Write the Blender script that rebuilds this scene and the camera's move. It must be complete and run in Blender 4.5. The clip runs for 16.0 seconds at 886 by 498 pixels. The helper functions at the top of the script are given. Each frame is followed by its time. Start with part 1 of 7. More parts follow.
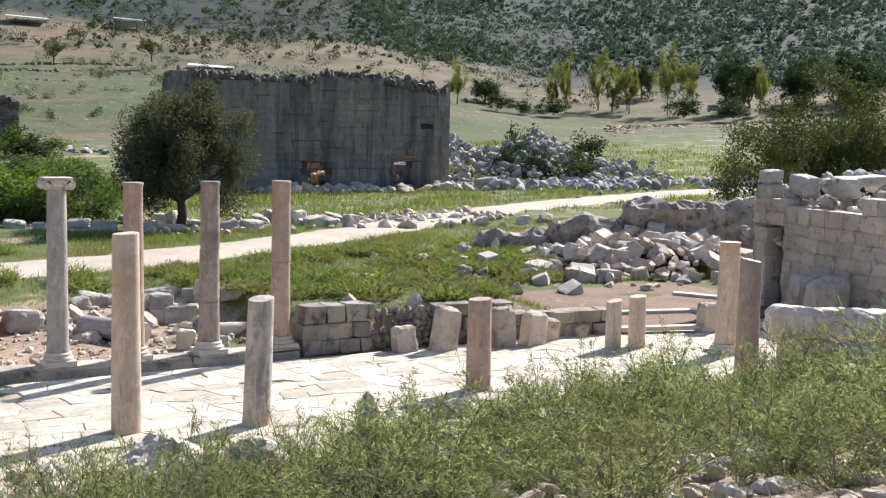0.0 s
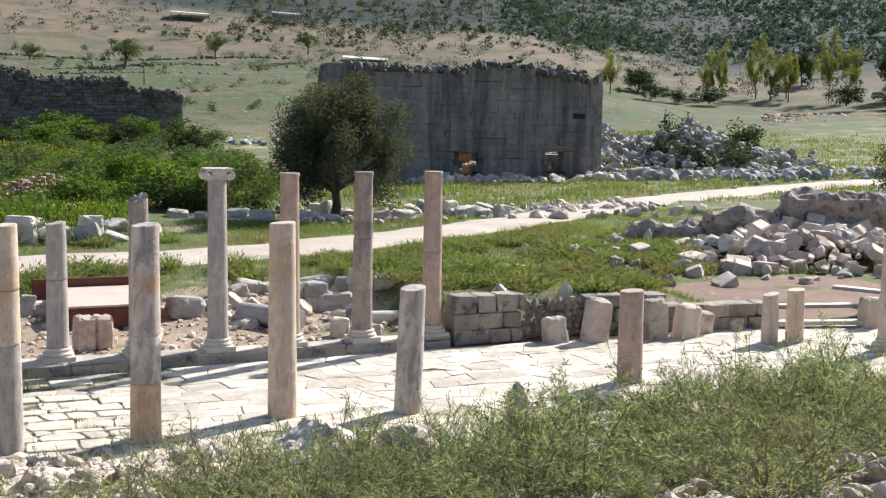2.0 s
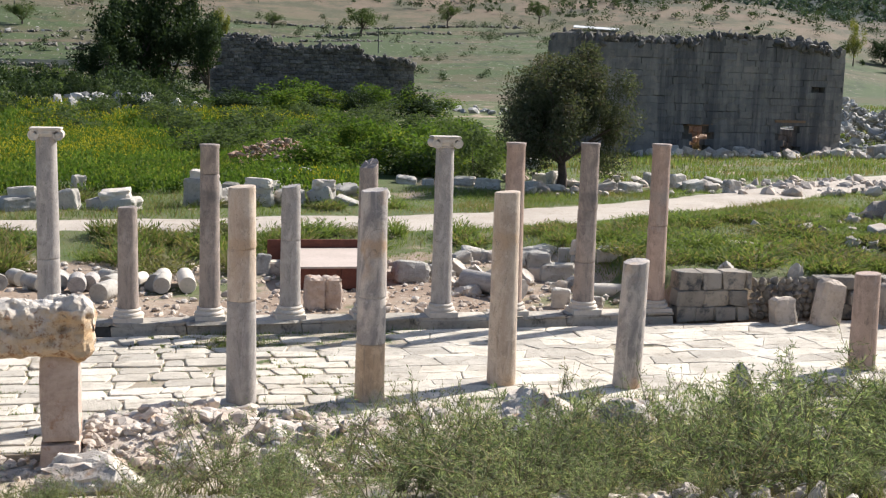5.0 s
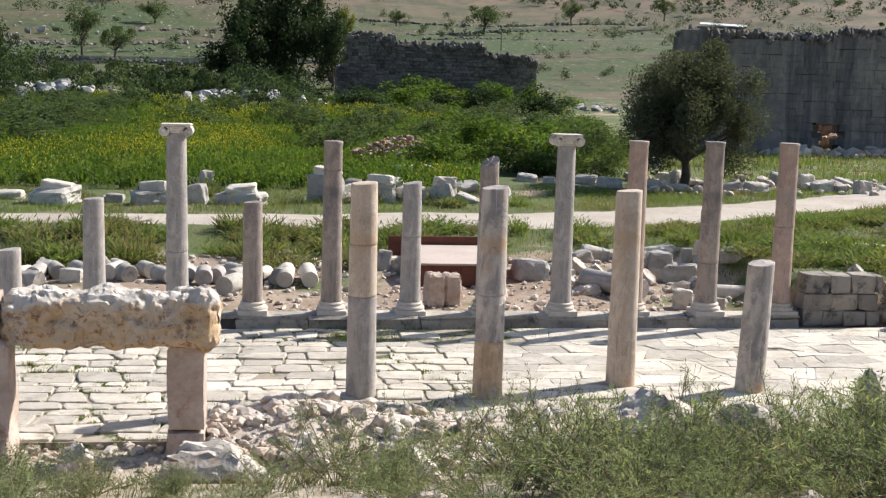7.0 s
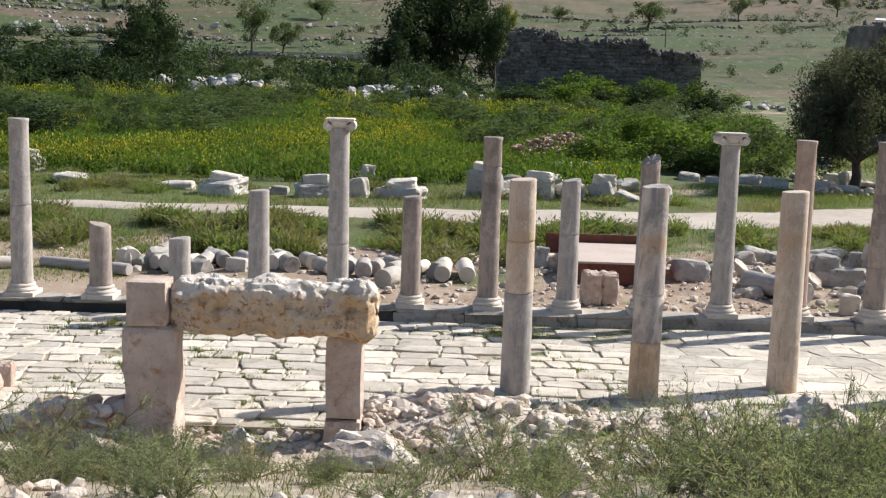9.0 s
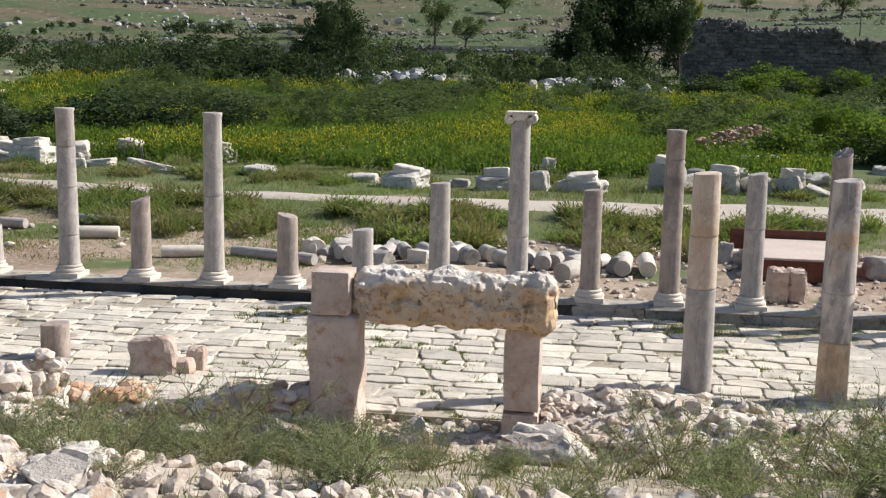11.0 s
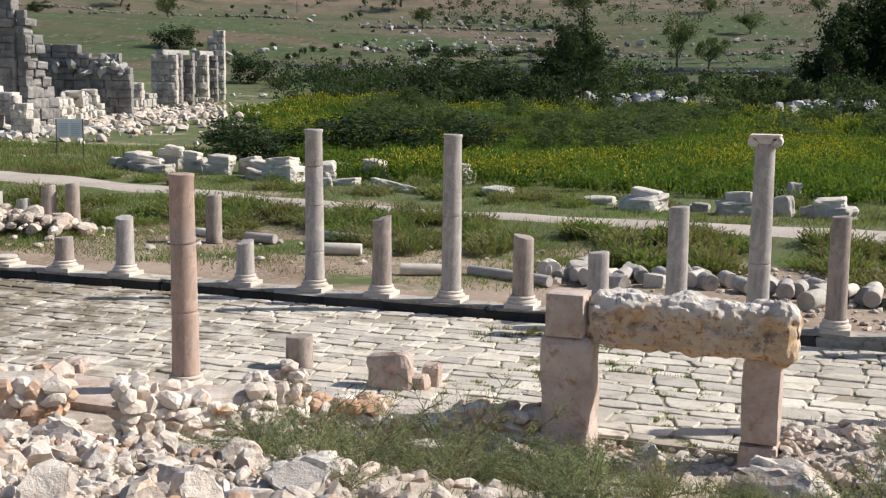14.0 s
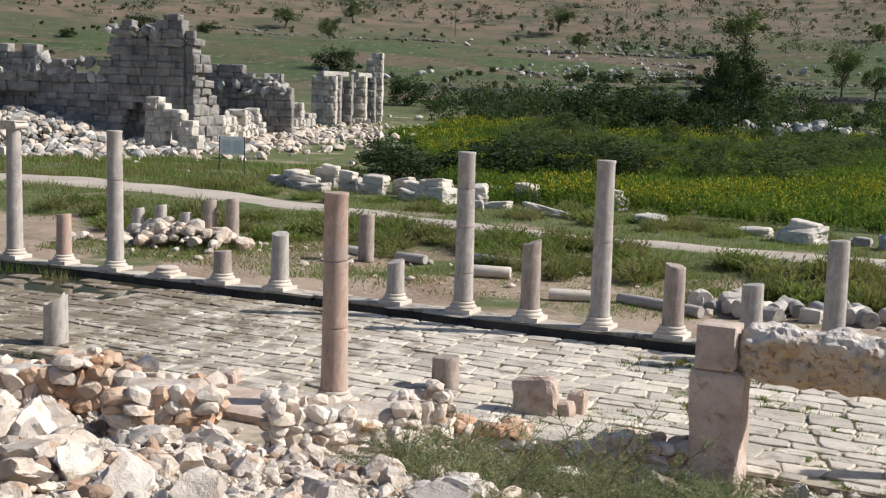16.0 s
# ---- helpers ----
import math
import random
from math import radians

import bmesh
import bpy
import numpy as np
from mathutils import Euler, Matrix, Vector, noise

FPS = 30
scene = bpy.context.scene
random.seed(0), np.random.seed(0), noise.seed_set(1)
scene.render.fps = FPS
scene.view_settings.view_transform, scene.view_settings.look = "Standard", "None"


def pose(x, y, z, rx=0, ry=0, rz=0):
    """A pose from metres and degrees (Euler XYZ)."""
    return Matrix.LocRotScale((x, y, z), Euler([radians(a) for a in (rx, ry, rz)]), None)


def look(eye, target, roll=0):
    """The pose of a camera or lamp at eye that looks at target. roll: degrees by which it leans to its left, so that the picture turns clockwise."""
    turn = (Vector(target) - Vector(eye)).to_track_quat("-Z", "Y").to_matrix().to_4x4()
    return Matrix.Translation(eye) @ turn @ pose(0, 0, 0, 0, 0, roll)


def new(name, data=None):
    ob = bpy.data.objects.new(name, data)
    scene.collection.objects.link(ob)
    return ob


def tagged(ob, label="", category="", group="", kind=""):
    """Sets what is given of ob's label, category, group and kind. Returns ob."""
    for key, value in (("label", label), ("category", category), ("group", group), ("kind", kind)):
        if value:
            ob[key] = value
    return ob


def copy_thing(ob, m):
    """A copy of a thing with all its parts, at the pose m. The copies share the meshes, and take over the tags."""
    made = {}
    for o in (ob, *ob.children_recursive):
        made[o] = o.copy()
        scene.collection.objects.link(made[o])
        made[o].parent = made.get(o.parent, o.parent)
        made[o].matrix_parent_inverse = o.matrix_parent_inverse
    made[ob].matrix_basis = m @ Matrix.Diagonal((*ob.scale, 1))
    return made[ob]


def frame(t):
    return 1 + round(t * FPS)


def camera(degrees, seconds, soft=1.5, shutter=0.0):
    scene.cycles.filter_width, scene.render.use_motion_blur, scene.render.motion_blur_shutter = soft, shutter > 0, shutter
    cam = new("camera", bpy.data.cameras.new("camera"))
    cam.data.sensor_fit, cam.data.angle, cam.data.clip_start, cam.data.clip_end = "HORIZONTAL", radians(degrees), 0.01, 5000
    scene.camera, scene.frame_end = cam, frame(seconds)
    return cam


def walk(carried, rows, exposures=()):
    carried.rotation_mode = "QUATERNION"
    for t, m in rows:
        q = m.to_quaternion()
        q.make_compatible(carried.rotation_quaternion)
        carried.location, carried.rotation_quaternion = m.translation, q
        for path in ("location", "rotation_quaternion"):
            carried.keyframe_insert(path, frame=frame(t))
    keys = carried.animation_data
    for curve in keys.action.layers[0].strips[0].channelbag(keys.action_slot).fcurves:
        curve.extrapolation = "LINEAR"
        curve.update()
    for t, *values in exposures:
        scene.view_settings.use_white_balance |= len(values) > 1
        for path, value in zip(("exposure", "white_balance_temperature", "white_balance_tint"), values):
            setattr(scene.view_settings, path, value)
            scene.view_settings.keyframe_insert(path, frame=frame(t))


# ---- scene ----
# ---------------------------------------------------------------- camera
# A hand-held turn on one spot: the eye stays where it is, over the street.
cam = camera(40.0, 16.0, soft=1.25)
EYE = (0.0, 0.0, 6.4)
ROWS = [
    (0.0, -31.106, -5.833, 1.256),
    (0.5, -29.549, -5.828, 1.162),
    (1.0, -27.798, -5.911, 1.030),
    (1.5, -25.864, -6.129, 0.926),
    (2.0, -23.979, -6.416, 0.864),
    (2.5, -22.358, -6.751, 1.174),
    (3.0, -20.671, -7.093, 1.266),
    (3.5, -18.764, -7.456, 1.292),
    (4.0, -16.721, -7.721, 1.400),
    (6.5, -9.342, -8.222, 1.594),
    (7.0, -7.751, -8.285, 1.576),
    (7.5, -6.067, -8.323, 1.627),
    (8.0, -4.304, -8.428, 1.633),
    (8.5, -2.415, -8.539, 1.821),
    (9.0, -0.280, -8.670, 1.798),
    (9.5, 1.985, -8.847, 1.439),
    (10.0, 4.189, -9.011, 1.483),
    (12.5, 13.754, -8.929, 0.343),
    (13.0, 15.534, -8.603, 0.493),
    (13.5, 17.421, -8.415, 0.922),
    (14.0, 19.452, -8.363, 0.829),
    (14.5, 21.541, -8.261, 0.774),
    (15.0, 23.370, -8.043, 0.878),
    (15.5, 24.989, -7.750, 1.462),
    (16.0, 26.572, -7.408, 1.824),
]
walk(cam, [(t, pose(*EYE, 90 + pitch, 0, yaw) @ pose(0, 0, 0, 0, 0, roll)) for t, yaw, pitch, roll in ROWS],
     exposures=[(0.0, 1.00, 6050, 11), (4.0, 0.84, 6050, 11), (8.0, 0.70, 6050, 11), (12.5, 0.52, 6050, 11), (16.0, 0.35, 6050, 11)])

# ---------------------------------------------------------------- light
SUN_AZ, SUN_EL = 66.0, 38.0
world = bpy.data.worlds.new("sky")
scene.world = world
world.use_nodes = True
wn = world.node_tree
sky = wn.nodes.new("ShaderNodeTexSky")
sky.sky_type = 'NISHITA'
sky.sun_disc = False
sky.sun_elevation, sky.sun_rotation = radians(SUN_EL), radians(SUN_AZ)
sky.air_density, sky.dust_density = 1.0, 1.6
wn.nodes["Background"].inputs["Strength"].default_value = 0.085
wn.links.new(sky.outputs[0], wn.nodes["Background"].inputs["Color"])
sun_data = bpy.data.lights.new("sun", 'SUN')
sun_data.energy, sun_data.angle, sun_data.color = 5.0, radians(0.55), (1.0, 0.93, 0.82)
sun = new("sun", sun_data)
sun.matrix_world = look(Vector((math.sin(radians(SUN_AZ)) * math.cos(radians(SUN_EL)),
                                math.cos(radians(SUN_AZ)) * math.cos(radians(SUN_EL)),
                                math.sin(radians(SUN_EL)))) * 300, (0, 0, 0))

# ---------------------------------------------------------------- materials


class Nodes:
    """Short hand for one node material."""

    def __init__(self, name, rough=0.85):
        self.m = bpy.data.materials.new(name)
        self.m.use_nodes = True
        self.t = self.m.node_tree
        self.b = self.t.nodes["Principled BSDF"]
        self.b.inputs["Roughness"].default_value = rough
        self.b.inputs["Specular IOR Level"].default_value = 0.25
        self.co = self.t.nodes.new("ShaderNodeNewGeometry").outputs["Position"]

    def node(self, kind, **props):
        n = self.t.nodes.new(kind)
        for k, v in props.items():
            n.inputs[k].default_value = v
        return n

    def link(self, a, b):
        self.t.links.new(a, b)

    def coords(self, scale=(1, 1, 1), turn=(0, 0, 0), local=False):
        mp = self.node("ShaderNodeMapping", Scale=scale, Rotation=[radians(a) for a in turn])
        src = self.t.nodes.new("ShaderNodeTexCoord").outputs["Object"] if local else self.co
        self.link(src, mp.inputs["Vector"])
        return mp.outputs["Vector"]

    def noise(self, scale, detail=4.0, rough=0.6, stretch=(1, 1, 1), turn=(0, 0, 0), warp=0.0, local=False):
        n = self.node("ShaderNodeTexNoise", Scale=scale, Detail=detail, Roughness=rough, Distortion=warp)
        self.link(self.coords(stretch, turn, local), n.inputs["Vector"])
        return n.outputs["Fac"]

    def ramp(self, fac, lo, hi):
        r = self.node("ShaderNodeMapRange", **{"From Min": lo, "From Max": hi})
        r.interpolation_type = 'SMOOTHSTEP'
        self.link(fac, r.inputs["Value"])
        return r.outputs["Result"]

    def mix(self, fac, a, b, how='MIX'):
        n = self.t.nodes.new("ShaderNodeMix")
        n.data_type, n.blend_type = 'RGBA', how
        for sock, v in ((n.inputs[0], fac), (n.inputs[6], a), (n.inputs[7], b)):
            if isinstance(v, (int, float)):
                sock.default_value = v
            elif isinstance(v, tuple):
                sock.default_value = (*v, 1)
            else:
                self.link(v, sock)
        return n.outputs[2]

    def math(self, op, a, b):
        n = self.t.nodes.new("ShaderNodeMath")
        n.operation = op
        for sock, v in zip(n.inputs, (a, b)):
            if isinstance(v, (int, float)):
                sock.default_value = v
            else:
                self.link(v, sock)
        return n.outputs[0]

    def random(self, island=False):
        if island:
            return self.t.nodes.new("ShaderNodeNewGeometry").outputs["Random Per Island"]
        return self.t.nodes.new("ShaderNodeObjectInfo").outputs["Random"]

    def done(self, colour, bump=None, strength=0.5, dist=0.05):
        self.link(colour, self.b.inputs["Base Color"])
        if bump is not None:
            bn = self.node("ShaderNodeBump", Strength=strength, Distance=dist)
            self.link(bump, bn.inputs["Height"])
            self.link(bn.outputs[0], self.b.inputs["Normal"])
        return self.m


def stone(name, light, dark, stain=None, stain_at=(0.55, 0.72), grain=9.0, blotch=0.9, island=True, vary=0.35, bump=0.6, rough=0.85, streak=False):
    """Weathered stone: large blotches, fine grain, lichen stains, each piece a little different."""
    n = Nodes(name, rough)
    big = n.ramp(n.noise(blotch, 5, 0.65, warp=0.4), 0.3, 0.7)
    col = n.mix(big, light, dark)
    fine = n.noise(grain, 6, 0.7)
    col = n.mix(n.math('MULTIPLY', n.ramp(fine, 0.48, 0.75), 0.45), col, tuple(c * 0.55 for c in dark))
    if stain:
        shape = n.noise(0.7 if streak else 2.3, 6, 0.7, stretch=(1, 1, 0.09) if streak else (1, 1, 1), warp=0.2)
        col = n.mix(n.ramp(shape, *stain_at), col, stain)
    rnd = n.random(island)
    tint = n.mix(rnd, (1 - vary, 1 - vary, 1 - vary), (1 + vary * 0.35, 1 + vary * 0.3, 1 + vary * 0.2))
    col = n.mix(1.0, col, tint, 'MULTIPLY')
    rel = n.mix(0.5, n.noise(grain * 0.5, 8, 0.7), n.noise(grain * 2.5, 4, 0.7))
    return n.done(col, rel, bump, 0.06)


def veined(name, light, dark, band, turn=(0, 35, 20), patch=None):
    """Column shafts: grey or rosy marble and granite with slanting veins and worn patches."""
    n = Nodes(name, 0.62)
    veins = n.noise(2.3, 7, 0.68, stretch=(1, 1, 0.38), turn=turn, warp=1.0, local=True)
    col = n.mix(n.ramp(veins, 0.38, 0.62), light, dark)
    thin = n.noise(5.0, 5, 0.6, stretch=(1, 1, 0.15), turn=turn, warp=0.9, local=True)
    col = n.mix(n.math('MULTIPLY', n.ramp(thin, 0.58, 0.66), 0.6), col, band)
    worn = n.noise(3.2, 6, 0.7, local=True)
    col = n.mix(n.math('MULTIPLY', n.ramp(worn, 0.50, 0.62), 0.45), col, tuple(min(0.7, c * 1.25) for c in light))
    grime = n.noise(1.1, 7, 0.72, stretch=(1, 1, 0.6), local=True)
    col = n.mix(n.math('MULTIPLY', n.ramp(grime, 0.54, 0.66), 0.5), col, tuple(c * 0.55 for c in dark))
    if patch:
        col = n.mix(n.ramp(n.noise(0.75, 4, 0.55, local=True), 0.5, 0.64), col, patch)
    line = n.noise(1.5, 5, 0.55, stretch=(1, 1, 0.5), turn=turn, warp=1.5, local=True)
    off = n.math('ABSOLUTE', n.math('SUBTRACT', line, 0.5), 0)
    col = n.mix(n.math('MULTIPLY', n.ramp(off, 0.007, 0.0), 0.45), col, (0.09, 0.08, 0.07))
    speck = n.noise(38, 3, 0.7)
    col = n.mix(n.math('MULTIPLY', n.ramp(speck, 0.5, 0.7), 0.35), col, tuple(c * 0.5 for c in dark))
    return n.done(col, n.mix(0.4, n.noise(6, 8, 0.7), speck), 0.6, 0.04)


def leaf(name, a, b, c=None, c_at=(0.55, 0.7), zone=0.08, island=True, glow=0.35):
    """Foliage that lets some light through; mottled leaf by leaf and patch by patch."""
    n = Nodes(name, 0.75)
    n.b.inputs["Specular IOR Level"].default_value = 0.12
    col = n.mix(n.random(island), a, b)
    patches = n.noise(zone, 4, 0.6)
    col = n.mix(n.math('MULTIPLY', n.ramp(patches, 0.35, 0.65), 0.5), col, tuple(v * 0.55 for v in a))
    if c:
        col = n.mix(n.ramp(n.math('ADD', n.math('MULTIPLY', n.noise(zone * 1.7, 5, 0.6), 0.75), n.math('MULTIPLY', n.random(True), 0.25)), *c_at), col, c)
    n.link(col, n.b.inputs["Base Color"])
    tr = n.t.nodes.new("ShaderNodeBsdfTranslucent")
    n.link(n.mix(1.0, col, (1.1, 1.15, 0.6), 'MULTIPLY'), tr.inputs["Color"])
    mx = n.node("ShaderNodeMixShader", Fac=glow)
    n.link(n.b.outputs[0], mx.inputs[1])
    n.link(tr.outputs[0], mx.inputs[2])
    n.link(mx.outputs[0], n.t.nodes["Material Output"].inputs["Surface"])
    return n.m


PAVE = stone("pale_paving", (0.70, 0.635, 0.54), (0.50, 0.445, 0.365), (0.24, 0.21, 0.16), (0.54, 0.74), 7, 0.8, False, 0.30, 0.8)
PAVE_JOINED = stone("pale_paving_worn", (0.70, 0.635, 0.54), (0.50, 0.445, 0.365), (0.24, 0.21, 0.16), (0.54, 0.74), 7, 0.8, True, 0.30, 0.8)


def muddy(mat):
    """Dried mud washed over the slabs towards the pond, thick in patches."""
    t = mat.node_tree
    b = t.nodes["Principled BSDF"]
    src = b.inputs["Base Color"].links[0].from_socket
    geo, sep = t.nodes.new("ShaderNodeNewGeometry"), t.nodes.new("ShaderNodeSeparateXYZ")
    t.links.new(geo.outputs["Position"], sep.inputs[0])
    ns, rx, add, rr, mx = (t.nodes.new(k) for k in ("ShaderNodeTexNoise", "ShaderNodeMapRange", "ShaderNodeMath", "ShaderNodeMapRange", "ShaderNodeMix"))
    ns.inputs["Scale"].default_value, ns.inputs["Detail"].default_value, ns.inputs["Roughness"].default_value = 0.9, 8, 0.7
    t.links.new(geo.outputs["Position"], ns.inputs["Vector"])
    for k, v in (("From Min", -8.0), ("From Max", -27.0), ("To Min", -0.12), ("To Max", 0.16)):
        rx.inputs[k].default_value = v
    t.links.new(sep.outputs["X"], rx.inputs["Value"])
    t.links.new(ns.outputs["Fac"], add.inputs[0])
    t.links.new(rx.outputs["Result"], add.inputs[1])
    rr.inputs["From Min"].default_value, rr.inputs["From Max"].default_value = 0.46, 0.62
    t.links.new(add.outputs[0], rr.inputs["Value"])
    mx.data_type = 'RGBA'
    mx.inputs[7].default_value = (0.19, 0.155, 0.11, 1)
    t.links.new(rr.outputs["Result"], mx.inputs[0])
    t.links.new(src, mx.inputs[6])
    t.links.new(mx.outputs[2], b.inputs["Base Color"])


muddy(PAVE)
muddy(PAVE_JOINED)
RUBBLE = stone("pale_rubble", (0.64, 0.585, 0.52), (0.48, 0.38, 0.30), (0.22, 0.17, 0.13), (0.57, 0.76), 6, 0.8, True, 0.33, 0.9)
WHITEROCK = stone("white_limestone", (0.68, 0.625, 0.56), (0.50, 0.42, 0.35), (0.44, 0.27, 0.15), (0.53, 0.70), 5, 1.1, True, 0.34, 1.0)
RUBBLE_WARM = stone("ochre_rubble", (0.52, 0.42, 0.33), (0.42, 0.24, 0.14), (0.22, 0.15, 0.10), (0.54, 0.72), 6, 0.7, True, 0.4, 0.9)
BLOCK = stone("weathered_block", (0.58, 0.54, 0.48), (0.38, 0.345, 0.30), (0.13, 0.12, 0.11), (0.55, 0.74), 6, 0.9, False, 0.3, 0.8)
GREY_RUBBLE = stone("grey_rubble", (0.52, 0.505, 0.475), (0.30, 0.29, 0.27), (0.12, 0.12, 0.11), (0.54, 0.74), 4, 0.6, True, 0.45, 0.8)
WALLSTONE = stone("masonry_stone", (0.38, 0.335, 0.28), (0.24, 0.205, 0.165), (0.09, 0.09, 0.09), (0.50, 0.70), 4, 0.5, False, 0.28, 0.7)
SUNSTONE = stone("warm_masonry", (0.60, 0.51, 0.42), (0.45, 0.365, 0.29), (0.19, 0.16, 0.13), (0.53, 0.72), 5, 0.6, False, 0.18, 0.9)
BATHSTONE = stone("grey_bath_masonry", (0.35, 0.325, 0.30), (0.17, 0.16, 0.15), (0.36, 0.25, 0.17), (0.62, 0.78), 2.5, 0.8, False, 0.25, 1.0)


def dark_wall_material():
    """Pale ashlar gone black with running water: broad curtains, thin runs, bare stone showing low down and in patches."""
    n = Nodes("blackened_masonry", 0.92)
    bare = n.mix(n.ramp(n.noise(0.35, 6, 0.7), 0.35, 0.65), (0.25, 0.23, 0.205), (0.16, 0.15, 0.14))
    bare = n.mix(n.math('MULTIPLY', n.ramp(n.noise(1.6, 6, 0.75), 0.5, 0.62), 0.6), bare, (0.29, 0.25, 0.205))
    tone = n.mix(n.random(True), (0.90, 0.90, 0.91), (1.06, 1.05, 1.03))
    bare = n.mix(1.0, bare, tone, 'MULTIPLY')
    broad = n.noise(0.32, 5, 0.6, stretch=(1, 1, 0.16), warp=0.5)
    thin = n.noise(1.5, 6, 0.7, stretch=(1, 1, 0.07), warp=0.25)
    runs = n.math('ADD', n.math('MULTIPLY', broad, 0.55), n.math('MULTIPLY', thin, 0.45))
    col = n.mix(n.math('MULTIPLY', n.ramp(runs, 0.42, 0.58), 0.80), bare, (0.060, 0.061, 0.065))
    return n.done(col, n.mix(0.5, n.noise(2.2, 8, 0.75), n.noise(9, 5, 0.7)), 0.8, 0.06)


DARKWALL = dark_wall_material()
HILLSTONE = stone("hill_stone", (0.25, 0.23, 0.20), (0.16, 0.145, 0.12), (0.08, 0.08, 0.07), (0.52, 0.70), 3, 0.5, True, 0.4, 0.6)
MIDWALL = stone("dark_rubble_masonry", (0.21, 0.19, 0.17), (0.12, 0.112, 0.10), (0.05, 0.05, 0.045), (0.5, 0.7), 3, 0.4, True, 0.4, 0.8)
GATE = stone("gate_limestone", (0.62, 0.51, 0.43), (0.43, 0.325, 0.26), (0.36, 0.21, 0.125), (0.55, 0.68), 7, 1.5, False, 0.10, 1.0)


def lintel_material():
    """Ochre stone below, bleached and lichened on its weather side above."""
    n = Nodes("eroded_ochre_lintel", 0.9)
    sep = n.t.nodes.new("ShaderNodeSeparateXYZ")
    n.link(n.co, sep.inputs[0])
    low = n.mix(n.ramp(n.noise(2.2, 6, 0.7), 0.35, 0.65), (0.56, 0.38, 0.21), (0.60, 0.48, 0.345))
    low = n.mix(n.ramp(n.noise(1.3, 6, 0.7), 0.48, 0.62), low, (0.62, 0.53, 0.43))
    low = n.mix(n.ramp(n.noise(7, 6, 0.75), 0.50, 0.64), low, (0.30, 0.155, 0.075))
    high = n.mix(n.ramp(n.noise(3.0, 6, 0.7), 0.4, 0.65), (0.66, 0.60, 0.53), (0.50, 0.43, 0.355))
    line = n.math('ADD', sep.outputs["Z"], n.math('MULTIPLY', n.noise(1.6, 6, 0.7), 0.7))
    col = n.mix(n.ramp(line, 2.78, 2.98), low, high)
    return n.done(col, n.mix(0.5, n.noise(5, 8, 0.75), n.noise(17, 5, 0.75)), 1.0, 0.06)


LINTEL = lintel_material()
CONGLOMERATE = stone("eroded_conglomerate", (0.43, 0.36, 0.30), (0.25, 0.20, 0.165), (0.12, 0.10, 0.085), (0.50, 0.66), 4, 0.9, False, 0.1, 1.0)
DARKRISER = stone("dark_riser_stone", (0.085, 0.080, 0.072), (0.050, 0.048, 0.045), (0.025, 0.025, 0.023), (0.5, 0.7), 7, 0.8, False, 0.3, 0.6, 0.7)
BASESTONE = stone("pale_base_marble", (0.66, 0.59, 0.51), (0.52, 0.455, 0.38), (0.22, 0.19, 0.16), (0.60, 0.8), 10, 1.2, False, 0.15, 0.4, 0.7)
STYLO = stone("step_stone", (0.54, 0.485, 0.41), (0.38, 0.34, 0.285), (0.09, 0.085, 0.08), (0.50, 0.70), 7, 0.8, False, 0.25, 0.6)
GREYCOL = veined("grey_marble_shaft", (0.42, 0.375, 0.335), (0.29, 0.262, 0.24), (0.48, 0.43, 0.385), (0, 15, 0))
ROSECOL = veined("rosy_granite_shaft", (0.45, 0.325, 0.255), (0.33, 0.235, 0.185), (0.45, 0.36, 0.30), (0, 8, 0), (0.33, 0.27, 0.23))
VEINCOL = veined("veined_marble_shaft", (0.52, 0.455, 0.395), (0.25, 0.225, 0.215), (0.60, 0.53, 0.46), (0, 38, 25), (0.46, 0.31, 0.19))
BROWNCOL = veined("brown_marble_shaft", (0.37, 0.30, 0.25), (0.23, 0.19, 0.165), (0.36, 0.31, 0.27), (0, 12, 0), (0.14, 0.12, 0.11))
CREAMCOL = veined("cream_marble_shaft", (0.58, 0.475, 0.375), (0.47, 0.36, 0.27), (0.28, 0.22, 0.175), (0, 20, 40), (0.48, 0.34, 0.22))
OCHRECOL = veined("ochre_marble_shaft", (0.54, 0.40, 0.265), (0.42, 0.30, 0.195), (0.26, 0.20, 0.155), (0, 30, 30), (0.44, 0.39, 0.34))
BARK = stone("bark", (0.13, 0.10, 0.08), (0.07, 0.055, 0.045), None, grain=14, blotch=3, island=False)
RED = stone("rust_red_planks", (0.20, 0.075, 0.05), (0.13, 0.05, 0.035), (0.09, 0.04, 0.03), (0.55, 0.75), 9, 2, False, 0.2, 0.3)
PLATE = stone("dusty_top_sheet", (0.52, 0.43, 0.37), (0.45, 0.37, 0.31), None, grain=12, blotch=0.8, island=False, vary=0.05, bump=0.2)
SHEET = stone("pale_sheet_metal", (0.62, 0.62, 0.60), (0.55, 0.55, 0.54), None, grain=3, blotch=0.6, island=False, vary=0.1, bump=0.1, rough=0.5)
BOARD = stone("faded_sign_board", (0.62, 0.64, 0.64), (0.55, 0.58, 0.60), None, grain=5, blotch=1, island=False, vary=0.0, bump=0.05, rough=0.5)
INK = stone("faded_ink", (0.40, 0.44, 0.47), (0.34, 0.38, 0.42), None, grain=5, blotch=1, island=False, vary=0.0, bump=0.05)
STEEL = stone("dark_steel", (0.10, 0.10, 0.10), (0.07, 0.07, 0.07), None, grain=12, blotch=2, island=False, vary=0.1, bump=0.1, rough=0.5)
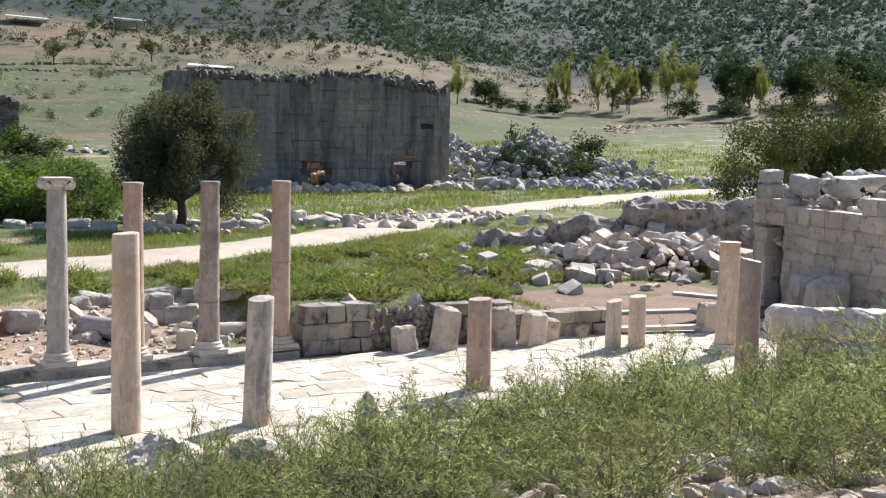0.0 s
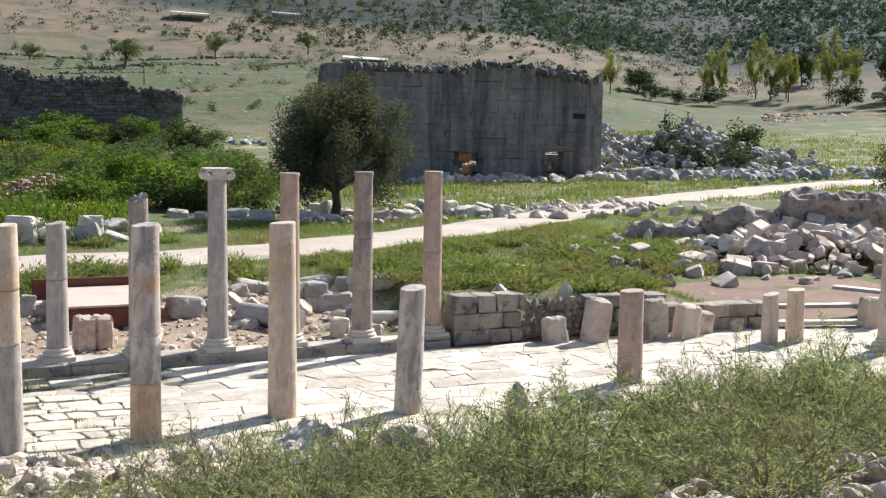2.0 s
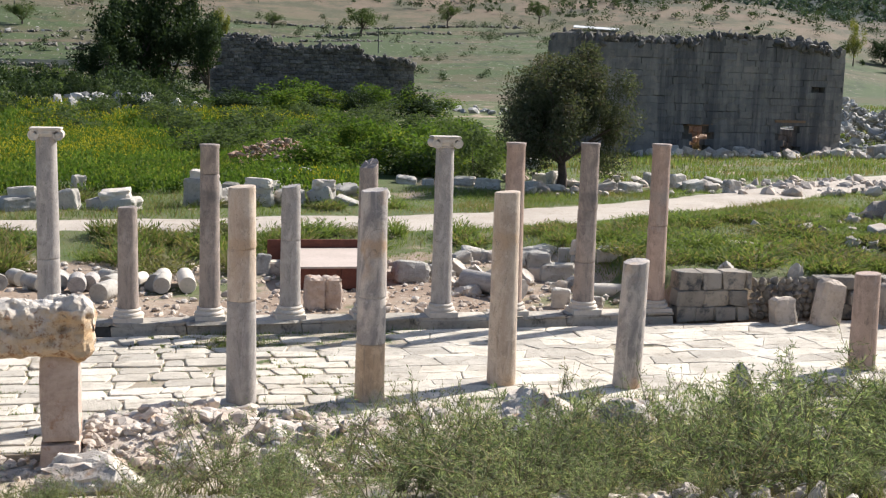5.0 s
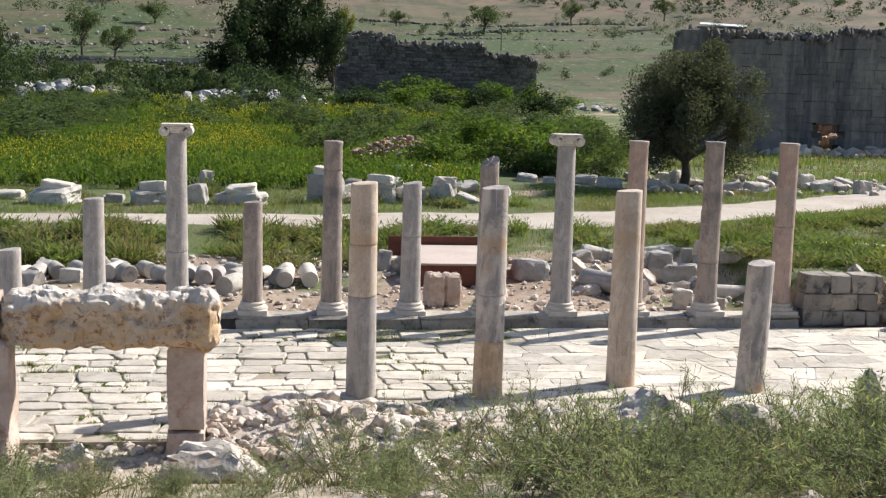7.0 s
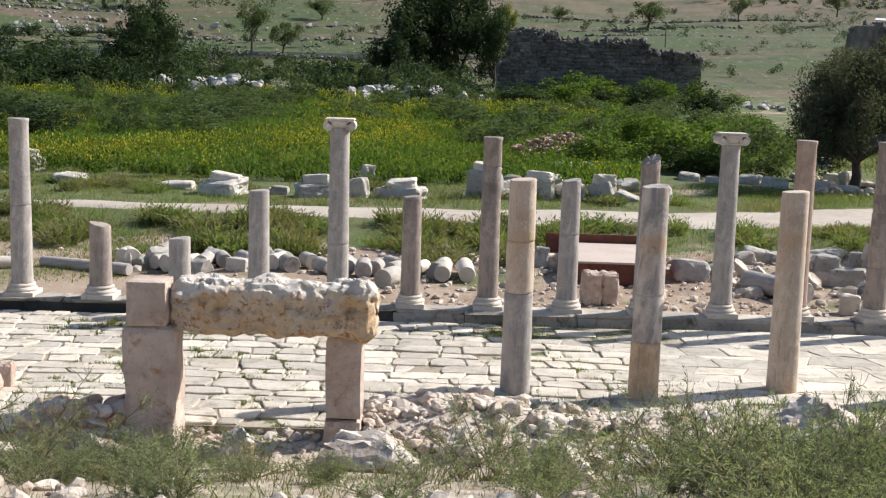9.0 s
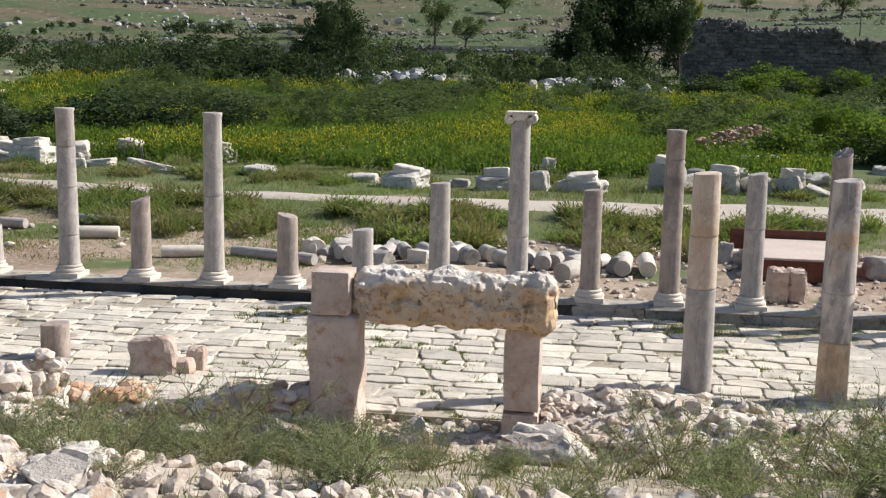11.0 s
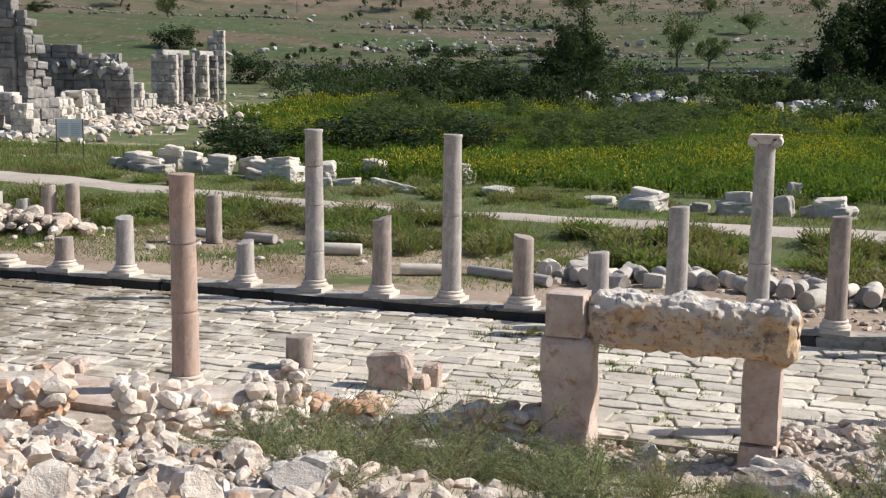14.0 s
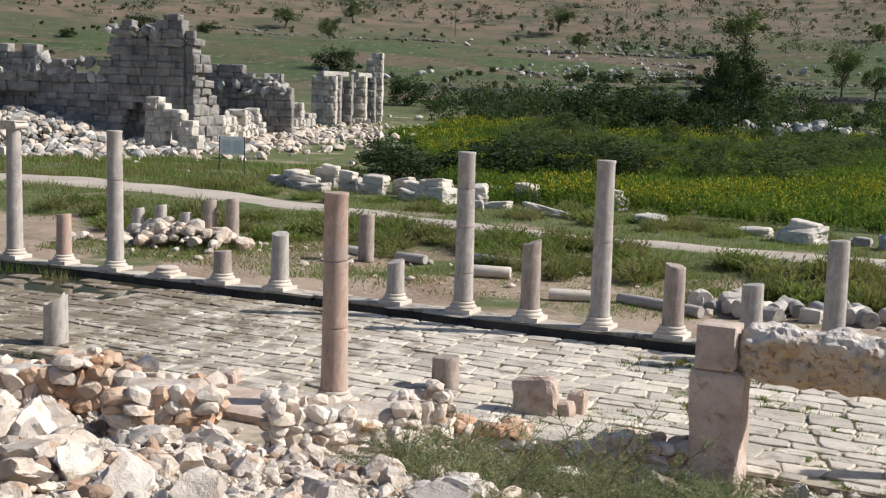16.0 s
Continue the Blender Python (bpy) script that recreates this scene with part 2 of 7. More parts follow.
WOOD = stone("old_timber", (0.30, 0.19, 0.11), (0.20, 0.12, 0.07), None, grain=14, blotch=2, island=False, vary=0.2, bump=0.4)

OLIVE = leaf("olive_leaves", (0.062, 0.075, 0.043), (0.125, 0.135, 0.088), (0.10, 0.085, 0.065), (0.56, 0.64), 0.5)
DARKLEAF = leaf("dark_leaves", (0.030, 0.048, 0.022), (0.055, 0.080, 0.035), None, zone=0.15)
BUSHLEAF = leaf("bush_leaves", (0.070, 0.100, 0.042), (0.120, 0.152, 0.066), None, zone=0.15, glow=0.45)
POPLARLEAF = leaf("yellowing_leaves", (0.17, 0.18, 0.050), (0.25, 0.235, 0.07), (0.09, 0.12, 0.045), (0.52, 0.64), 0.25, glow=0.5)
FIELDLEAF = leaf("flowering_field", (0.070, 0.130, 0.022), (0.150, 0.205, 0.038), (0.185, 0.205, 0.035), (0.56, 0.66), 0.11, glow=0.45)
FLOWER = leaf("yellow_flowers", (0.42, 0.35, 0.025), (0.34, 0.32, 0.035), None, zone=0.2, glow=0.35)
GRASS = leaf("grass", (0.130, 0.180, 0.050), (0.225, 0.275, 0.090), (0.22, 0.180, 0.10), (0.50, 0.62), 0.14, glow=0.45)
TWIG = leaf("feathery_shrub", (0.070, 0.108, 0.048), (0.42, 0.46, 0.28), (0.33, 0.275, 0.175), (0.56, 0.69), 0.45, glow=0.5)
STRAW = leaf("dry_grass", (0.17, 0.165, 0.075), (0.31, 0.275, 0.155), (0.12, 0.16, 0.05), (0.50, 0.62), 0.5, glow=0.4)
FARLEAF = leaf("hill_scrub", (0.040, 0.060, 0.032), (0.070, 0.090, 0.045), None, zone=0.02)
# bluish-grey leaf colour: the haze of distance is put into it
HAZELEAF = leaf("haze_tinted_scrub", (0.048, 0.076, 0.072), (0.070, 0.102, 0.092), None, zone=0.01)
SHRUBLEAF = leaf("olive_brown_shrub", (0.045, 0.064, 0.024), (0.085, 0.102, 0.040), (0.115, 0.09, 0.045), (0.54, 0.64), 0.4)


def ground_material():
    n = Nodes("ground_soil", 0.95)
    sep = n.t.nodes.new("ShaderNodeSeparateXYZ")
    n.link(n.co, sep.inputs[0])
    soil = n.mix(n.ramp(n.noise(0.25, 6, 0.7), 0.35, 0.65), (0.34, 0.26, 0.19), (0.24, 0.17, 0.12))
    soil = n.mix(n.ramp(n.noise(5.0, 6, 0.75), 0.52, 0.66), soil, (0.42, 0.36, 0.29))
    green = n.mix(n.ramp(n.noise(0.8, 6, 0.7), 0.35, 0.65), (0.080, 0.110, 0.034), (0.125, 0.128, 0.056))
    lush = n.math('MAXIMUM', n.ramp(sep.outputs["Y"], 40.5, 42.5), n.ramp(sep.outputs["X"], 13.2, 14.6))
    lush = n.math('MULTIPLY', lush, n.ramp(sep.outputs["Y"], 30.6, 31.0))
    patch = n.math('ADD', n.noise(0.22, 6, 0.65), n.math('SUBTRACT', n.math('MULTIPLY', lush, 0.16), 0.07))
    near = n.mix(n.ramp(patch, 0.44, 0.56), soil, green)
    # bleached stony earth on the near slope
    pale = n.mix(n.ramp(n.noise(1.1, 7, 0.75), 0.36, 0.64), (0.52, 0.45, 0.37), (0.33, 0.265, 0.19))
    pale = n.mix(n.math('MULTIPLY', n.ramp(n.noise(0.5, 6, 0.7), 0.54, 0.64), 0.6), pale, (0.15, 0.155, 0.07))
    near = n.mix(n.math('MULTIPLY', n.ramp(sep.outputs["Y"], 23.5, 21.5), n.ramp(sep.outputs["X"], 9.0, 3.0)), near, pale)
    # open hill: green meadows, dry grass and bare earth lying in bands along the slope
    bands = n.noise(0.011, 7, 0.62, stretch=(1, 2.6, 1), warp=0.6)
    hill = n.mix(n.ramp(bands, 0.52, 0.60), (0.056, 0.078, 0.026), (0.120, 0.090, 0.058))
    hill = n.mix(n.math('MULTIPLY', n.ramp(n.noise(0.05, 7, 0.7, stretch=(0.6, 1, 1)), 0.49, 0.56), 0.8), hill, (0.088, 0.078, 0.040))
    hill = n.mix(n.math('MULTIPLY', n.ramp(n.noise(0.22, 7, 0.75, stretch=(1, 0.45, 1), warp=0.4), 0.54, 0.60), 0.8), hill, (0.034, 0.044, 0.020))
    hill = n.mix(n.math('MULTIPLY', n.ramp(n.noise(0.8, 6, 0.75, stretch=(1, 0.25, 1)), 0.59, 0.65), 0.8), hill, (0.33, 0.29, 0.245))
    far = n.t.nodes.new("ShaderNodeVectorMath")
    far.operation = 'LENGTH'
    n.link(n.co, far.inputs[0])
    away = n.math('ADD', far.outputs["Value"], n.math('MULTIPLY', n.noise(0.012, 5, 0.6), 160))
    # far scrub floor, dark, with the same bluish haze tint in its colour
    scrub = n.mix(n.ramp(n.noise(0.05, 6, 0.7), 0.4, 0.6), (0.013, 0.023, 0.021), (0.022, 0.033, 0.028))
    away = n.math('ADD', away, n.math('MULTIPLY', sep.outputs["X"], 0.30))
    hill = n.mix(n.ramp(n.math('ADD', far.outputs["Value"], n.math('MULTIPLY', n.noise(0.02, 5, 0.6), 90)), 430, 520), hill, n.mix(n.ramp(n.noise(0.06, 6, 0.7), 0.42, 0.6), (0.165, 0.122, 0.082), (0.085, 0.082, 0.048)))
    hill = n.mix(n.ramp(away, 620, 700), hill, scrub)
    col = n.mix(n.ramp(sep.outputs["Y"], 150, 215), near, hill)
    return n.done(col, n.mix(0.5, n.noise(3, 8, 0.75), n.noise(14, 5, 0.7)), 0.8, 0.08)


GROUND = ground_material()
GRAVEL = stone("gravel_track", (0.48, 0.42, 0.35), (0.38, 0.32, 0.26), (0.28, 0.23, 0.17), (0.55, 0.75), 14, 0.35, False, 0.0, 0.7)
REDEARTH = stone("red_earth", (0.20, 0.125, 0.085), (0.14, 0.095, 0.068), (0.30, 0.22, 0.16), (0.56, 0.70), 8, 0.6, False, 0.0, 0.7)


def water_material():
    n = Nodes("pond_water", 0.06)
    n.b.inputs["Specular IOR Level"].default_value = 0.5
    col = n.mix(n.ramp(n.noise(0.5, 4, 0.6), 0.4, 0.65), (0.030, 0.034, 0.022), (0.060, 0.058, 0.034))
    return n.done(col, n.noise(6, 3, 0.5), 0.05, 0.02)


WATER = water_material()

# ---------------------------------------------------------------- mesh helpers
rng = np.random.default_rng(7)


def tri_mesh(name, v, f, smooth=False):
    me = bpy.data.meshes.new(name)
    v, f = np.asarray(v, np.float32), np.asarray(f, np.int32)
    me.vertices.add(len(v))
    me.vertices.foreach_set("co", v.ravel())
    me.loops.add(f.size)
    me.loops.foreach_set("vertex_index", f.ravel())
    me.polygons.add(len(f))
    me.polygons.foreach_set("loop_start", np.arange(0, f.size, f.shape[1], dtype=np.int32))
    me.update(calc_edges=True)
    me.shade_smooth() if smooth else me.shade_flat()
    if smooth == "edges":
        me.set_sharp_from_angle(angle=radians(24))
    return me


def bm_arrays(bm):
    bmesh.ops.triangulate(bm, faces=bm.faces[:])
    bm.verts.ensure_lookup_table()
    v = np.array([x.co[:] for x in bm.verts])
    f = np.array([[x.index for x in face.verts] for face in bm.faces])
    bm.free()
    return v, f


def part(name, mesh, material, parent=None, label="", m=None):
    """One mesh object under a thing or under a part."""
    ob = new(name, mesh)
    if material and not mesh.materials:
        mesh.materials.append(material)
    if parent:
        ob.parent = parent
    if m is not None:
        ob.matrix_basis = m
    if label:
        ob["label"] = label
    return ob


def root(name, m, label, category, group="", kind=""):
    ob = new(name)
    ob.empty_display_size = 0.2
    ob.matrix_basis = m
    return tagged(ob, label, category, group, kind)


def joined(pool, mats):
    """One triangle soup from pool meshes at many poses (4x4 arrays)."""
    vs, fs, at = [], [], 0
    for i, m in enumerate(mats):
        v, f = pool[i % len(pool)]
        vs.append(v @ m[:3, :3].T + m[:3, 3])
        fs.append(f + at)
        at += len(v)
    return np.concatenate(vs), np.concatenate(fs)


def trs(x, y, z, sx, sy, sz, rx=0.0, ry=0.0, rz=0.0):
    return np.array(pose(x, y, z, rx, ry, rz) @ Matrix.Diagonal((sx, sy, sz, 1)))


def rock_arrays(seed, sub=2, cuts=9):
    """A boulder of unit size with broken flat sides."""
    r = np.random.default_rng(seed)
    bm = bmesh.new()
    bmesh.ops.create_icosphere(bm, subdivisions=sub, radius=0.6)
    v, f = bm_arrays(bm)
    for _ in range(cuts):
        n = r.normal(size=3)
        n /= np.linalg.norm(n)
        over = np.maximum(0, v @ n - r.uniform(0.30, 0.45))
        v = v - over[:, None] * n
    return v + r.normal(scale=0.012, size=v.shape), f


def block_arrays(seed, worn=0.07, rough=0.028):
    """A squared stone of unit size with worn edges."""
    r = np.random.default_rng(seed)
    bm = bmesh.new()
    bmesh.ops.create_cube(bm, size=1.0)
    bmesh.ops.bevel(bm, geom=bm.edges[:], offset=worn, segments=1, affect='EDGES')
    v, f = bm_arrays(bm)
    corner = r.normal(scale=0.035, size=(2, 2, 2, 3))
    k = (v > 0).astype(int)
    v = v + corner[k[:, 0], k[:, 1], k[:, 2]] * 0.8 + r.normal(scale=rough, size=v.shape)
    return v, f


def broken_arrays(seed):
    """A smaller broken stone with an uneven skin."""
    v, f = rock_arrays(seed, 2, 11)
    for i, p in enumerate(v):
        q = Vector(p) * 3.3 + Vector((seed * 2.1, 0, 0))
        v[i] *= 1 + 0.16 * noise.noise(q) + 0.08 * noise.noise(q * 2.9)
    return v, f


ROCKS = [broken_arrays(s) for s in range(12)]


HEWN = []
WORN = []
ROCKS_LOW = [rock_arrays(s + 40, 1, 7) for s in range(10)]


def weathered_arrays(seed, sub=3):
    """A weathered limestone lump: broken sides softened by pits and hollows."""
    v, f = rock_arrays(seed, sub, 9)
    out = []
    for p in v:
        q = Vector(p)
        k = noise.noise(q * 2.1 + Vector((seed, 0, 0))) * 0.20 - abs(noise.noise(q * 4.6 + Vector((0, seed, 0)))) * 0.20 + noise.noise(q * 10.0) * 0.07 + noise.noise(q * 21.0) * 0.03
        out.append(q * (1 + k))
    return np.array(out), f


ROUGH = [weathered_arrays(s + 140) for s in range(12)]
PITTED = [weathered_arrays(s + 160, 4) for s in range(10)]
BLOCKS = [block_arrays(s) for s in range(10)]
ASHLAR = [block_arrays(s + 60, 0.022, 0.010) for s in range(10)]
MESHES = {}


def pool_mesh(kind, i, material):
    """The shared mesh of a pool shape in one material."""
    pool = {"rock": ROUGH, "broken": ROCKS, "ashlar": ASHLAR, "boulder": PITTED, "hewn": HEWN, "block": BLOCKS, "worn": WORN}[kind]
    key = (kind, i % len(pool), material.name)
    if key not in MESHES:
        MESHES[key] = tri_mesh(kind, *pool[i % len(pool)], smooth="edges" if kind in ("boulder", "rock") else False)
        MESHES[key].materials.append(material)
    return MESHES[key]


def lathe(profile, seg=28, wobble=0.0, seed=0, slant=0.0, slant_az=0.0):
    """A turned solid from (radius, height) rows; slant tips the topmost ring as a broken top."""
    r = np.random.default_rng(seed)
    a = np.linspace(0, 2 * np.pi, seg, endpoint=False)
    rings = []
    for rad, z in profile:
        w = 1 + r.normal(scale=wobble, size=seg) if wobble else 1
        rings.append(np.c_[rad * w * np.cos(a), rad * w * np.sin(a), np.full(seg, float(z))])
    v = np.concatenate(rings)
    if slant:
        for k in range(2):
            s = slice((len(profile) - 1 - k) * seg, (len(profile) - k) * seg)
            v[s, 2] += slant * np.cos(a - slant_az) + (r.normal(scale=abs(slant) * 0.12, size=seg) if k == 0 else 0)
    n = len(profile)
    f = []
    for k in range(n - 1):
        for i in range(seg):
            j = (i + 1) % seg
            f += [(k * seg + i, k * seg + j, k * seg + seg + j), (k * seg + i, k * seg + seg + j, k * seg + seg + i)]
    v = np.concatenate([v, [[0, 0, profile[0][1]], [0, 0, v[-seg:, 2].mean()]]])
    for i in range(seg):
        j = (i + 1) % seg
        f += [(len(v) - 2, j, i), (len(v) - 1, (n - 1) * seg + i, (n - 1) * seg + j)]
    return v, np.array(f)


def turned(name, profile, smooth=True, **kw):
    me = tri_mesh(name, *lathe(profile, **kw), smooth=smooth)
    if smooth:
        me.set_sharp_from_angle(angle=radians(38))
    return me


def box_arrays(x0, x1, y0, y1, z0, z1, worn=0.02):
    bm = bmesh.new()
    bmesh.ops.create_cube(bm, size=1.0)
    for v in bm.verts:
        v.co = Vector(((x0 + x1) / 2 + v.co.x * (x1 - x0), (y0 + y1) / 2 + v.co.y * (y1 - y0), (z0 + z1) / 2 + v.co.z * (z1 - z0)))
    if worn:
        bmesh.ops.bevel(bm, geom=bm.edges[:], offset=worn, segments=2, affect='EDGES')
    return bm_arrays(bm)


def rough_box(x0, x1, y0, y1, z0, z1, cell=0.12, amp=0.03, freq=2.0, seed=0, worn=0.05):
    """A hewn stone: gridded box with rounded, chipped and pitted sides."""
    bm = bmesh.new()
    bmesh.ops.create_cube(bm, size=1.0)
    size = Vector((x1 - x0, y1 - y0, z1 - z0))
    for axis in range(3):
        cuts = max(1, int(size[axis] / cell)) - 1
        edges = [e for e in bm.edges if abs((e.verts[0].co - e.verts[1].co)[axis]) > 0.5 * max(abs((e.verts[0].co - e.verts[1].co)[k]) for k in range(3)) and abs((e.verts[0].co - e.verts[1].co)[axis]) > 1e-4]
        if cuts > 0:
            bmesh.ops.subdivide_edges(bm, edges=edges, cuts=cuts, use_grid_fill=True)
    for v in bm.verts:
        u = v.co.copy()
        p = Vector([u[k] * size[k] for k in range(3)])
        near = [max(0.0, worn - (0.5 * size[k] - abs(p[k]))) / worn for k in range(3)]
        s = sorted(near)[1]
        p = p - Vector([math.copysign(worn * 0.5 * s, p[k]) for k in range(3)])
        q = p * freq + Vector((seed * 7.3, seed * 3.1, seed))
        d = noise.noise(q) * amp + noise.noise(q * 3.1) * amp * 0.5
        p = p + (Vector([u[k] if abs(u[k]) > 0.49 else 0 for k in range(3)]).normalized() * d)
        v.co = p + Vector(((x0 + x1) / 2, (y0 + y1) / 2, (z0 + z1) / 2))
    return bm_arrays(bm)


WORN += [rough_box(-.5, .5, -.5, .5, -.5, .5, 0.25, 0.05, 2.2, s + 20, 0.09) for s in range(10)]
HEWN += [rough_box(-.5, .5, -.5, .5, -.5, .5, 0.15, 0.085, 2.4, s, 0.10) for s in range(8)]


def sstep(v, a, b):
    s = np.clip((v - a) / (b - a), 0, 1)
    return s * s * (3 - 2 * s)


def height(x, y):
    """The lie of the land, in metres over the street."""
    x, y = np.asarray(x, float), np.asarray(y, float)
    r, az = np.hypot(x, y), np.degrees(np.arctan2(x, y))
    zl = np.interp(r, [0, 110, 150, 200, 260, 330, 420, 520, 700, 900, 1600, 3000], [.5, .5, 1.0, 2.8, 6.0, 13, 24, 42, 85, 130, 300, 420])
    zr = np.interp(r, [0, 150, 250, 350, 420, 500, 700, 900, 1600, 3000], [.5, .8, 4, 8, 12, 24, 66, 115, 330, 480])
    w = sstep(az, 24, 36)
    z = zl * (1 - w) + zr * w
    front = sstep(y, 40, 46)
    z = 0.1 * (1 - front) + z * front
    ter = sstep(x, 13.0, 14.2) * sstep(y, 30.3, 30.9) * (1 - sstep(x, 20, 25)) * (1 - sstep(y, 36, 46))
    z = z * (1 - ter) + 1.15 * ter
    st = 1 - sstep(y, 30.2, 30.6)
    z = z * (1 - st) - 0.12 * st
    toe = 19.2 + 1.6 * sstep(x, 8, 14) - 3.4 * (1 - sstep(x, -11.8, -9.4))
    z = z + np.where(y < toe, np.minimum(4.8, (toe - y) / toe * 5.0), 0)
    return z


def bumps(x, y):
    """Small unevenness of open ground."""
    return 0.10 * np.sin(x * 0.9 + 1.3 * np.sin(y * 0.7)) * np.sin(y * 1.1 + 0.6 * np.sin(x * 0.5))

# ---------------------------------------------------------------- ground, street, track


def ground_sheet():
    out = 45 + np.geomspace(1, 2955, 55)
    xs = np.r_[-out[::-1], np.linspace(-45, 45, 181), out]
    ys = np.r_[-np.geomspace(3000, 2, 26), np.linspace(0, 62, 150), 62 + np.geomspace(1, 2940, 90)]
    gx, gy = np.meshgrid(xs, ys)
    z = height(gx, gy)
    r = np.hypot(gx, gy)
    wild = np.where((gy > 31.5) & (gy < 60), 0.5, 0) + np.where(gy < 18.5, 0.8, 0) + np.where(gy >= 60, 1.0, 0)
    z = z + bumps(gx, gy) * wild
    far = sstep(r, 180, 330)
    z = z + far * (2.2 * np.sin(gx * 0.021 + 1.0 * np.sin(gy * 0.013)) * np.sin(gy * 0.027) + 0.8 * np.sin(gx * 0.07) * np.sin(gy * 0.09))
    n = len(xs)
    i = (np.arange(len(ys) - 1)[:, None] * n + np.arange(n - 1)[None]).ravel()
    me = tri_mesh("ground", np.c_[gx.ravel(), gy.ravel(), z.ravel()], np.c_[i, i + 1, i + n + 1, i + n], smooth=True)
    return tagged(part("ground", me, GROUND), "earth and dry grass ground rising to a scrubby hill", "ground", kind="structure")


ground_sheet()


def ribbon(name, pts, widths, lift, material, label, category, seed=0, steps=14):
    """A track laid on the land along a line, with ragged edges."""
    r = np.random.default_rng(seed)
    pts, widths = np.array(pts, float), np.array(widths, float)
    s = np.linspace(0, len(pts) - 1, steps * (len(pts) - 1) + 1)
    k = np.arange(len(pts))
    cx, cy, w = np.interp(s, k, pts[:, 0]), np.interp(s, k, pts[:, 1]), np.interp(s, k, widths)
    for _ in range(6):
        cx[1:-1] = (cx[:-2] + cx[1:-1] * 2 + cx[2:]) / 4
        cy[1:-1] = (cy[:-2] + cy[1:-1] * 2 + cy[2:]) / 4
    tx, ty = np.gradient(cx), np.gradient(cy)
    ln = np.hypot(tx, ty)
    nx, ny = -ty / ln, tx / ln
    u = np.linspace(-0.5, 0.5, 9)
    jag = 1 + r.normal(scale=0.05, size=(len(s), 9)) * (np.abs(u) > 0.4)
    gx = cx[:, None] + nx[:, None] * w[:, None] * u * jag
    gy = cy[:, None] + ny[:, None] * w[:, None] * u * jag
    crown = lift * (1 - (np.abs(u) * 2) ** 4)
    z = height(gx, gy) + bumps(gx, gy) * 0.5 + crown - 0.02
    i = (np.arange(len(s) - 1)[:, None] * 9 + np.arange(8)[None]).ravel()
    me = tri_mesh(name, np.c_[gx.ravel(), gy.ravel(), z.ravel()], np.c_[i, i + 9, i + 10, i + 1], smooth=True)
    return tagged(part(name, me, material), label, category, kind="structure")


ribbon("road", [(-75, 47), (-58, 52), (-52, 53.6), (-42, 52.6), (-31, 50.2), (-20.5, 47.6), (-13, 47.2), (-5, 47.4), (3, 47.6), (10, 48.2), (15, 49.6), (21.5, 53.2), (29.5, 58.2), (41, 66.5), (56, 74.6), (74, 82.5), (98, 90)],
       [4.6, 4.8, 5.2, 4.2, 2.2, 1.7, 1.9, 3.0, 4.8, 5.4, 5.2, 4.8, 4.6, 5.0, 5.2, 5.0, 4], 0.13, GRAVEL, "pale gravel track winding between the ruins", "track", 3)
ribbon("pavement_patch", [(16.5, 38), (19.5, 39.5), (22.5, 40.0), (25, 41.5)], [1.2, 2.8, 2.6, 1.2], 0.10, GRAVEL, "bare gravel patch in the grass of the terrace", "gravel patch", 5)


def slab_mesh(ring, top, r, material):
    """One flagstone from its outline: worn rim, slightly uneven top, open below."""
    n = len(ring)
    c = ring.mean(0)
    tilt = r.normal(scale=0.006, size=2)
    z = top + (ring - c) @ tilt + r.normal(scale=0.003, size=n)
    inner = c + (ring - c) * (1 - 0.022 / np.maximum(0.2, np.hypot(*(ring - c).T)))[:, None]
    v = np.concatenate([np.c_[ring, np.full(n, -0.10)], np.c_[ring, z - 0.014], np.c_[inner, z], [[*c, top + 0.004]]])
    i = np.arange(n)
    j = (i + 1) % n
    f = [np.c_[k * n + i, k * n + j, k * n + n + j] for k in (0, 1)] + [np.c_[k * n + i, k * n + n + j, k * n + n + i] for k in (0, 1)] + [np.c_[2 * n + i, 2 * n + j, np.full(n, 3 * n)]]
    return v, np.concatenate(f)


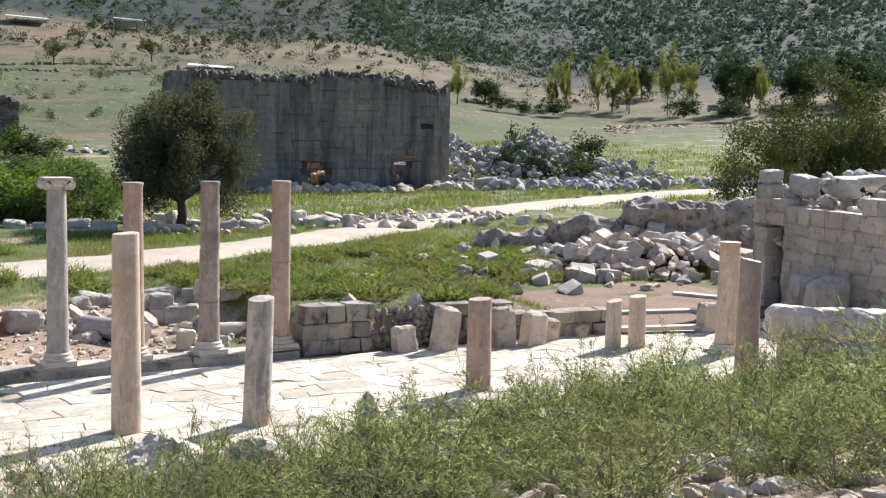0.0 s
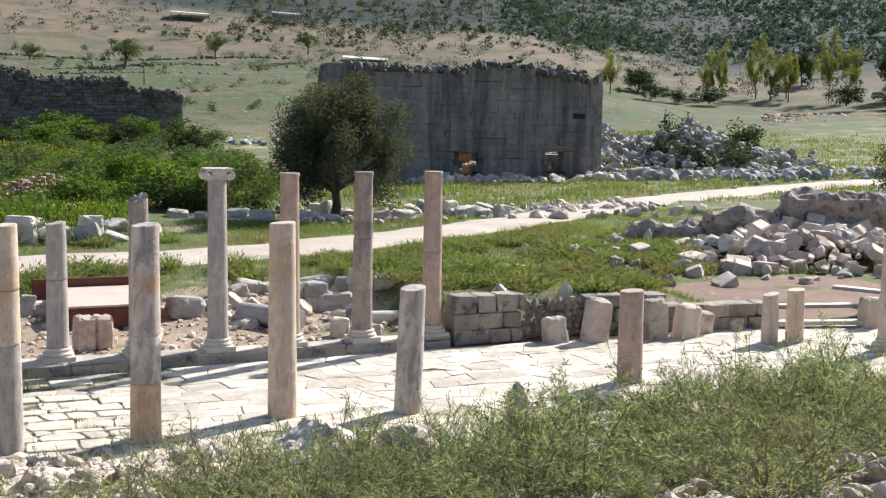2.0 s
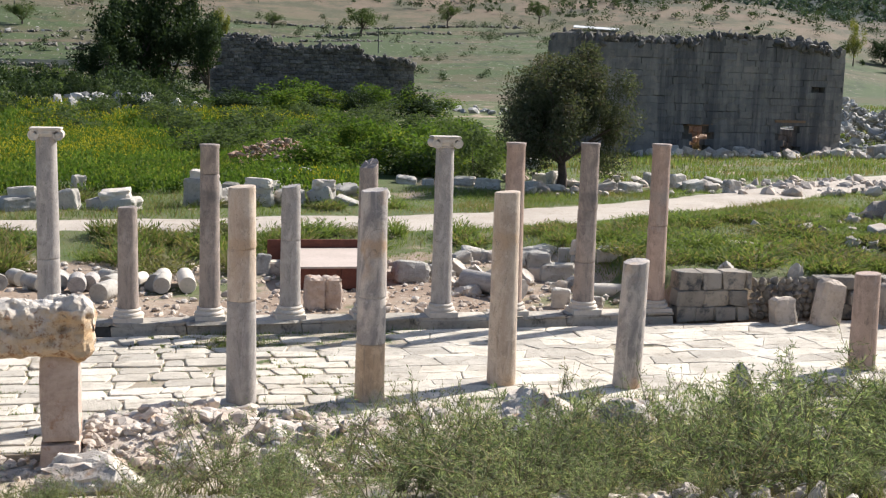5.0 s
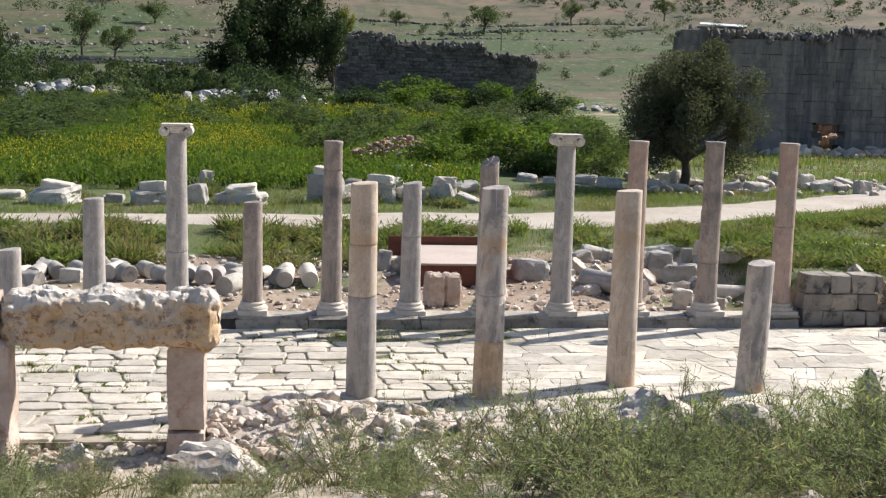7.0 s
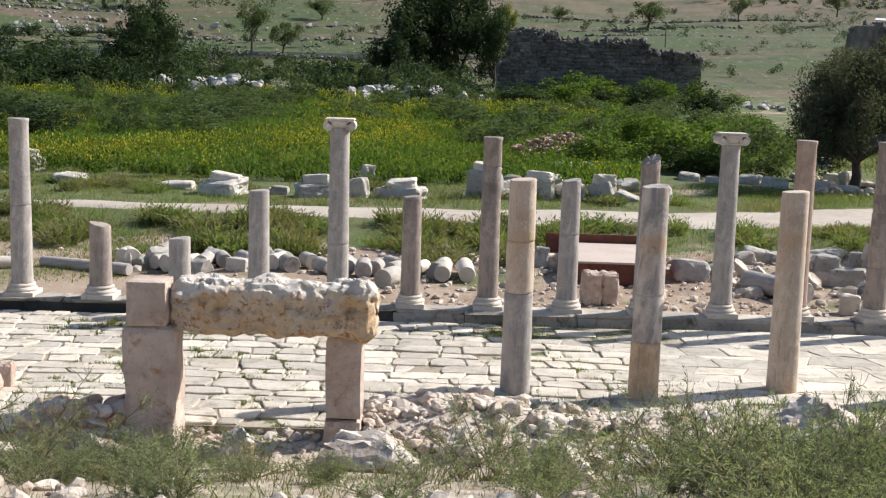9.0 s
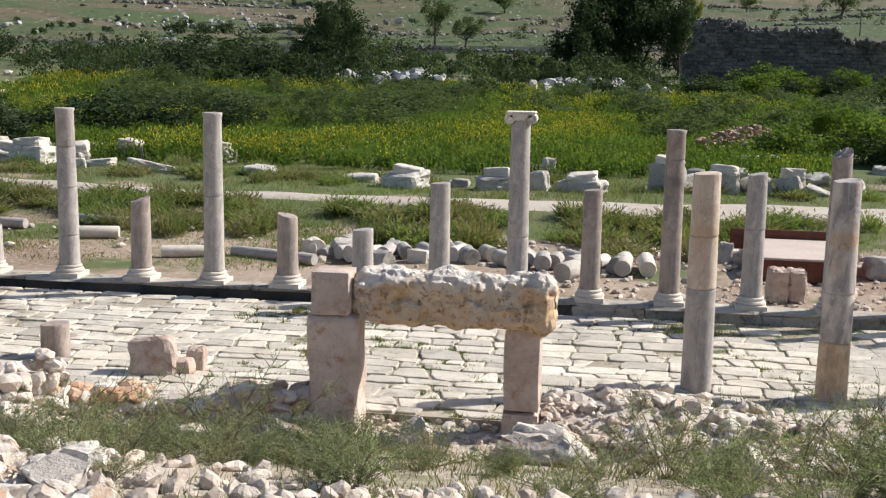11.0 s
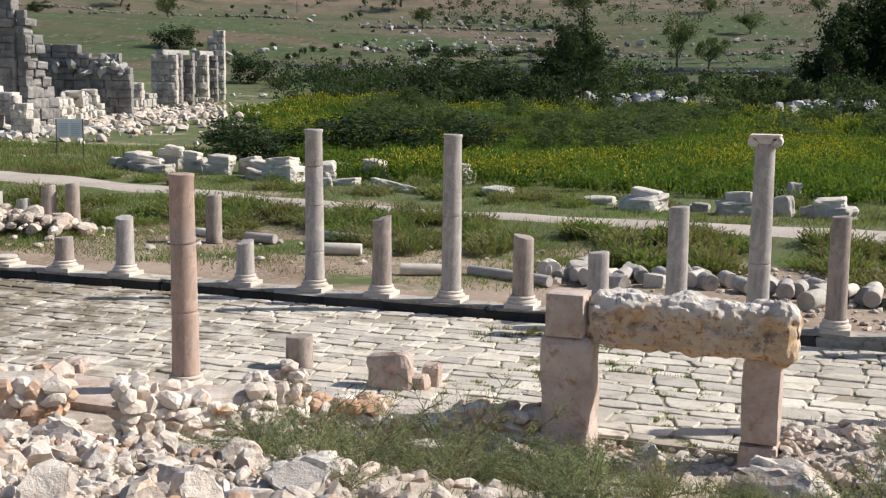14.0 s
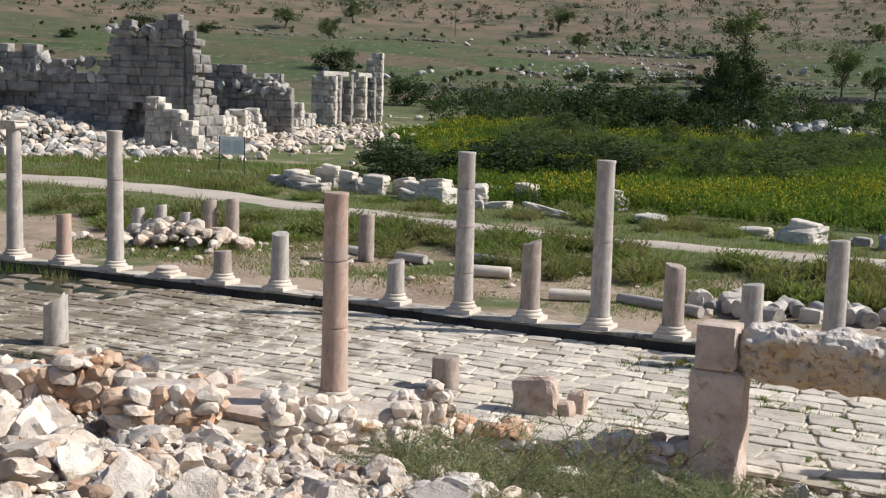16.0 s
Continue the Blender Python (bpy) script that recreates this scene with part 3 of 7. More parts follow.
def street():
    """The bed of the street, then its flagstones, fitted in uneven courses along it; larger worn flags towards the pit."""
    v, f = box_arrays(-60, 40, 20.6, 29.62, -0.4, 0.004, 0)
    bed = tagged(part("pavement", tri_mesh("pavement", v, f), stone("joint_earth", (0.42, 0.36, 0.28), (0.30, 0.25, 0.185), (0.09, 0.115, 0.04), (0.52, 0.60), 8, 0.5, False, 0, 0.6)),
                 "ancient street paved with worn pale limestone slabs", "street", kind="structure")
    r = np.random.default_rng(11)
    lines = [20.62]
    while lines[-1] < 29.2:
        lines.append(lines[-1] + r.uniform(0.38, 0.74))
    lines[-1] = 29.62
    bend = r.uniform(0, 6.3, (len(lines), 3))

    def edge(k, x):
        """The joint between two courses wanders."""
        if k in (0, len(lines) - 1):
            return lines[k]
        big = 1.0 + 1.2 * float(sstep(x, 3, 8))
        return lines[k] + big * (0.075 * math.sin(x * 0.8 + bend[k, 0]) + 0.035 * math.sin(x * 2.3 + bend[k, 1]) + 0.02 * math.sin(x * 5.1 + bend[k, 2]))
    rest, spots, count = [], [], 0
    for k in range(len(lines) - 1):
        x, lean0 = -46 + r.uniform(0, 1), 0.0
        while x < 33:
            worn = x > 4
            w = r.uniform(0.55, 1.5) if worn else r.uniform(0.36, 1.12)
            lean1 = r.normal(scale=0.20 if worn else 0.10)
            cx, cy = x + w / 2, (lines[k] + lines[k + 1]) / 2
            gone = r.random() < (0.012 if worn else 0.03) or (1.0 < cx < 6 and cy > 27.9 and r.random() < 0.7) or (cx < -24 and cy > 27 and r.random() < 0.7) or (-19 < cx < -12 and 25.6 < cy < 27.6 and r.random() < 0.25)
            if not gone:
                g = -0.003 if worn else 0.015
                g *= r.uniform(0.5, 2.2)
                xs0, xs1 = x + g, x + w - g
                m0, m1 = x + w * r.uniform(0.3, 0.7), x + w * r.uniform(0.3, 0.7)
                ring = np.array([(xs0 - lean0 / 2, edge(k, xs0) + g), (m0, edge(k, m0) + g), (xs1 - lean1 / 2, edge(k, xs1) + g), (xs1 + r.normal(scale=0.012), (edge(k, xs1) + edge(k + 1, xs1)) / 2),
                                 (xs1 + lean1 / 2, edge(k + 1, xs1) - g), (m1, edge(k + 1, m1) - g), (xs0 + lean0 / 2, edge(k + 1, xs0) - g), (xs0 + r.normal(scale=0.012), (edge(k, xs0) + edge(k + 1, xs0)) / 2)])
                c = ring.mean(0)
                ring[::2] = c + (ring[::2] - c) * r.uniform(0.95 if worn else 0.86, 1.0, (4, 1))
                vf = slab_mesh(ring, 0.042 + r.normal(scale=0.004 if worn else 0.010), r, PAVE)
                if -6.5 < cx < 1.4 and count < 290:
                    count += 1
                    part("paving_slab", tri_mesh("paving_slab", *vf), PAVE, bed)
                else:
                    rest.append(vf)
            if -9 < x < 5.5 and noise.noise(Vector((x * 0.55, cy * 0.55, 3.0))) > -0.02:
                spots += [(x + r.normal(scale=0.05), cy + r.normal(scale=0.16)), (cx + r.normal(scale=w * 0.25), edge(k, cx) + r.normal(scale=0.03))]
            x += w
            lean0 = lean1
    part("paving_slabs", tri_mesh("paving_slabs", *merge(rest)), PAVE_JOINED, bed)["kind"] = "stuff"
    spots = np.array(spots)
    tufts = spots[r.integers(len(spots), size=24000)] + r.normal(scale=(0.10, 0.035), size=(24000, 2))
    blades("grass", tufts, (0.06, 0.17), (0.016, 0.04), GRASS, "small grass tufts in the paving joints", 9, z=0.0)


def stylobate():
    """The step along the far colonnade: long squared stones end to end."""
    v, f = box_arrays(-50, 13.6, 30.12, 30.70, -0.3, 0.10, 0.02)
    base = tagged(part("curb", tri_mesh("curb", v, f), STYLO), "long stone step carrying the colonnade", "step", kind="structure")
    r = np.random.default_rng(5)
    x = -50.0
    while x < 13.5:
        w = min(r.uniform(0.9, 2.0), 13.6 - x)
        # risers west of x=-1.2 are of a much darker stone than the treads
        mat = DARKRISER if x < -1.2 else STYLO
        dy, dz = r.normal(scale=0.02), r.normal(scale=0.010)
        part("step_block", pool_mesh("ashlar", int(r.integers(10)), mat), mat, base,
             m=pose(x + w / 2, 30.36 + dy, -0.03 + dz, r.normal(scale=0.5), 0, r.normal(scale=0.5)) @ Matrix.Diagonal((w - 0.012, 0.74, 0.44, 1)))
        part("tread_slab", pool_mesh("block", int(r.integers(10)), STYLO), STYLO, base,
             m=pose(x + w / 2, 30.35 + dy, 0.230 + dz, r.normal(scale=0.4), r.normal(scale=0.3), r.normal(scale=0.5)) @ Matrix.Diagonal((w + 0.02, 0.78, 0.085, 1)))
        x += w


# ---------------------------------------------------------------- columns
NCOL = [0]


def ionic_capital(parent, z, r):
    """An ionic capital: neck, echinus, two drooping volutes joined by a channel, and a thin abacus."""
    cap = part("capital", turned("capital", [(r * 0.98, z - 0.06), (r * 1.08, z - 0.04), (r * 1.0, z - 0.01), (r * 1.12, z + 0.04), (r * 1.2, z + 0.09), (r * 1.14, z + 0.13)], seg=28), BASESTONE, parent, "pale ionic capital")
    for side in (-1, 1):
        v, f = lathe([(0.02, -0.30), (0.05, -0.30), (0.06, -0.275), (0.10, -0.275), (0.11, -0.295), (0.128, -0.295), (0.132, -0.25), (0.110, -0.12), (0.100, 0), (0.110, 0.12), (0.132, 0.25), (0.128, 0.295), (0.11, 0.295), (0.10, 0.275), (0.06, 0.275), (0.05, 0.30), (0.02, 0.30)], 22)
        me = tri_mesh("volute", v, f, True)
        me.set_sharp_from_angle(angle=radians(40))
        part("volute", me, BASESTONE, cap, m=pose(side * 0.275, 0, z + 0.052, 90, 0, 0))
    part("channel", tri_mesh("channel", *box_arrays(-0.29, 0.29, -0.275, 0.275, z + 0.06, z + 0.172, 0.015)), BASESTONE, cap)
    part("abacus", tri_mesh("abacus", *box_arrays(-0.37, 0.37, -0.31, 0.31, z + 0.175, z + 0.225, 0.018)), BASESTONE, cap)


def column(x, y, top, dia, material, label, base=True, capital=False, joints=(), slant=0.0, slant_az=0.0, lean=(0, 0), ground=0.25, group="columns of the far row", foot=1.0, upper=None):
    """A column: plinth and moulded base, shaft in one or more drums with cracked joints, perhaps a capital."""
    NCOL[0] += 1
    seed = NCOL[0]
    turn = (seed * 77) % 360
    ob = root("column", pose(x, y, ground, lean[0], lean[1], 0), label, "column", group)
    r, h0, h = dia / 2, 0.0, top - ground
    if capital:
        h -= 0.225
    if base:
        b = part("base", turned("base", [(r * 1.34, 0.14), (r * 1.42, 0.165), (r * 1.43, 0.19), (r * 1.36, 0.225), (r * 1.20, 0.235), (r * 1.16, 0.26), (r * 1.22, 0.275), (r * 1.25, 0.30), (r * 1.18, 0.33), (r * 1.08, 0.335)], seg=32, wobble=0.006, seed=seed), BASESTONE, ob, "moulded pale base")
        part("plinth", tri_mesh("plinth", *rough_box(-r * 1.5 * foot, r * 1.5 * foot, -r * 1.5, r * 1.5, -0.04, 0.15, 0.12, 0.012, 2, seed, 0.03)), BASESTONE, b)
        h0 = 0.33
    cuts = [h0] + [h0 + (h - h0) * j for j in joints] + [h]
    for k, (a, c) in enumerate(zip(cuts[:-1], cuts[1:])):
        def rad(z):
            u = z / max(h, 3.6)
            return r * (1.03 - 0.14 * u + (0.05 * max(0, 1 - (z - h0) / 0.12) if base else 0))
        zs = np.r_[a + 0.004, a + 0.02, np.linspace(a + 0.06, c - 0.06, max(2, int((c - a) / 0.35))), c - 0.02, c - 0.004]
        prof = [(rad(z) * (0.965 if i in (0, len(zs) - 1) else 1.0), z) for i, z in enumerate(zs)]
        last = k == len(cuts) - 2
        if last and not capital and not slant:
            prof[-4:] = [(rad(c - 0.11), c - 0.11), (rad(c) * 1.07, c - 0.075), (rad(c) * 1.09, c - 0.015), (rad(c) * 1.05, c)]
        sh = part("shaft", turned("shaft", prof, seg=30, wobble=0.0035, seed=seed * 5 + k, slant=slant if last else 0.0, slant_az=slant_az), upper if (upper and k) else material, ob,
                  m=pose(0.008 * k, -0.006 * k, 0, 0.25 * k, -0.2 * k, turn * 0 + 9 * k))
    if capital:
        ionic_capital(ob, h - 0.005, r * 0.9)
    return ob


GREY, ROSE = "grey marble column on a moulded pale base", "rosy granite column on a moulded pale base"
FY = 30.40
column(-31.6, FY, 4.95, 0.54, GREYCOL, "tall grey column crowned by a pale ionic capital", capital=True)
column(-29.37, FY, 1.93, 0.50, ROSECOL, "short rosy column stump on a pale base", slant=0.03)
column(-27.15, FY, 4.80, 0.54, GREYCOL, "tall grey column without a capital on a pale base", joints=(0.62,))
column(-22.84, FY, 1.27, 0.54, BROWNCOL, "short brown column stump on a pale base", slant=0.02)
column(-20.7, FY, 1.98, 0.53, GREYCOL, "broken grey column stump on a pale base", slant=0.05, slant_az=2)
column(-16.7, FY, 1.50, 0.50, GREYCOL, "broken grey column stump on a pale base", slant=0.06, slant_az=1)
column(-14.52, FY, 4.75, 0.53, GREYCOL, "tall cracked grey column mended from several drums", joints=(0.19, 0.5, 0.76))
column(-12.5, FY, 2.40, 0.53, BROWNCOL, "brown column stump with a slanting broken top", slant=0.09, slant_az=0.5)
column(-10.49, FY, 4.73, 0.53, GREYCOL, "tall grey column without a capital on a pale base", joints=(0.48,))
column(-8.5, FY, 2.14, 0.55, BROWNCOL, "grey-brown column stump with a rounded broken top", slant=0.05, slant_az=3)
column(-6.5, FY, 1.85, 0.55, GREYCOL, "short grey column stump on a pale base", slant=0.03)
column(-4.5, FY, 3.12, 0.54, GREYCOL, "grey column shaft broken off at half height", slant=0.02)
column(-2.5, FY, 4.98, 0.54, GREYCOL, "tall grey column crowned by a pale ionic capital", capital=True, joints=(0.3,))
column(-0.65, FY, 3.08, 0.50, BROWNCOL, "grey and rosy column shaft broken off at half height", slant=0.02)
column(1.32, FY, 4.63, 0.51, BROWNCOL, "tall slender brown column with a separate top drum", joints=(0.82,))
column(3.32, FY, 3.62, 0.52, GREYCOL, "cracked grey column broken below its top", joints=(0.55,), slant=0.04)
column(5.28, FY, 4.15, 0.53, GREYCOL, "grey column with a blackened pointed broken top", joints=(0.62,), slant=0.16, slant_az=0.6, upper=BROWNCOL)
column(7.25, FY, 4.92, 0.52, GREYCOL, "tall grey column crowned by a pale ionic capital", capital=True)
column(9.15, FY, 4.78, 0.54, ROSECOL, "tall grey and rosy column without a capital")
column(11.17, FY, 4.80, 0.54, BROWNCOL, "tall grey column with a blackened middle drum", joints=(0.25, 0.58))
column(13.2, FY, 4.80, 0.54, ROSECOL, "tall brown column standing beside a block wall", joints=(0.48,))
lone = root("pedestal", pose(-25.0, FY, 0.25), "pale moulded column base with no shaft", "column base")
part("base", turned("base", [(0.40, 0.12), (0.42, 0.15), (0.42, 0.18), (0.36, 0.22), (0.33, 0.24), (0.36, 0.27), (0.36, 0.31), (0.30, 0.33)], seg=30), BASESTONE, lone)
part("plinth", tri_mesh("plinth", *rough_box(-0.45, 0.45, -0.42, 0.42, -0.04, 0.13, 0.12, 0.012, 2, 4, 0.03)), BASESTONE, lone)

NEAR = "columns of the near row"
column(1.62, 23.4, 4.25, 0.58, GREYCOL, "cracked grey-cream column shaft without a base", base=False, joints=(0.48, 0.72), slant=0.02, ground=0.0, group=NEAR, upper=CREAMCOL)
column(4.12, 23.2, 4.22, 0.58, OCHRECOL, "veined grey and ochre column shaft without a base", base=False, joints=(0.28, 0.50), slant=0.03, ground=0.0, group=NEAR, lean=(0, 0.3), upper=VEINCOL)
column(7.1, 24.1, 4.10, 0.60, CREAMCOL, "smooth cream marble column shaft without a base", base=False, slant=0.02, ground=0.0, group=NEAR)
column(9.68, 23.5, 2.72, 0.58, VEINCOL, "leaning veined marble shaft with a broken top", base=False, slant=0.05, slant_az=0.4, ground=0.0, group=NEAR, lean=(0, 2.0))
column(15.8, 24.4, 2.25, 0.60, ROSECOL, "rough rosy granite shaft broken off low", base=False, slant=0.02, ground=0.0, group=NEAR)
column(21.9, 21.6, 3.26, 0.58, ROSECOL, "dark brown granite shaft beside the gate", base=False, slant=0.05, slant_az=2.5, ground=0.0, group=NEAR)
column(24.9, 25.4, 3.25, 0.62, CREAMCOL, "warm cream pillar shaft on a round base", ground=0.0, group=NEAR)
column(-12.55, 20.4, 4.36, 0.53, ROSECOL, "slender rosy column cracked in three drums on a pale base", joints=(0.32, 0.66), ground=0.06, group=NEAR)
column(-11.4, 23.1, 0.72, 0.58, BROWNCOL, "low brown column stub standing on the street", base=False, slant=0.02, ground=0.0, group=NEAR)
column(-21.25, 21.7, 1.08, 0.58, GREYCOL, "grey shaft stub with a pointed broken top", base=False, slant=0.2, slant_az=0.3, ground=0.0, group=NEAR)
column(23.1, 27.2, 1.55, 0.50, CREAMCOL, "short cream column stump by the pit", base=False, slant=0.03, ground=0.0, group=NEAR)
column(22.3, 27.3, 1.45, 0.46, CREAMCOL, "short cream column stump by the pit", base=False, slant=0.05, ground=0.0, group=NEAR)


# ---------------------------------------------------------------- gate of three stones
def gate():
    ob = root("stone_gate", pose(0, 0, 0), "ruined doorway of two pillars and an eroded ochre lintel", "gateway")
    part("pillar", tri_mesh("pillar", *rough_box(-5.15, -4.28, 19.62, 20.42, -0.25, 1.95, 0.11, 0.05, 1.3, 3, 0.08)), GATE, ob, "broad pinkish limestone pillar")
    part("pillar_head", tri_mesh("pillar_head", *rough_box(-5.10, -4.42, 19.62, 20.30, 1.955, 2.72, 0.1, 0.02, 1.8, 5, 0.04)), GATE, ob)
    part("pillar_foot", tri_mesh("pillar_foot", *rough_box(-5.2, -4.15, 19.5, 20.45, -0.55, -0.10, 0.12, 0.06, 1.6, 8, 0.08)), GATE, ob)
    part("pillar", tri_mesh("pillar", *rough_box(-1.82, -1.20, 20.0, 20.62, 0.35, 1.80, 0.11, 0.025, 1.5, 6, 0.05)), GATE, ob, "slim grey-pink limestone pillar")
    part("pillar_foot", tri_mesh("pillar_foot", *rough_box(-1.85, -1.18, 19.98, 20.65, -0.5, 0.345, 0.11, 0.05, 1.7, 9, 0.05)), GATE, ob)
    v, f = rough_box(-4.42, -0.98, 19.72, 20.55, 1.80, 2.74, 0.04, 0.12, 1.9, 2, 0.14)
    # pitted crown of the lintel
    for i, p in enumerate(v):
        q = Vector(p) * 3.6
        pit = max(0.0, noise.noise(q) - 0.05) * 0.26 + max(0.0, noise.noise(q * 2.6) - 0.1) * 0.16
        v[i, 1] += max(0.0, noise.noise(Vector(p) * 5.5) - 0.18) * 0.16 * (1 if p[1] < 20.1 else -1)
        if p[2] > 2.2:
            v[i, 2] -= pit * (p[2] - 2.0)
            v[i, 1] += pit * 0.35 * (1 if p[1] < 20.1 else -1)
    part("lintel", tri_mesh("lintel", v, f), LINTEL, ob, "heavy pitted ochre lintel with a pale weathered top")


gate()


def gate_far():
    """The second doorway, half hidden in the shrubs."""
    ob = root("stone_gate", pose(24.6, 22.1, -0.1, 0, 0, -38), "low doorway stones with a pale eroded lintel among shrubs", "gateway")
    part("pillar", tri_mesh("pillar", *rough_box(-0.75, 0.75, -0.4, 0.4, 0, 1.15, 0.14, 0.03, 1.6, 3, 0.06)), GATE, ob)
    part("lintel", tri_mesh("lintel", *rough_box(-1.1, 3.6, -0.5, 0.5, 1.16, 1.95, 0.08, 0.10, 1.9, 12, 0.18)), WHITEROCK, ob)


gate_far()


# ---------------------------------------------------------------- walls
def masonry(parent, a, b, z0, profile, thick, course, length, material, seed, singles=0, skip=None, proud=0.03, name="stone_block", pool="block", ragged=0.0):
    """Courses of squared stones from a to b; profile gives the wall's height along it (0..1). The first stones are objects."""
    r = np.random.default_rng(seed)
    a, b = np.array(a, float), np.array(b, float)
    d = b - a
    ln = np.hypot(*d)
    d /= ln
    nrm = np.array([d[1], -d[0]])
    ang = math.degrees(math.atan2(d[1], d[0]))
    mats = []
    dips = r.exponential(ragged, int(ln / length) + 2) if ragged else np.zeros(2)
    tilt = 1.8 if ragged > 0.45 else 0.5
    seam = {"ashlar": -0.012, "worn": -0.05}.get(pool, 0.015)
    z = z0
    while z < z0 + 14:
        c = course * (r.uniform(0.7, 1.3) if ragged > 0.45 else r.uniform(0.85, 1.15))
        s = -r.uniform(0, length)
        any_left = False
        while s < ln:
            w = length * r.uniform(0.6, 1.45)
            s0, s1 = max(s, 0), min(s + w, ln)
            mid = (s0 + s1) / 2
            top = z0 + np.interp(mid / ln, *profile) - np.interp(mid / ln * (len(dips) - 1), range(len(dips)), dips)
            if s1 - s0 > 0.12 and z + c * 0.6 < top:
                any_left = True
                if not (skip and skip(mid, z + c / 2)):
                    p = a + d * mid + nrm * (r.normal(scale=proud))
                    mats.append(trs(p[0], p[1], z + c / 2, s1 - s0 - seam, thick, c - seam * 0.8, r.normal(scale=tilt), r.normal(scale=tilt), ang + r.normal(scale=tilt * 1.6)))
            s += w
        if not any_left:
            break
        z += c
    for i, m in enumerate(mats[:singles]):
        part(name, pool_mesh(pool, int(r.integers(10)), material), material, parent, m=Matrix(m.tolist()))
    if mats[singles:]:
        v, f = joined({"ashlar": ASHLAR, "worn": WORN}.get(pool, BLOCKS), mats[singles:])
        part("masonry", tri_mesh("masonry", v, f), material, parent)["kind"] = "stuff"


def old_temple():
    """The tall blackened wall with its two low openings, roofless behind."""
    ob = root("ruined_hall", pose(0, 0, 0), "tall blackened ashlar wall with two low openings", "ruin")

    def openings(s, z):
        return (12.4 < s < 14.4 and z < 2.9) or (20.5 < s < 23.0 and z < 3.3) or (17.4 < s < 18.0 and z < 1.9) or (24.1 < s < 24.35 and 6.0 < z < 6.7)
    prof = ([0, .05, .12, .3, .45, .5, .62, .8, .93, 1.0], [9.6, 9.9, 9.75, 9.8, 9.7, 10.1, 10.25, 9.95, 9.7, 9.2])
    masonry(ob, (31.2, 95.2), (57.8, 95.6), 0.2, prof, 1.0, 0.56, 1.15, DARKWALL, 21, 150, openings, 0.006, pool="ashlar")
    masonry(ob, (31.5, 96.05), (57.5, 96.45), 0.25, (prof[0], [h - 0.5 for h in prof[1]]), 0.6, 0.7, 1.5, DARKWALL, 25, 0, openings, 0.01, pool="ashlar")
    masonry(ob, (57.3, 96.9), (57.0, 112), 0.2, ([0, .1, .2, 1], [9.2, 5, 2.5, 2.0]), 1.0, 0.6, 1.2, DARKWALL, 22)
    masonry(ob, (33.0, 96.2), (38.5, 112), 0.2, ([0, .5, 1], [9.0, 7, 5]), 1.0, 0.6, 1.2, DARKWALL, 23)
    masonry(ob, (34, 106), (55, 106), 0.2, ([0, 1], [3.5, 3.2]), 0.8, 0.6, 1.2, RUBBLE_WARM, 24)
    for s, w, z in ((13.4, 2.4, 2.95), (21.75, 2.9, 3.35)):
        part("wooden_lintel", tri_mesh("wooden_lintel", *box_arrays(31.2 + s - w / 2, 31.2 + s + w / 2, 95.0, 95.9, z, z + 0.22, 0.02)), WOOD, ob)
    # broken crest
    r = np.random.default_rng(6)
    mats = [trs(31.5 + 26 * u, 95.4 + r.normal(scale=0.3), 0.2 + np.interp(u, *prof) + r.uniform(-0.45, 0.12), *(r.uniform(0.35, 0.9, 3) * (1.5, 1, 0.7)), *r.uniform(0, 360, 3)) for u in r.random(420)]
    part("crest", tri_mesh("crest", *joined(ROCKS_LOW, mats)), MIDWALL, ob)["kind"] = "stuff"


old_temple()


def mid_wall():
    ob = root("ruined_wall", pose(0, 0, 0), "long dark broken rubble wall behind the thicket", "ruin")
    prof = ([0, .04, .06, .28, .30, .50, .72, .74, .88, .97, 1.0], [5.6, 6.4, 10.3, 10.2, 9.2, 9.0, 9.3, 8.0, 7.7, 7.8, 7.2])
    masonry(ob, (7.4, 168), (35.4, 169.2), 1.0, prof, 1.6, 0.45, 0.75, MIDWALL, 31, 60, None, 0.12, ragged=0.28, pool="worn")
    r = np.random.default_rng(3)
    mats = [trs(7.6 + 27.6 * u, 168.4 + r.normal(scale=0.4), 1.0 + np.interp(u, *prof) + r.uniform(-0.7, 0.1), *(r.uniform(0.4, 1.1, 3) * (1.4, 1, 0.7)), *r.uniform(0, 360, 3)) for u in r.random(220)]
    part("crest", tri_mesh("crest", *joined(ROCKS_LOW, mats)), MIDWALL, ob)["kind"] = "stuff"


mid_wall()


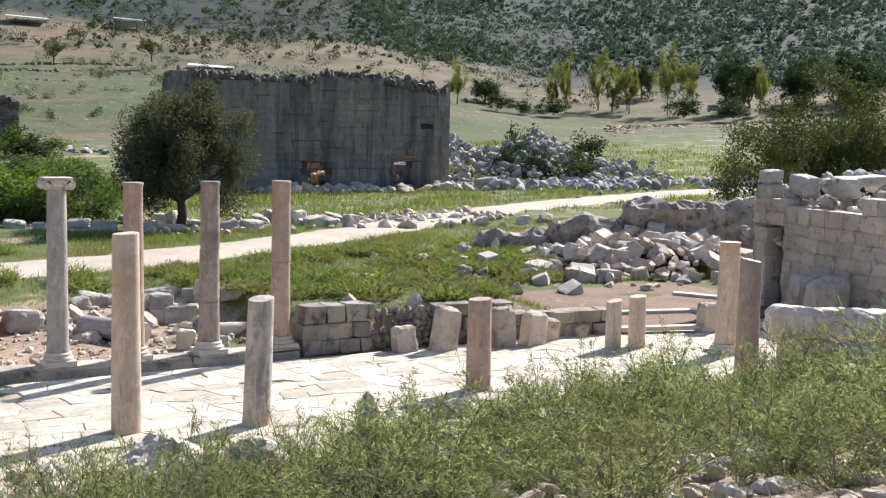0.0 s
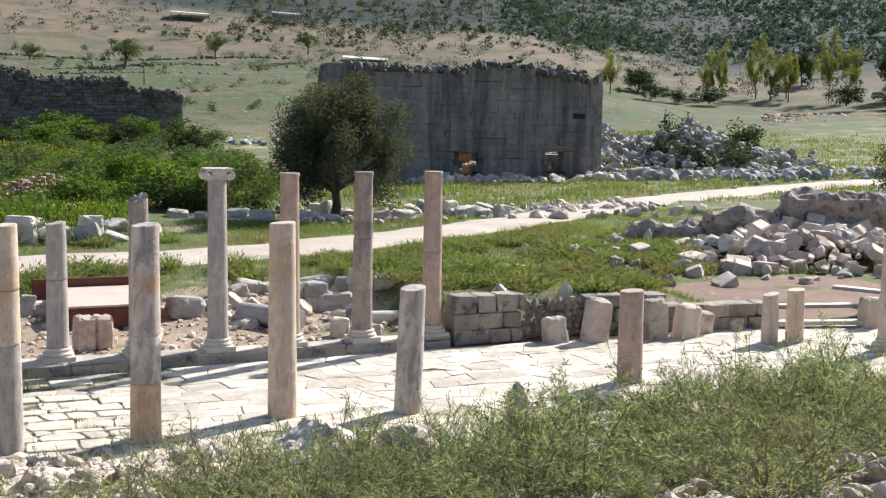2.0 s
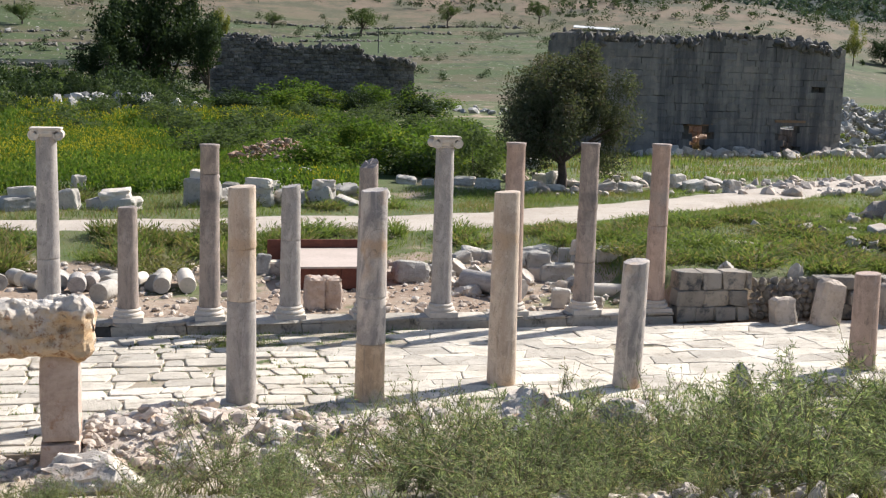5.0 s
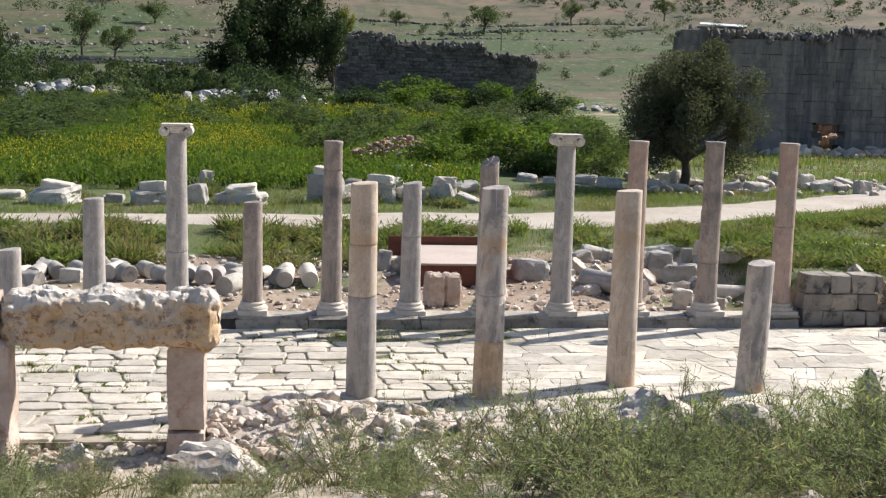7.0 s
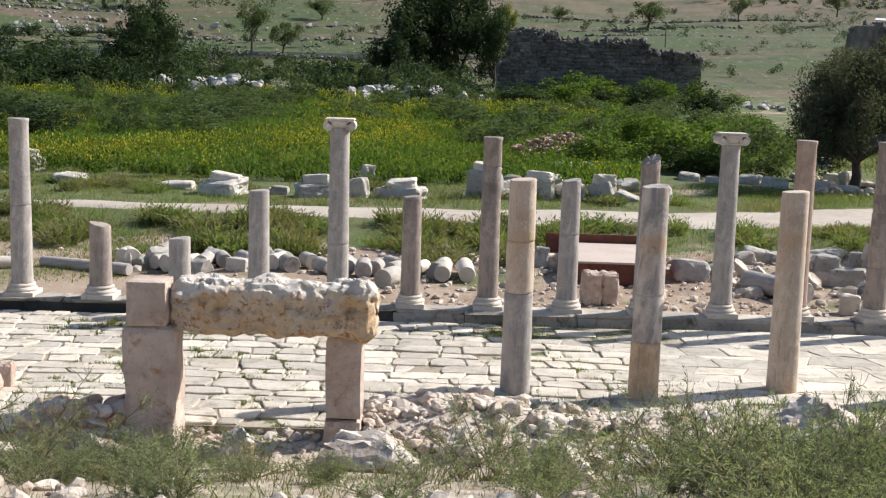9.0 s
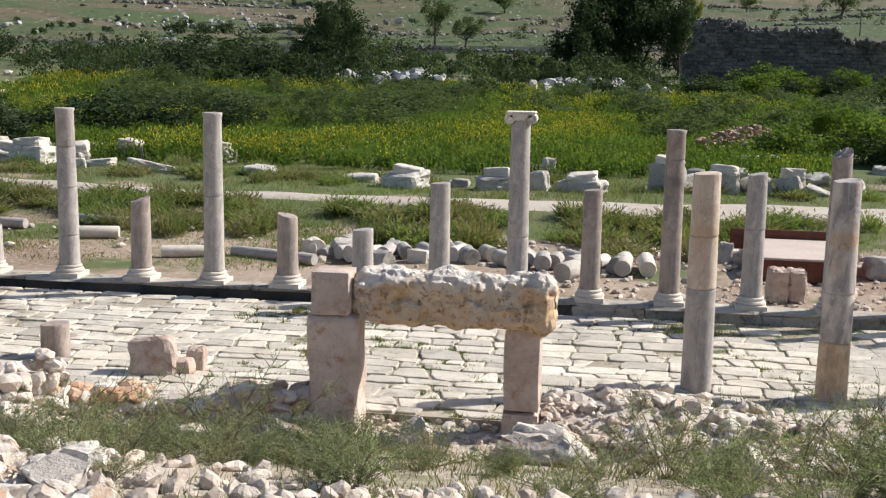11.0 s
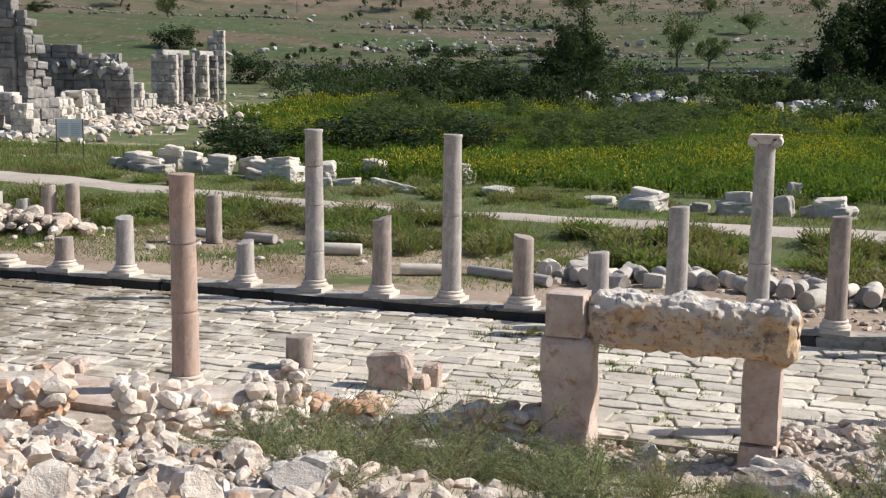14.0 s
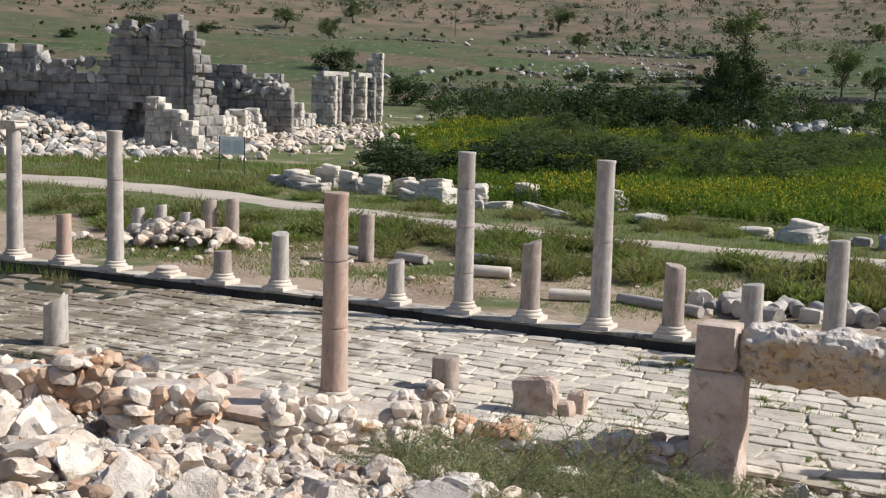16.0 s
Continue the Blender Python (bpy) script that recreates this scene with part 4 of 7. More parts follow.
def bath():
    """The ruin by the sign: a tall gable wall, low walls, and a row of square piers."""
    ob = root("ruined_baths", pose(0, 0, 0), "grey ashlar ruin with a tall gable and square piers", "ruin")

    def hole(s, z):
        return (15.0 < s < 17.4 and z < 4.6 - abs(s - 16.2) * 0.9) or (19.0 < s < 20.0 and z < 2.6) or ((s - 3.5) ** 2 + (z - 2.5) ** 2 < 9)
    # long front
    masonry(ob, (-92.5, 86.0), (-71.5, 89.5), 0.3, ([0, .1, .25, .42, .55, .60, .63, .68, .72, .8, .93, 1], [9.0, 9.4, 9.2, 8.4, 7.4, 7.2, 10.2, 11.6, 12.4, 12.2, 12.4, 11.8]), 1.2, 0.78, 1.35, BATHSTONE, 41, 190, hole, 0.11, ragged=0.7, pool="worn")
    masonry(ob, (-92.3, 86.9), (-72.3, 90.3), 0.35, ([0, .1, .25, .42, .55, .60, .63, .68, .72, .8, .93, 1], [8.0, 8.4, 8.2, 7.4, 6.6, 6.4, 9.2, 10.6, 11.4, 11.2, 11.4, 10.8]), 0.7, 0.9, 1.6, BATHSTONE, 46, 0, None, 0.05, ragged=0.5, pool="worn")
    masonry(ob, (-70.8, 93.2), (-81.6, 117), 0.3, ([0, .12, .25, .4, .55, .7, .85, 1], [4.8, 3.2, 4.6, 3.0, 2.2, 4.2, 2.4, 3.4]), 1.6, 0.8, 1.2, BLOCK, 47, 0, None, 0.3, ragged=0.9, pool="worn")
    masonry(ob, (-82, 120), (-84.6, 131), 0.6, ([0, .3, .6, 1], [3.4, 2.0, 3.6, 2.6]), 1.6, 0.8, 1.1, BLOCK, 48, 0, None, 0.3, ragged=0.8, pool="worn")
    masonry(ob, (-112, 84), (-92.6, 86), 0.3, ([0, .3, .7, 1], [7, 8.6, 9.0, 9.0]), 1.2, 0.8, 1.4, BATHSTONE, 42, 0, None, 0.12, ragged=0.8, pool="worn")
    # lit return, stepping down
    masonry(ob, (-70.9, 89.2), (-70.2, 92.8), 0.3, ([0, .35, .7, 1], [11.6, 9.6, 6.0, 4.6]), 1.3, 0.8, 1.0, BATHSTONE, 43, 60, None, 0.16, ragged=0.8, pool="worn")
    # lit stub before the gable, a low opening in it
    masonry(ob, (-69.2, 81.6), (-67.4, 82.0), 0.3, ([0, .5, 1], [4.6, 4.9, 4.2]), 1.4, 0.6, 0.9, BLOCK, 56, 20, None, 0.08, ragged=0.3, pool="worn")
    masonry(ob, (-66.3, 82.2), (-64.4, 82.7), 0.3, ([0, .5, 1], [4.0, 2.8, 1.4]), 1.4, 0.6, 0.9, BLOCK, 57, 20, None, 0.08, ragged=0.3, pool="worn")
    masonry(ob, (-67.7, 81.9), (-66.0, 82.3), 2.3, ([0, 1], [2.0, 1.7]), 1.4, 0.6, 1.1, BLOCK, 58, 8, None, 0.05, pool="worn")
    # back wall
    masonry(ob, (-88, 109.5), (-75.5, 113), 0.3, ([0, .3, .7, 1], [8.0, 9.2, 8.6, 6.6]), 1.2, 0.8, 1.4, BATHSTONE, 44, 0, None, 0.14, ragged=0.9, pool="worn")
    # tumbled stones along the broken heads of the walls
    r = np.random.default_rng(8)
    mats = []
    for (xa, ya), (xb, yb), lo, hi, n in [((-92, 86.2), (-80, 88.2), 6.4, 8.6, 90), ((-79, 88.4), (-72, 89.4), 10.6, 11.6, 40), ((-88, 109.6), (-76, 112.8), 5.4, 7.6, 90), ((-71, 94), (-81, 116), 1.0, 3.6, 150)]:
        for u in r.random(n):
            mats.append(trs(xa + (xb - xa) * u, ya + (yb - ya) * u + r.normal(scale=0.4), lo + (hi - lo) * r.random() * (0.6 + 0.4 * math.sin(u * 17)), *(r.uniform(0.5, 1.4, 3) * (1.3, 1, 0.8)), *r.uniform(0, 360, 3)))
    part("tumbled_rubble", tri_mesh("tumbled_rubble", *joined(ROCKS_LOW, mats)), GREY_RUBBLE, ob)["kind"] = "stuff"
    # piers
    for (x, y, w, h, s) in ((-82.0, 117.5, 2.6, 6.9, 1), (-85.0, 133.8, 3.0, 7.2, 2), (-85.0, 139.2, 1.8, 7.2, 3), (-85.4, 136.4, 2.3, 7.0, 5), (-83.4, 124.5, 2.2, 4.2, 6), (-84.9, 142.4, 2.0, 7.2, 8), (-85.6, 145.8, 2.2, 7.6, 7), (-86.8, 149.9, 2.2, 10.4, 4)):
        masonry(ob, (x - w / 2, y), (x + w / 2, y + w * 0.4), 0.8, ([0, .4, .6, 1], [h * 0.95, h, h, h]), 1.6, 0.9, 1.1, BATHSTONE if s % 2 else BLOCK, 50 + s, 20, None, 0.16, ragged=0.12, pool="worn")
    for (x0, y0, x1, y1, s) in ((-85.2, 133.6, -85.0, 139.6, 1), (-84.9, 141.8, -85.6, 146.6, 2)):
        dx, dy = x1 - x0, y1 - y0
        part("architrave", tri_mesh("architrave", *box_arrays(-0.5, 0.5, 0, math.hypot(dx, dy), 0, 0.7, 0.08)), BLOCK, ob, m=pose(x0, y0, 7.75, 0, 0, -math.degrees(math.atan2(dx, dy))))


bath()


def side_building():
    """The block-built house wall with a doorway by the pit; the room behind it is choked with rubble."""
    ob = root("ruined_building", pose(0, 0, 0), "pale block wall with a narrow doorway, heaped with rubble", "ruin")

    masonry(ob, (32.9, 32.0), (32.79, 31.27), 0.0, ([0, 1], [3.1, 3.1]), 0.7, 0.5, 0.6, SUNSTONE, 60, 20, None, 0.02, pool="worn")
    masonry(ob, (32.9, 32.0), (32.65, 30.35), 3.12, ([0, 1], [1.1, 0.9]), 0.7, 0.5, 0.9, SUNSTONE, 65, 20, None, 0.02, pool="worn")
    masonry(ob, (32.65, 30.35), (31.2, 20.5), 0.0, ([0, .1, .3, .5, 1], [4.1, 4.0, 4.1, 4.3, 4.1]), 0.7, 0.5, 0.95, SUNSTONE, 61, 170, None, 0.025, pool="worn", ragged=0.12)
    masonry(ob, (33.3, 32.2), (40, 36), 0.0, ([0, 1], [4.0, 3.5]), 0.9, 0.5, 0.9, SUNSTONE, 62, pool="worn")
    part("fill", tri_mesh("fill", *rough_box(33.6, 42.0, 19.0, 33.0, -0.2, 3.75, 0.7, 0.25, 0.6, 4, 0.3)), RUBBLE, ob, "earth and rubble choking the room")
    for x, y, z, w, d, h, t in [(32.95, 31.7, 4.05, 0.9, 0.7, 0.55, 8), (33.0, 31.75, 4.6, 0.75, 0.6, 0.5, -6), (33.4, 30.5, 4.2, 1.3, 0.7, 0.75, 70), (33.7, 29.0, 4.25, 1.0, 0.8, 0.7, 60), (34.6, 29.3, 4.6, 2.6, 0.7, 0.35, -8), (35.9, 27.6, 4.7, 1.6, 0.8, 0.5, 20), (34.4, 27.0, 4.2, 1.1, 0.8, 0.6, 40), (33.0, 26.4, 4.1, 0.9, 0.7, 0.5, 70), (35.2, 25.0, 4.4, 1.2, 0.9, 0.6, 15)]:
        part("coping_block", pool_mesh("hewn", int(x * 7 + y), BLOCK), BLOCK, ob, m=pose(x, y, z + h / 2 - 0.06, 3, -4, t) @ Matrix.Diagonal((w, d, h, 1)))
    for x, y, t, ln, h, k in [(40.0, 43.2, -12, 7.4, 2.7, 1), (35.2, 45.2, -38, 3.6, 1.9, 2), (32.4, 47.4, -36, 3.4, 1.1, 3)]:
        part("cut_bank", tri_mesh("cut_bank", *rough_box(-ln / 2, ln / 2, -0.8, 0.8, -0.3, h, 0.22, 0.42, 0.9, k, 0.3)), CONGLOMERATE, ob, "eroded earth and rubble face", m=pose(x, y, 0.3, 0, 0, t))


side_building()


def retaining_wall():
    ob = root("retaining_wall", pose(0, 0, 0), "low retaining wall of blocks and rubble holding the grass terrace", "wall")
    masonry(ob, (13.75, 30.35), (15.9, 30.35), 0.0, ([0, 1], [1.35, 1.3]), 0.6, 0.44, 0.75, WALLSTONE, 71, 40, None, 0.02)
    masonry(ob, (17.9, 30.3), (24.0, 29.6), 0.0, ([0, .3, .6, 1], [1.1, 1.2, 0.9, 0.7]), 0.6, 0.42, 0.7, WALLSTONE, 73, 40, None, 0.06)
    r = np.random.default_rng(9)
    i = 0
    z = 0.1
    while z < 1.2:
        x = 15.95 + r.uniform(0, .1)
        while x < 17.95:
            w = r.uniform(0.14, 0.28)
            part("rubble_stone", pool_mesh("broken", i, WALLSTONE), WALLSTONE, ob, m=pose(x + w / 2, 30.3 + r.normal(scale=0.03), z, *r.uniform(0, 360, 3)) @ Matrix.Diagonal((w * 1.15, w * 1.1, w * 1.0, 1)))
            x += w
            i += 1
        z += 0.19


retaining_wall()

# ---------------------------------------------------------------- loose stones
SR = np.random.default_rng(77)


def loose_block(x, y, w, h, label, material=None, kind="block", group="", turn=None, depth=None, name="stone_block", lift=0.0):
    """One squared or broken stone lying on the ground."""
    material = material or BLOCK
    z = float(height(x, y)) + float(bumps(x, y)) * 0.5 + lift
    d = depth or w * SR.uniform(0.5, 0.8)
    kind = "hewn" if kind == "block" else kind
    s = 1.0 if kind == "hewn" else 1.15
    turn = SR.uniform(-28, 28) if turn is None else turn
    ob = new(name, pool_mesh(kind, int(SR.integers(10)), material))
    ob.matrix_basis = pose(x, y, z + h * 0.5 - 0.07, SR.normal(scale=6), SR.normal(scale=7), turn) @ Matrix.Diagonal((w * s, d * s, (h + 0.1) * s, 1))
    return tagged(ob, label, "stone block", group)


for x, y, w, h in [(7.7, 36.4, 1.05, 0.62), (10.2, 39.9, 0.67, 0.41), (11.2, 40.3, 0.59, 0.4), (13.2, 40.4, 1.29, 0.49), (13.5, 38.6, 0.52, 0.44), (12.5, 36.5, 1.08, 0.57), (13.9, 35.5, 0.89, 0.33), (11.1, 32.0, 0.54, 0.54), (3.3, 38.0, 0.46, 0.64), (11.9, 32.0, 0.9, 0.3), (-8.4, 36.4, 0.7, 0.45), (-8.2, 36.4, 1.05, 0.52), (-5.9, 35.7, 0.68, 0.39), (-7.3, 36.6, 0.61, 0.33), (7.9, 37.9, 0.8, 0.35), (8.9, 36.9, 0.6, 0.3)]:
    loose_block(x, y, w, h, "weathered pale block lying behind the colonnade", group="blocks behind the colonnade")
for x, y, w, h in [(2.0, 54.2, 1.51, 1.29), (3.5, 58.0, 0.81, 0.76), (4.4, 54.4, 1.52, 0.91), (5.5, 59.7, 1.11, 0.59), (7.4, 54.9, 1.16, 0.88), (9.1, 58.9, 1.3, 0.54), (8.5, 54.5, 1.16, 0.37), (6.9, 68.9, 1.19, 0.6), (8.7, 69.2, 1.69, 0.52), (10.6, 61.0, 0.86, 0.49), (-1.7, 53.2, 2.23, 0.57), (-3.5, 53.0, 0.86, 0.84), (-5.4, 52.7, 1.6, 0.61), (-7.0, 53.4, 0.75, 0.38), (-3.5, 59.6, 0.67, 0.87), (-9.0, 53.4, 1.13, 0.58), (-11.4, 54.1, 0.98, 0.33), (-16.8, 55.5, 1.48, 0.37), (-11.7, 53.9, 1.67, 0.37), (-9.3, 52.3, 1.85, 0.69), (5.9, 54.6, 1.2, 0.75), (10.0, 55.3, 1.2, 0.7), (3.0, 56.0, 1.0, 0.6)]:
    loose_block(x, y, w, h, "large carved block laid out beside the track", group="blocks beside the track")
for x, y, w, h in [(-40.6, 60.7, 1.83, 0.63), (-39.0, 59.4, 1.82, 0.48), (-39.5, 63.0, 1.56, 0.76), (-36.0, 59.9, 1.3, 0.77), (-34.2, 59.2, 1.53, 0.68), (-32.9, 60.6, 1.28, 0.63), (-29.1, 57.3, 2.09, 0.89), (-31.2, 62.4, 0.97, 0.63), (-25.9, 55.6, 0.57, 0.48), (-25.4, 56.9, 1.45, 0.37), (-25.5, 60.9, 1.54, 0.78), (-22.0, 55.5, 2.5, 0.4), (-16.8, 55.2, 1.26, 0.43), (-20.5, 60.8, 1.49, 0.68), (-7.2, 53.9, 0.76, 0.26), (-29.0, 64.6, 0.99, 0.48), (-37.5, 58.6, 1.6, 0.5), (-31.0, 58.3, 1.6, 0.6), (-27.4, 58.4, 1.3, 0.55), (-42.0, 61.5, 1.5, 0.4), (-38.2, 61.2, 1.4, 1.0)]:
    loose_block(x, y, w, h, "long pale block stacked on the grass verge", group="stacked blocks")
for x, y, w, h, z in [(-40.2, 60.6, 1.5, 0.45, 0.55), (-38.7, 59.3, 1.6, 0.4, 0.42), (-38.0, 60.9, 1.1, 0.5, 0.92), (-36.1, 59.8, 1.0, 0.5, 0.70), (-34.0, 59.3, 1.4, 0.5, 0.62), (-32.8, 60.5, 1.2, 0.4, 0.58), (-29.2, 57.3, 1.5, 0.45, 0.82), (-31.0, 58.4, 1.3, 0.45, 0.55), (-27.3, 58.4, 1.1, 0.5, 0.50), (-25.5, 60.8, 1.2, 0.4, 0.72), (-20.6, 60.7, 1.2, 0.45, 0.62), (-39.6, 62.9, 1.2, 0.4, 0.70)]:
    loose_block(x, y, w, h, "pale weathered block lying on top of another", BASESTONE, group="stacked blocks", lift=z)
for x, y, w, h, z in [(2.1, 54.2, 1.2, 0.4, 1.2), (4.5, 54.4, 1.2, 0.4, 0.84), (-5.3, 52.8, 1.2, 0.4, 0.55), (-1.6, 53.2, 1.3, 0.4, 0.5), (7.5, 54.9, 1.0, 0.4, 0.8), (-9.2, 52.4, 1.3, 0.35, 0.62)]:
    loose_block(x, y, w, h, "pale weathered block lying on top of another", BASESTONE, group="blocks beside the track", lift=z)
for x, y, w, h in [(24.4, 77.6, 1.06, 0.77), (21.9, 67.7, 0.99, 0.56), (22.2, 65.7, 1.13, 0.77), (19.7, 62.1, 1.06, 0.52), (20.7, 61.7, 1.21, 0.36), (23.8, 62.1, 1.24, 0.53), (24.8, 61.0, 1.29, 0.65), (29.2, 67.6, 1.71, 0.52), (29.0, 64.3, 0.98, 0.78), (29.2, 62.6, 1.12, 0.6), (32.1, 65.6, 1.53, 0.4), (31.1, 61.7, 0.96, 0.74), (41.6, 94.3, 1.55, 0.79), (47.5, 93.4, 1.01, 0.86), (59.6, 92.0, 1.78, 1.08), (13.7, 66.6, 1.11, 0.4), (14.5, 64.6, 0.62, 0.39), (16.8, 65.6, 1.26, 0.45), (17.8, 64.2, 1.39, 0.53)]:
    loose_block(x, y, w, h, "grey weathered block near the olive tree", group="blocks by the olive tree")
for x, y, w, h in [(30.6, 48.6, 0.53, 0.34), (31.5, 48.8, 0.46, 0.6), (30.4, 45.9, 0.56, 0.7), (25.3, 40.6, 1.05, 0.2), (15.6, 30.9, 0.45, 0.35), (17.6, 30.8, 0.43, 0.4), (29.6, 47.2, 0.7, 0.3), (7.7, 38.2, 0.73, 0.39)]:
    loose_block(x, y, w, h, "rough pale stone lying in the grass", kind="rock", group="stones on the terrace")
for x, y, w, h in [(16.6, 29.5, 0.66, 0.90), (17.75, 29.2, 0.72, 1.42), (19.6, 29.0, 0.65, 1.30), (20.6, 28.9, 0.69, 1.10), (27.0, 28.4, 0.59, 1.10), (22.8, 29.6, 0.53, 0.5), (21.4, 29.3, 0.6, 0.8)]:
    loose_block(x, y, w, h, "upright pale block set against the terrace wall", SUNSTONE, turn=SR.normal(scale=6), depth=0.5, group="upright blocks")
for x, y, w, h in [(35.3, 44.7, 1.06, 0.56), (36.8, 45.1, 0.81, 0.69), (37.2, 44.3, 0.81, 0.69), (34.7, 41.4, 0.63, 0.64), (36.8, 42.1, 0.91, 0.66), (30.6, 39.9, 1.06, 0.54), (31.5, 39.0, 1.05, 0.5), (33.3, 39.2, 0.72, 0.51), (30.1, 42.1, 1.21, 0.45), (39.4, 41.8, 1.11, 0.71), (40.1, 40.8, 1.11, 0.71), (39.4, 39.6, 0.93, 0.68), (35.3, 39.4, 0.74, 0.42), (31.3, 36.3, 0.56, 0.29)]:
    loose_block(x, y, w, h, "tumbled pale block in the excavation", SUNSTONE, group="tumbled blocks")
for x, y, w, h, z in [(34.6, 30.4, 0.9, 0.9, 0), (35.0, 29.4, 0.8, 0.95, 0), (33.9, 29.0, 0.9, 0.9, 0)]:
    loose_block(x - 3.6, y - 2.2, w, h + 0.9, "big squared block beside the doorway", SUNSTONE, turn=-30, depth=0.8, group="blocks by the doorway")
for x, y, w, h, d in [(-8.95, 22.3, 0.92, 0.86, 0.45), (-8.45, 22.4, 0.52, 0.45, 0.4), (-8.25, 22.75, 0.38, 0.62, 0.3), (-15.5, 20.9, 0.5, 0.42, 0.4)]:
    loose_block(x, y, w, h, "cracked pinkish-white block standing on the street", GATE, turn=4, depth=d, group="blocks on the street")
loose_block(11.55, 22.1, 0.46, 0.85, "grey upright boulder at the street edge", BLOCK, "boulder", name="boulder")
loose_block(13.7, 22.4, 0.9, 0.5, "grey broken stone at the street edge", BLOCK, "rock", name="boulder")


for x0, x1, y, up in [(9.3, 13.6, 40.2, 1), (10.6, 13.4, 36.9, 2), (7.0, 9.0, 37.0, 1), (2.4, 3.6, 38.4, 1)]:
    x = x0
    while x < x1:
        w = SR.uniform(0.5, 1.15)
        for k in range(up):
            if k == 0 or SR.random() < 0.6:
                loose_block(x + w / 2, y + SR.normal(scale=0.12), w, SR.uniform(0.34, 0.5), "weathered pale block in a low row behind the colonnade", (BLOCK, BASESTONE, SUNSTONE)[int(SR.integers(3))], turn=SR.normal(scale=9), depth=0.55, group="blocks behind the colonnade", lift=0.4 * k)
        x += w + SR.uniform(0.0, 0.15)
for k in range(26):
    x, y, w = SR.uniform(8.5, 13.2), SR.uniform(32.2, 39.5), SR.uniform(0.25, 0.6)
    loose_block(x, y, w, w * SR.uniform(0.5, 0.9), "rough broken stone in the dirt behind the colonnade", RUBBLE, "rock", group="stones behind the colonnade", name="broken_stone")


def drum(a, b, dia, label, z=None):
    """A fallen column drum or shaft."""
    a, b = np.array(a, float), np.array(b, float)
    ln = np.hypot(*(b - a))
    z = float(height(*a)) if z is None else z
    ob = new("column_drum", turned("column_drum", [(dia * 0.47, 0), (dia * 0.5, 0.03), (dia * 0.5, ln * 0.5), (dia * 0.49, ln - 0.03), (dia * 0.46, ln)], seg=22, wobble=0.012, seed=int(abs(a[0]) * 10)))
    ob.data.materials.append((GREYCOL, BLOCK, BASESTONE)[int(abs(a[0] * 7)) % 3])
    ob.matrix_basis = Matrix.Translation((a[0], a[1], z + dia * 0.48)) @ Vector((*(b - a), 0.0)).to_track_quat('Z', 'Y').to_matrix().to_4x4()
    return tagged(ob, label, "column drum", "fallen drums")


for a, b, d in [((9.1, 35.1), (10.3, 33.2), 0.62), ((12.4, 33.4), (13.4, 33.2), 0.43), ((0.24, 36.6), (0.17, 34.9), 0.50), ((0.85, 36.6), (0.9, 34.9), 0.5), ((-1.5, 33.6), (-1.15, 34.4), 0.56), ((-11.6, 35.35), (-10.0, 34.9), 0.36), ((-9.95, 34.9), (-8.8, 34.4), 0.36), ((-18.95, 40.5), (-17.0, 40.2), 0.38), ((-17.9, 37.4), (-16.3, 37.8), 0.42), ((-13.6, 34.6), (-11.9, 35.2), 0.38), ((-24.2, 39.6), (-22.8, 39.4), 0.34), ((-21.5, 39.2), (-20.2, 39.0), 0.36)]:
    drum(a, b, d, "fallen grey column shaft lying on the ground")
for i in range(34):
    x, y = -9.4 + 0.29 * i + SR.normal(scale=0.2), 36.4 + SR.normal(scale=0.55)
    if i % 3 == 2:
        loose_block(x, y, SR.uniform(0.4, 0.8), SR.uniform(0.3, 0.55), "broken pale stone among the fallen drums", kind="rock", group="stones among the drums", name="broken_stone")
        continue
    t = SR.uniform(-0.7, 0.7)
    ln = SR.uniform(0.45, 0.95)
    drum((x, y), (x + math.sin(t) * ln, y - math.cos(t) * ln), SR.uniform(0.40, 0.55), "short grey column drum in a row of fallen drums")

# upright stumps and heaped stones by the pond
for x, y, h, d in [(-32.4, 37.6, 1.1, 0.5), (-31.6, 38.0, 1.25, 0.5), (-30.6, 38.3, 1.0, 0.5), (-29.8, 38.8, 1.5, 0.55), (-29.0, 39.2, 1.6, 0.55), (-31.2, 37.2, 0.8, 0.45), (-22.3, 38.3, 1.55, 0.58)]:
    column(x, y, h + 0.3, d, GREYCOL if h < 1.3 else BROWNCOL, "weathered shaft fragment set upright by a stone heap", base=False, slant=0.04, ground=0.1, group="upright shaft fragments")


def heap(name, n, spot, size, pool, material, label, sink=0.25, flat=0.75, seed=0, mound=None, smooth=False):
    """A spread or heap of broken stones, too many to count."""
    r = np.random.default_rng(seed)
    mats = []
    for _ in range(n):
        x, y = spot(r)
        s = size[0] + (size[1] - size[0]) * r.random() ** 2.4
        z = float(height(x, y)) + float(bumps(x, y)) * 0.6 + (mound(x, y) * r.uniform(0.55, 1.0) if mound else 0)
        mats.append(trs(x, y, z + s * (0.5 - sink) * flat, s * r.uniform(0.8, 1.5), s * r.uniform(0.7, 1.2), s * flat * r.uniform(0.7, 1.2), r.uniform(-30, 30), r.uniform(-30, 30), r.uniform(0, 360)))
    return tagged(part(name, tri_mesh(name, *joined(pool, mats), smooth=smooth), material), label, "rubble", kind="stuff")


def box_spot(x0, x1, y0, y1):
    return lambda r: (r.uniform(x0, x1), r.uniform(y0, y1))


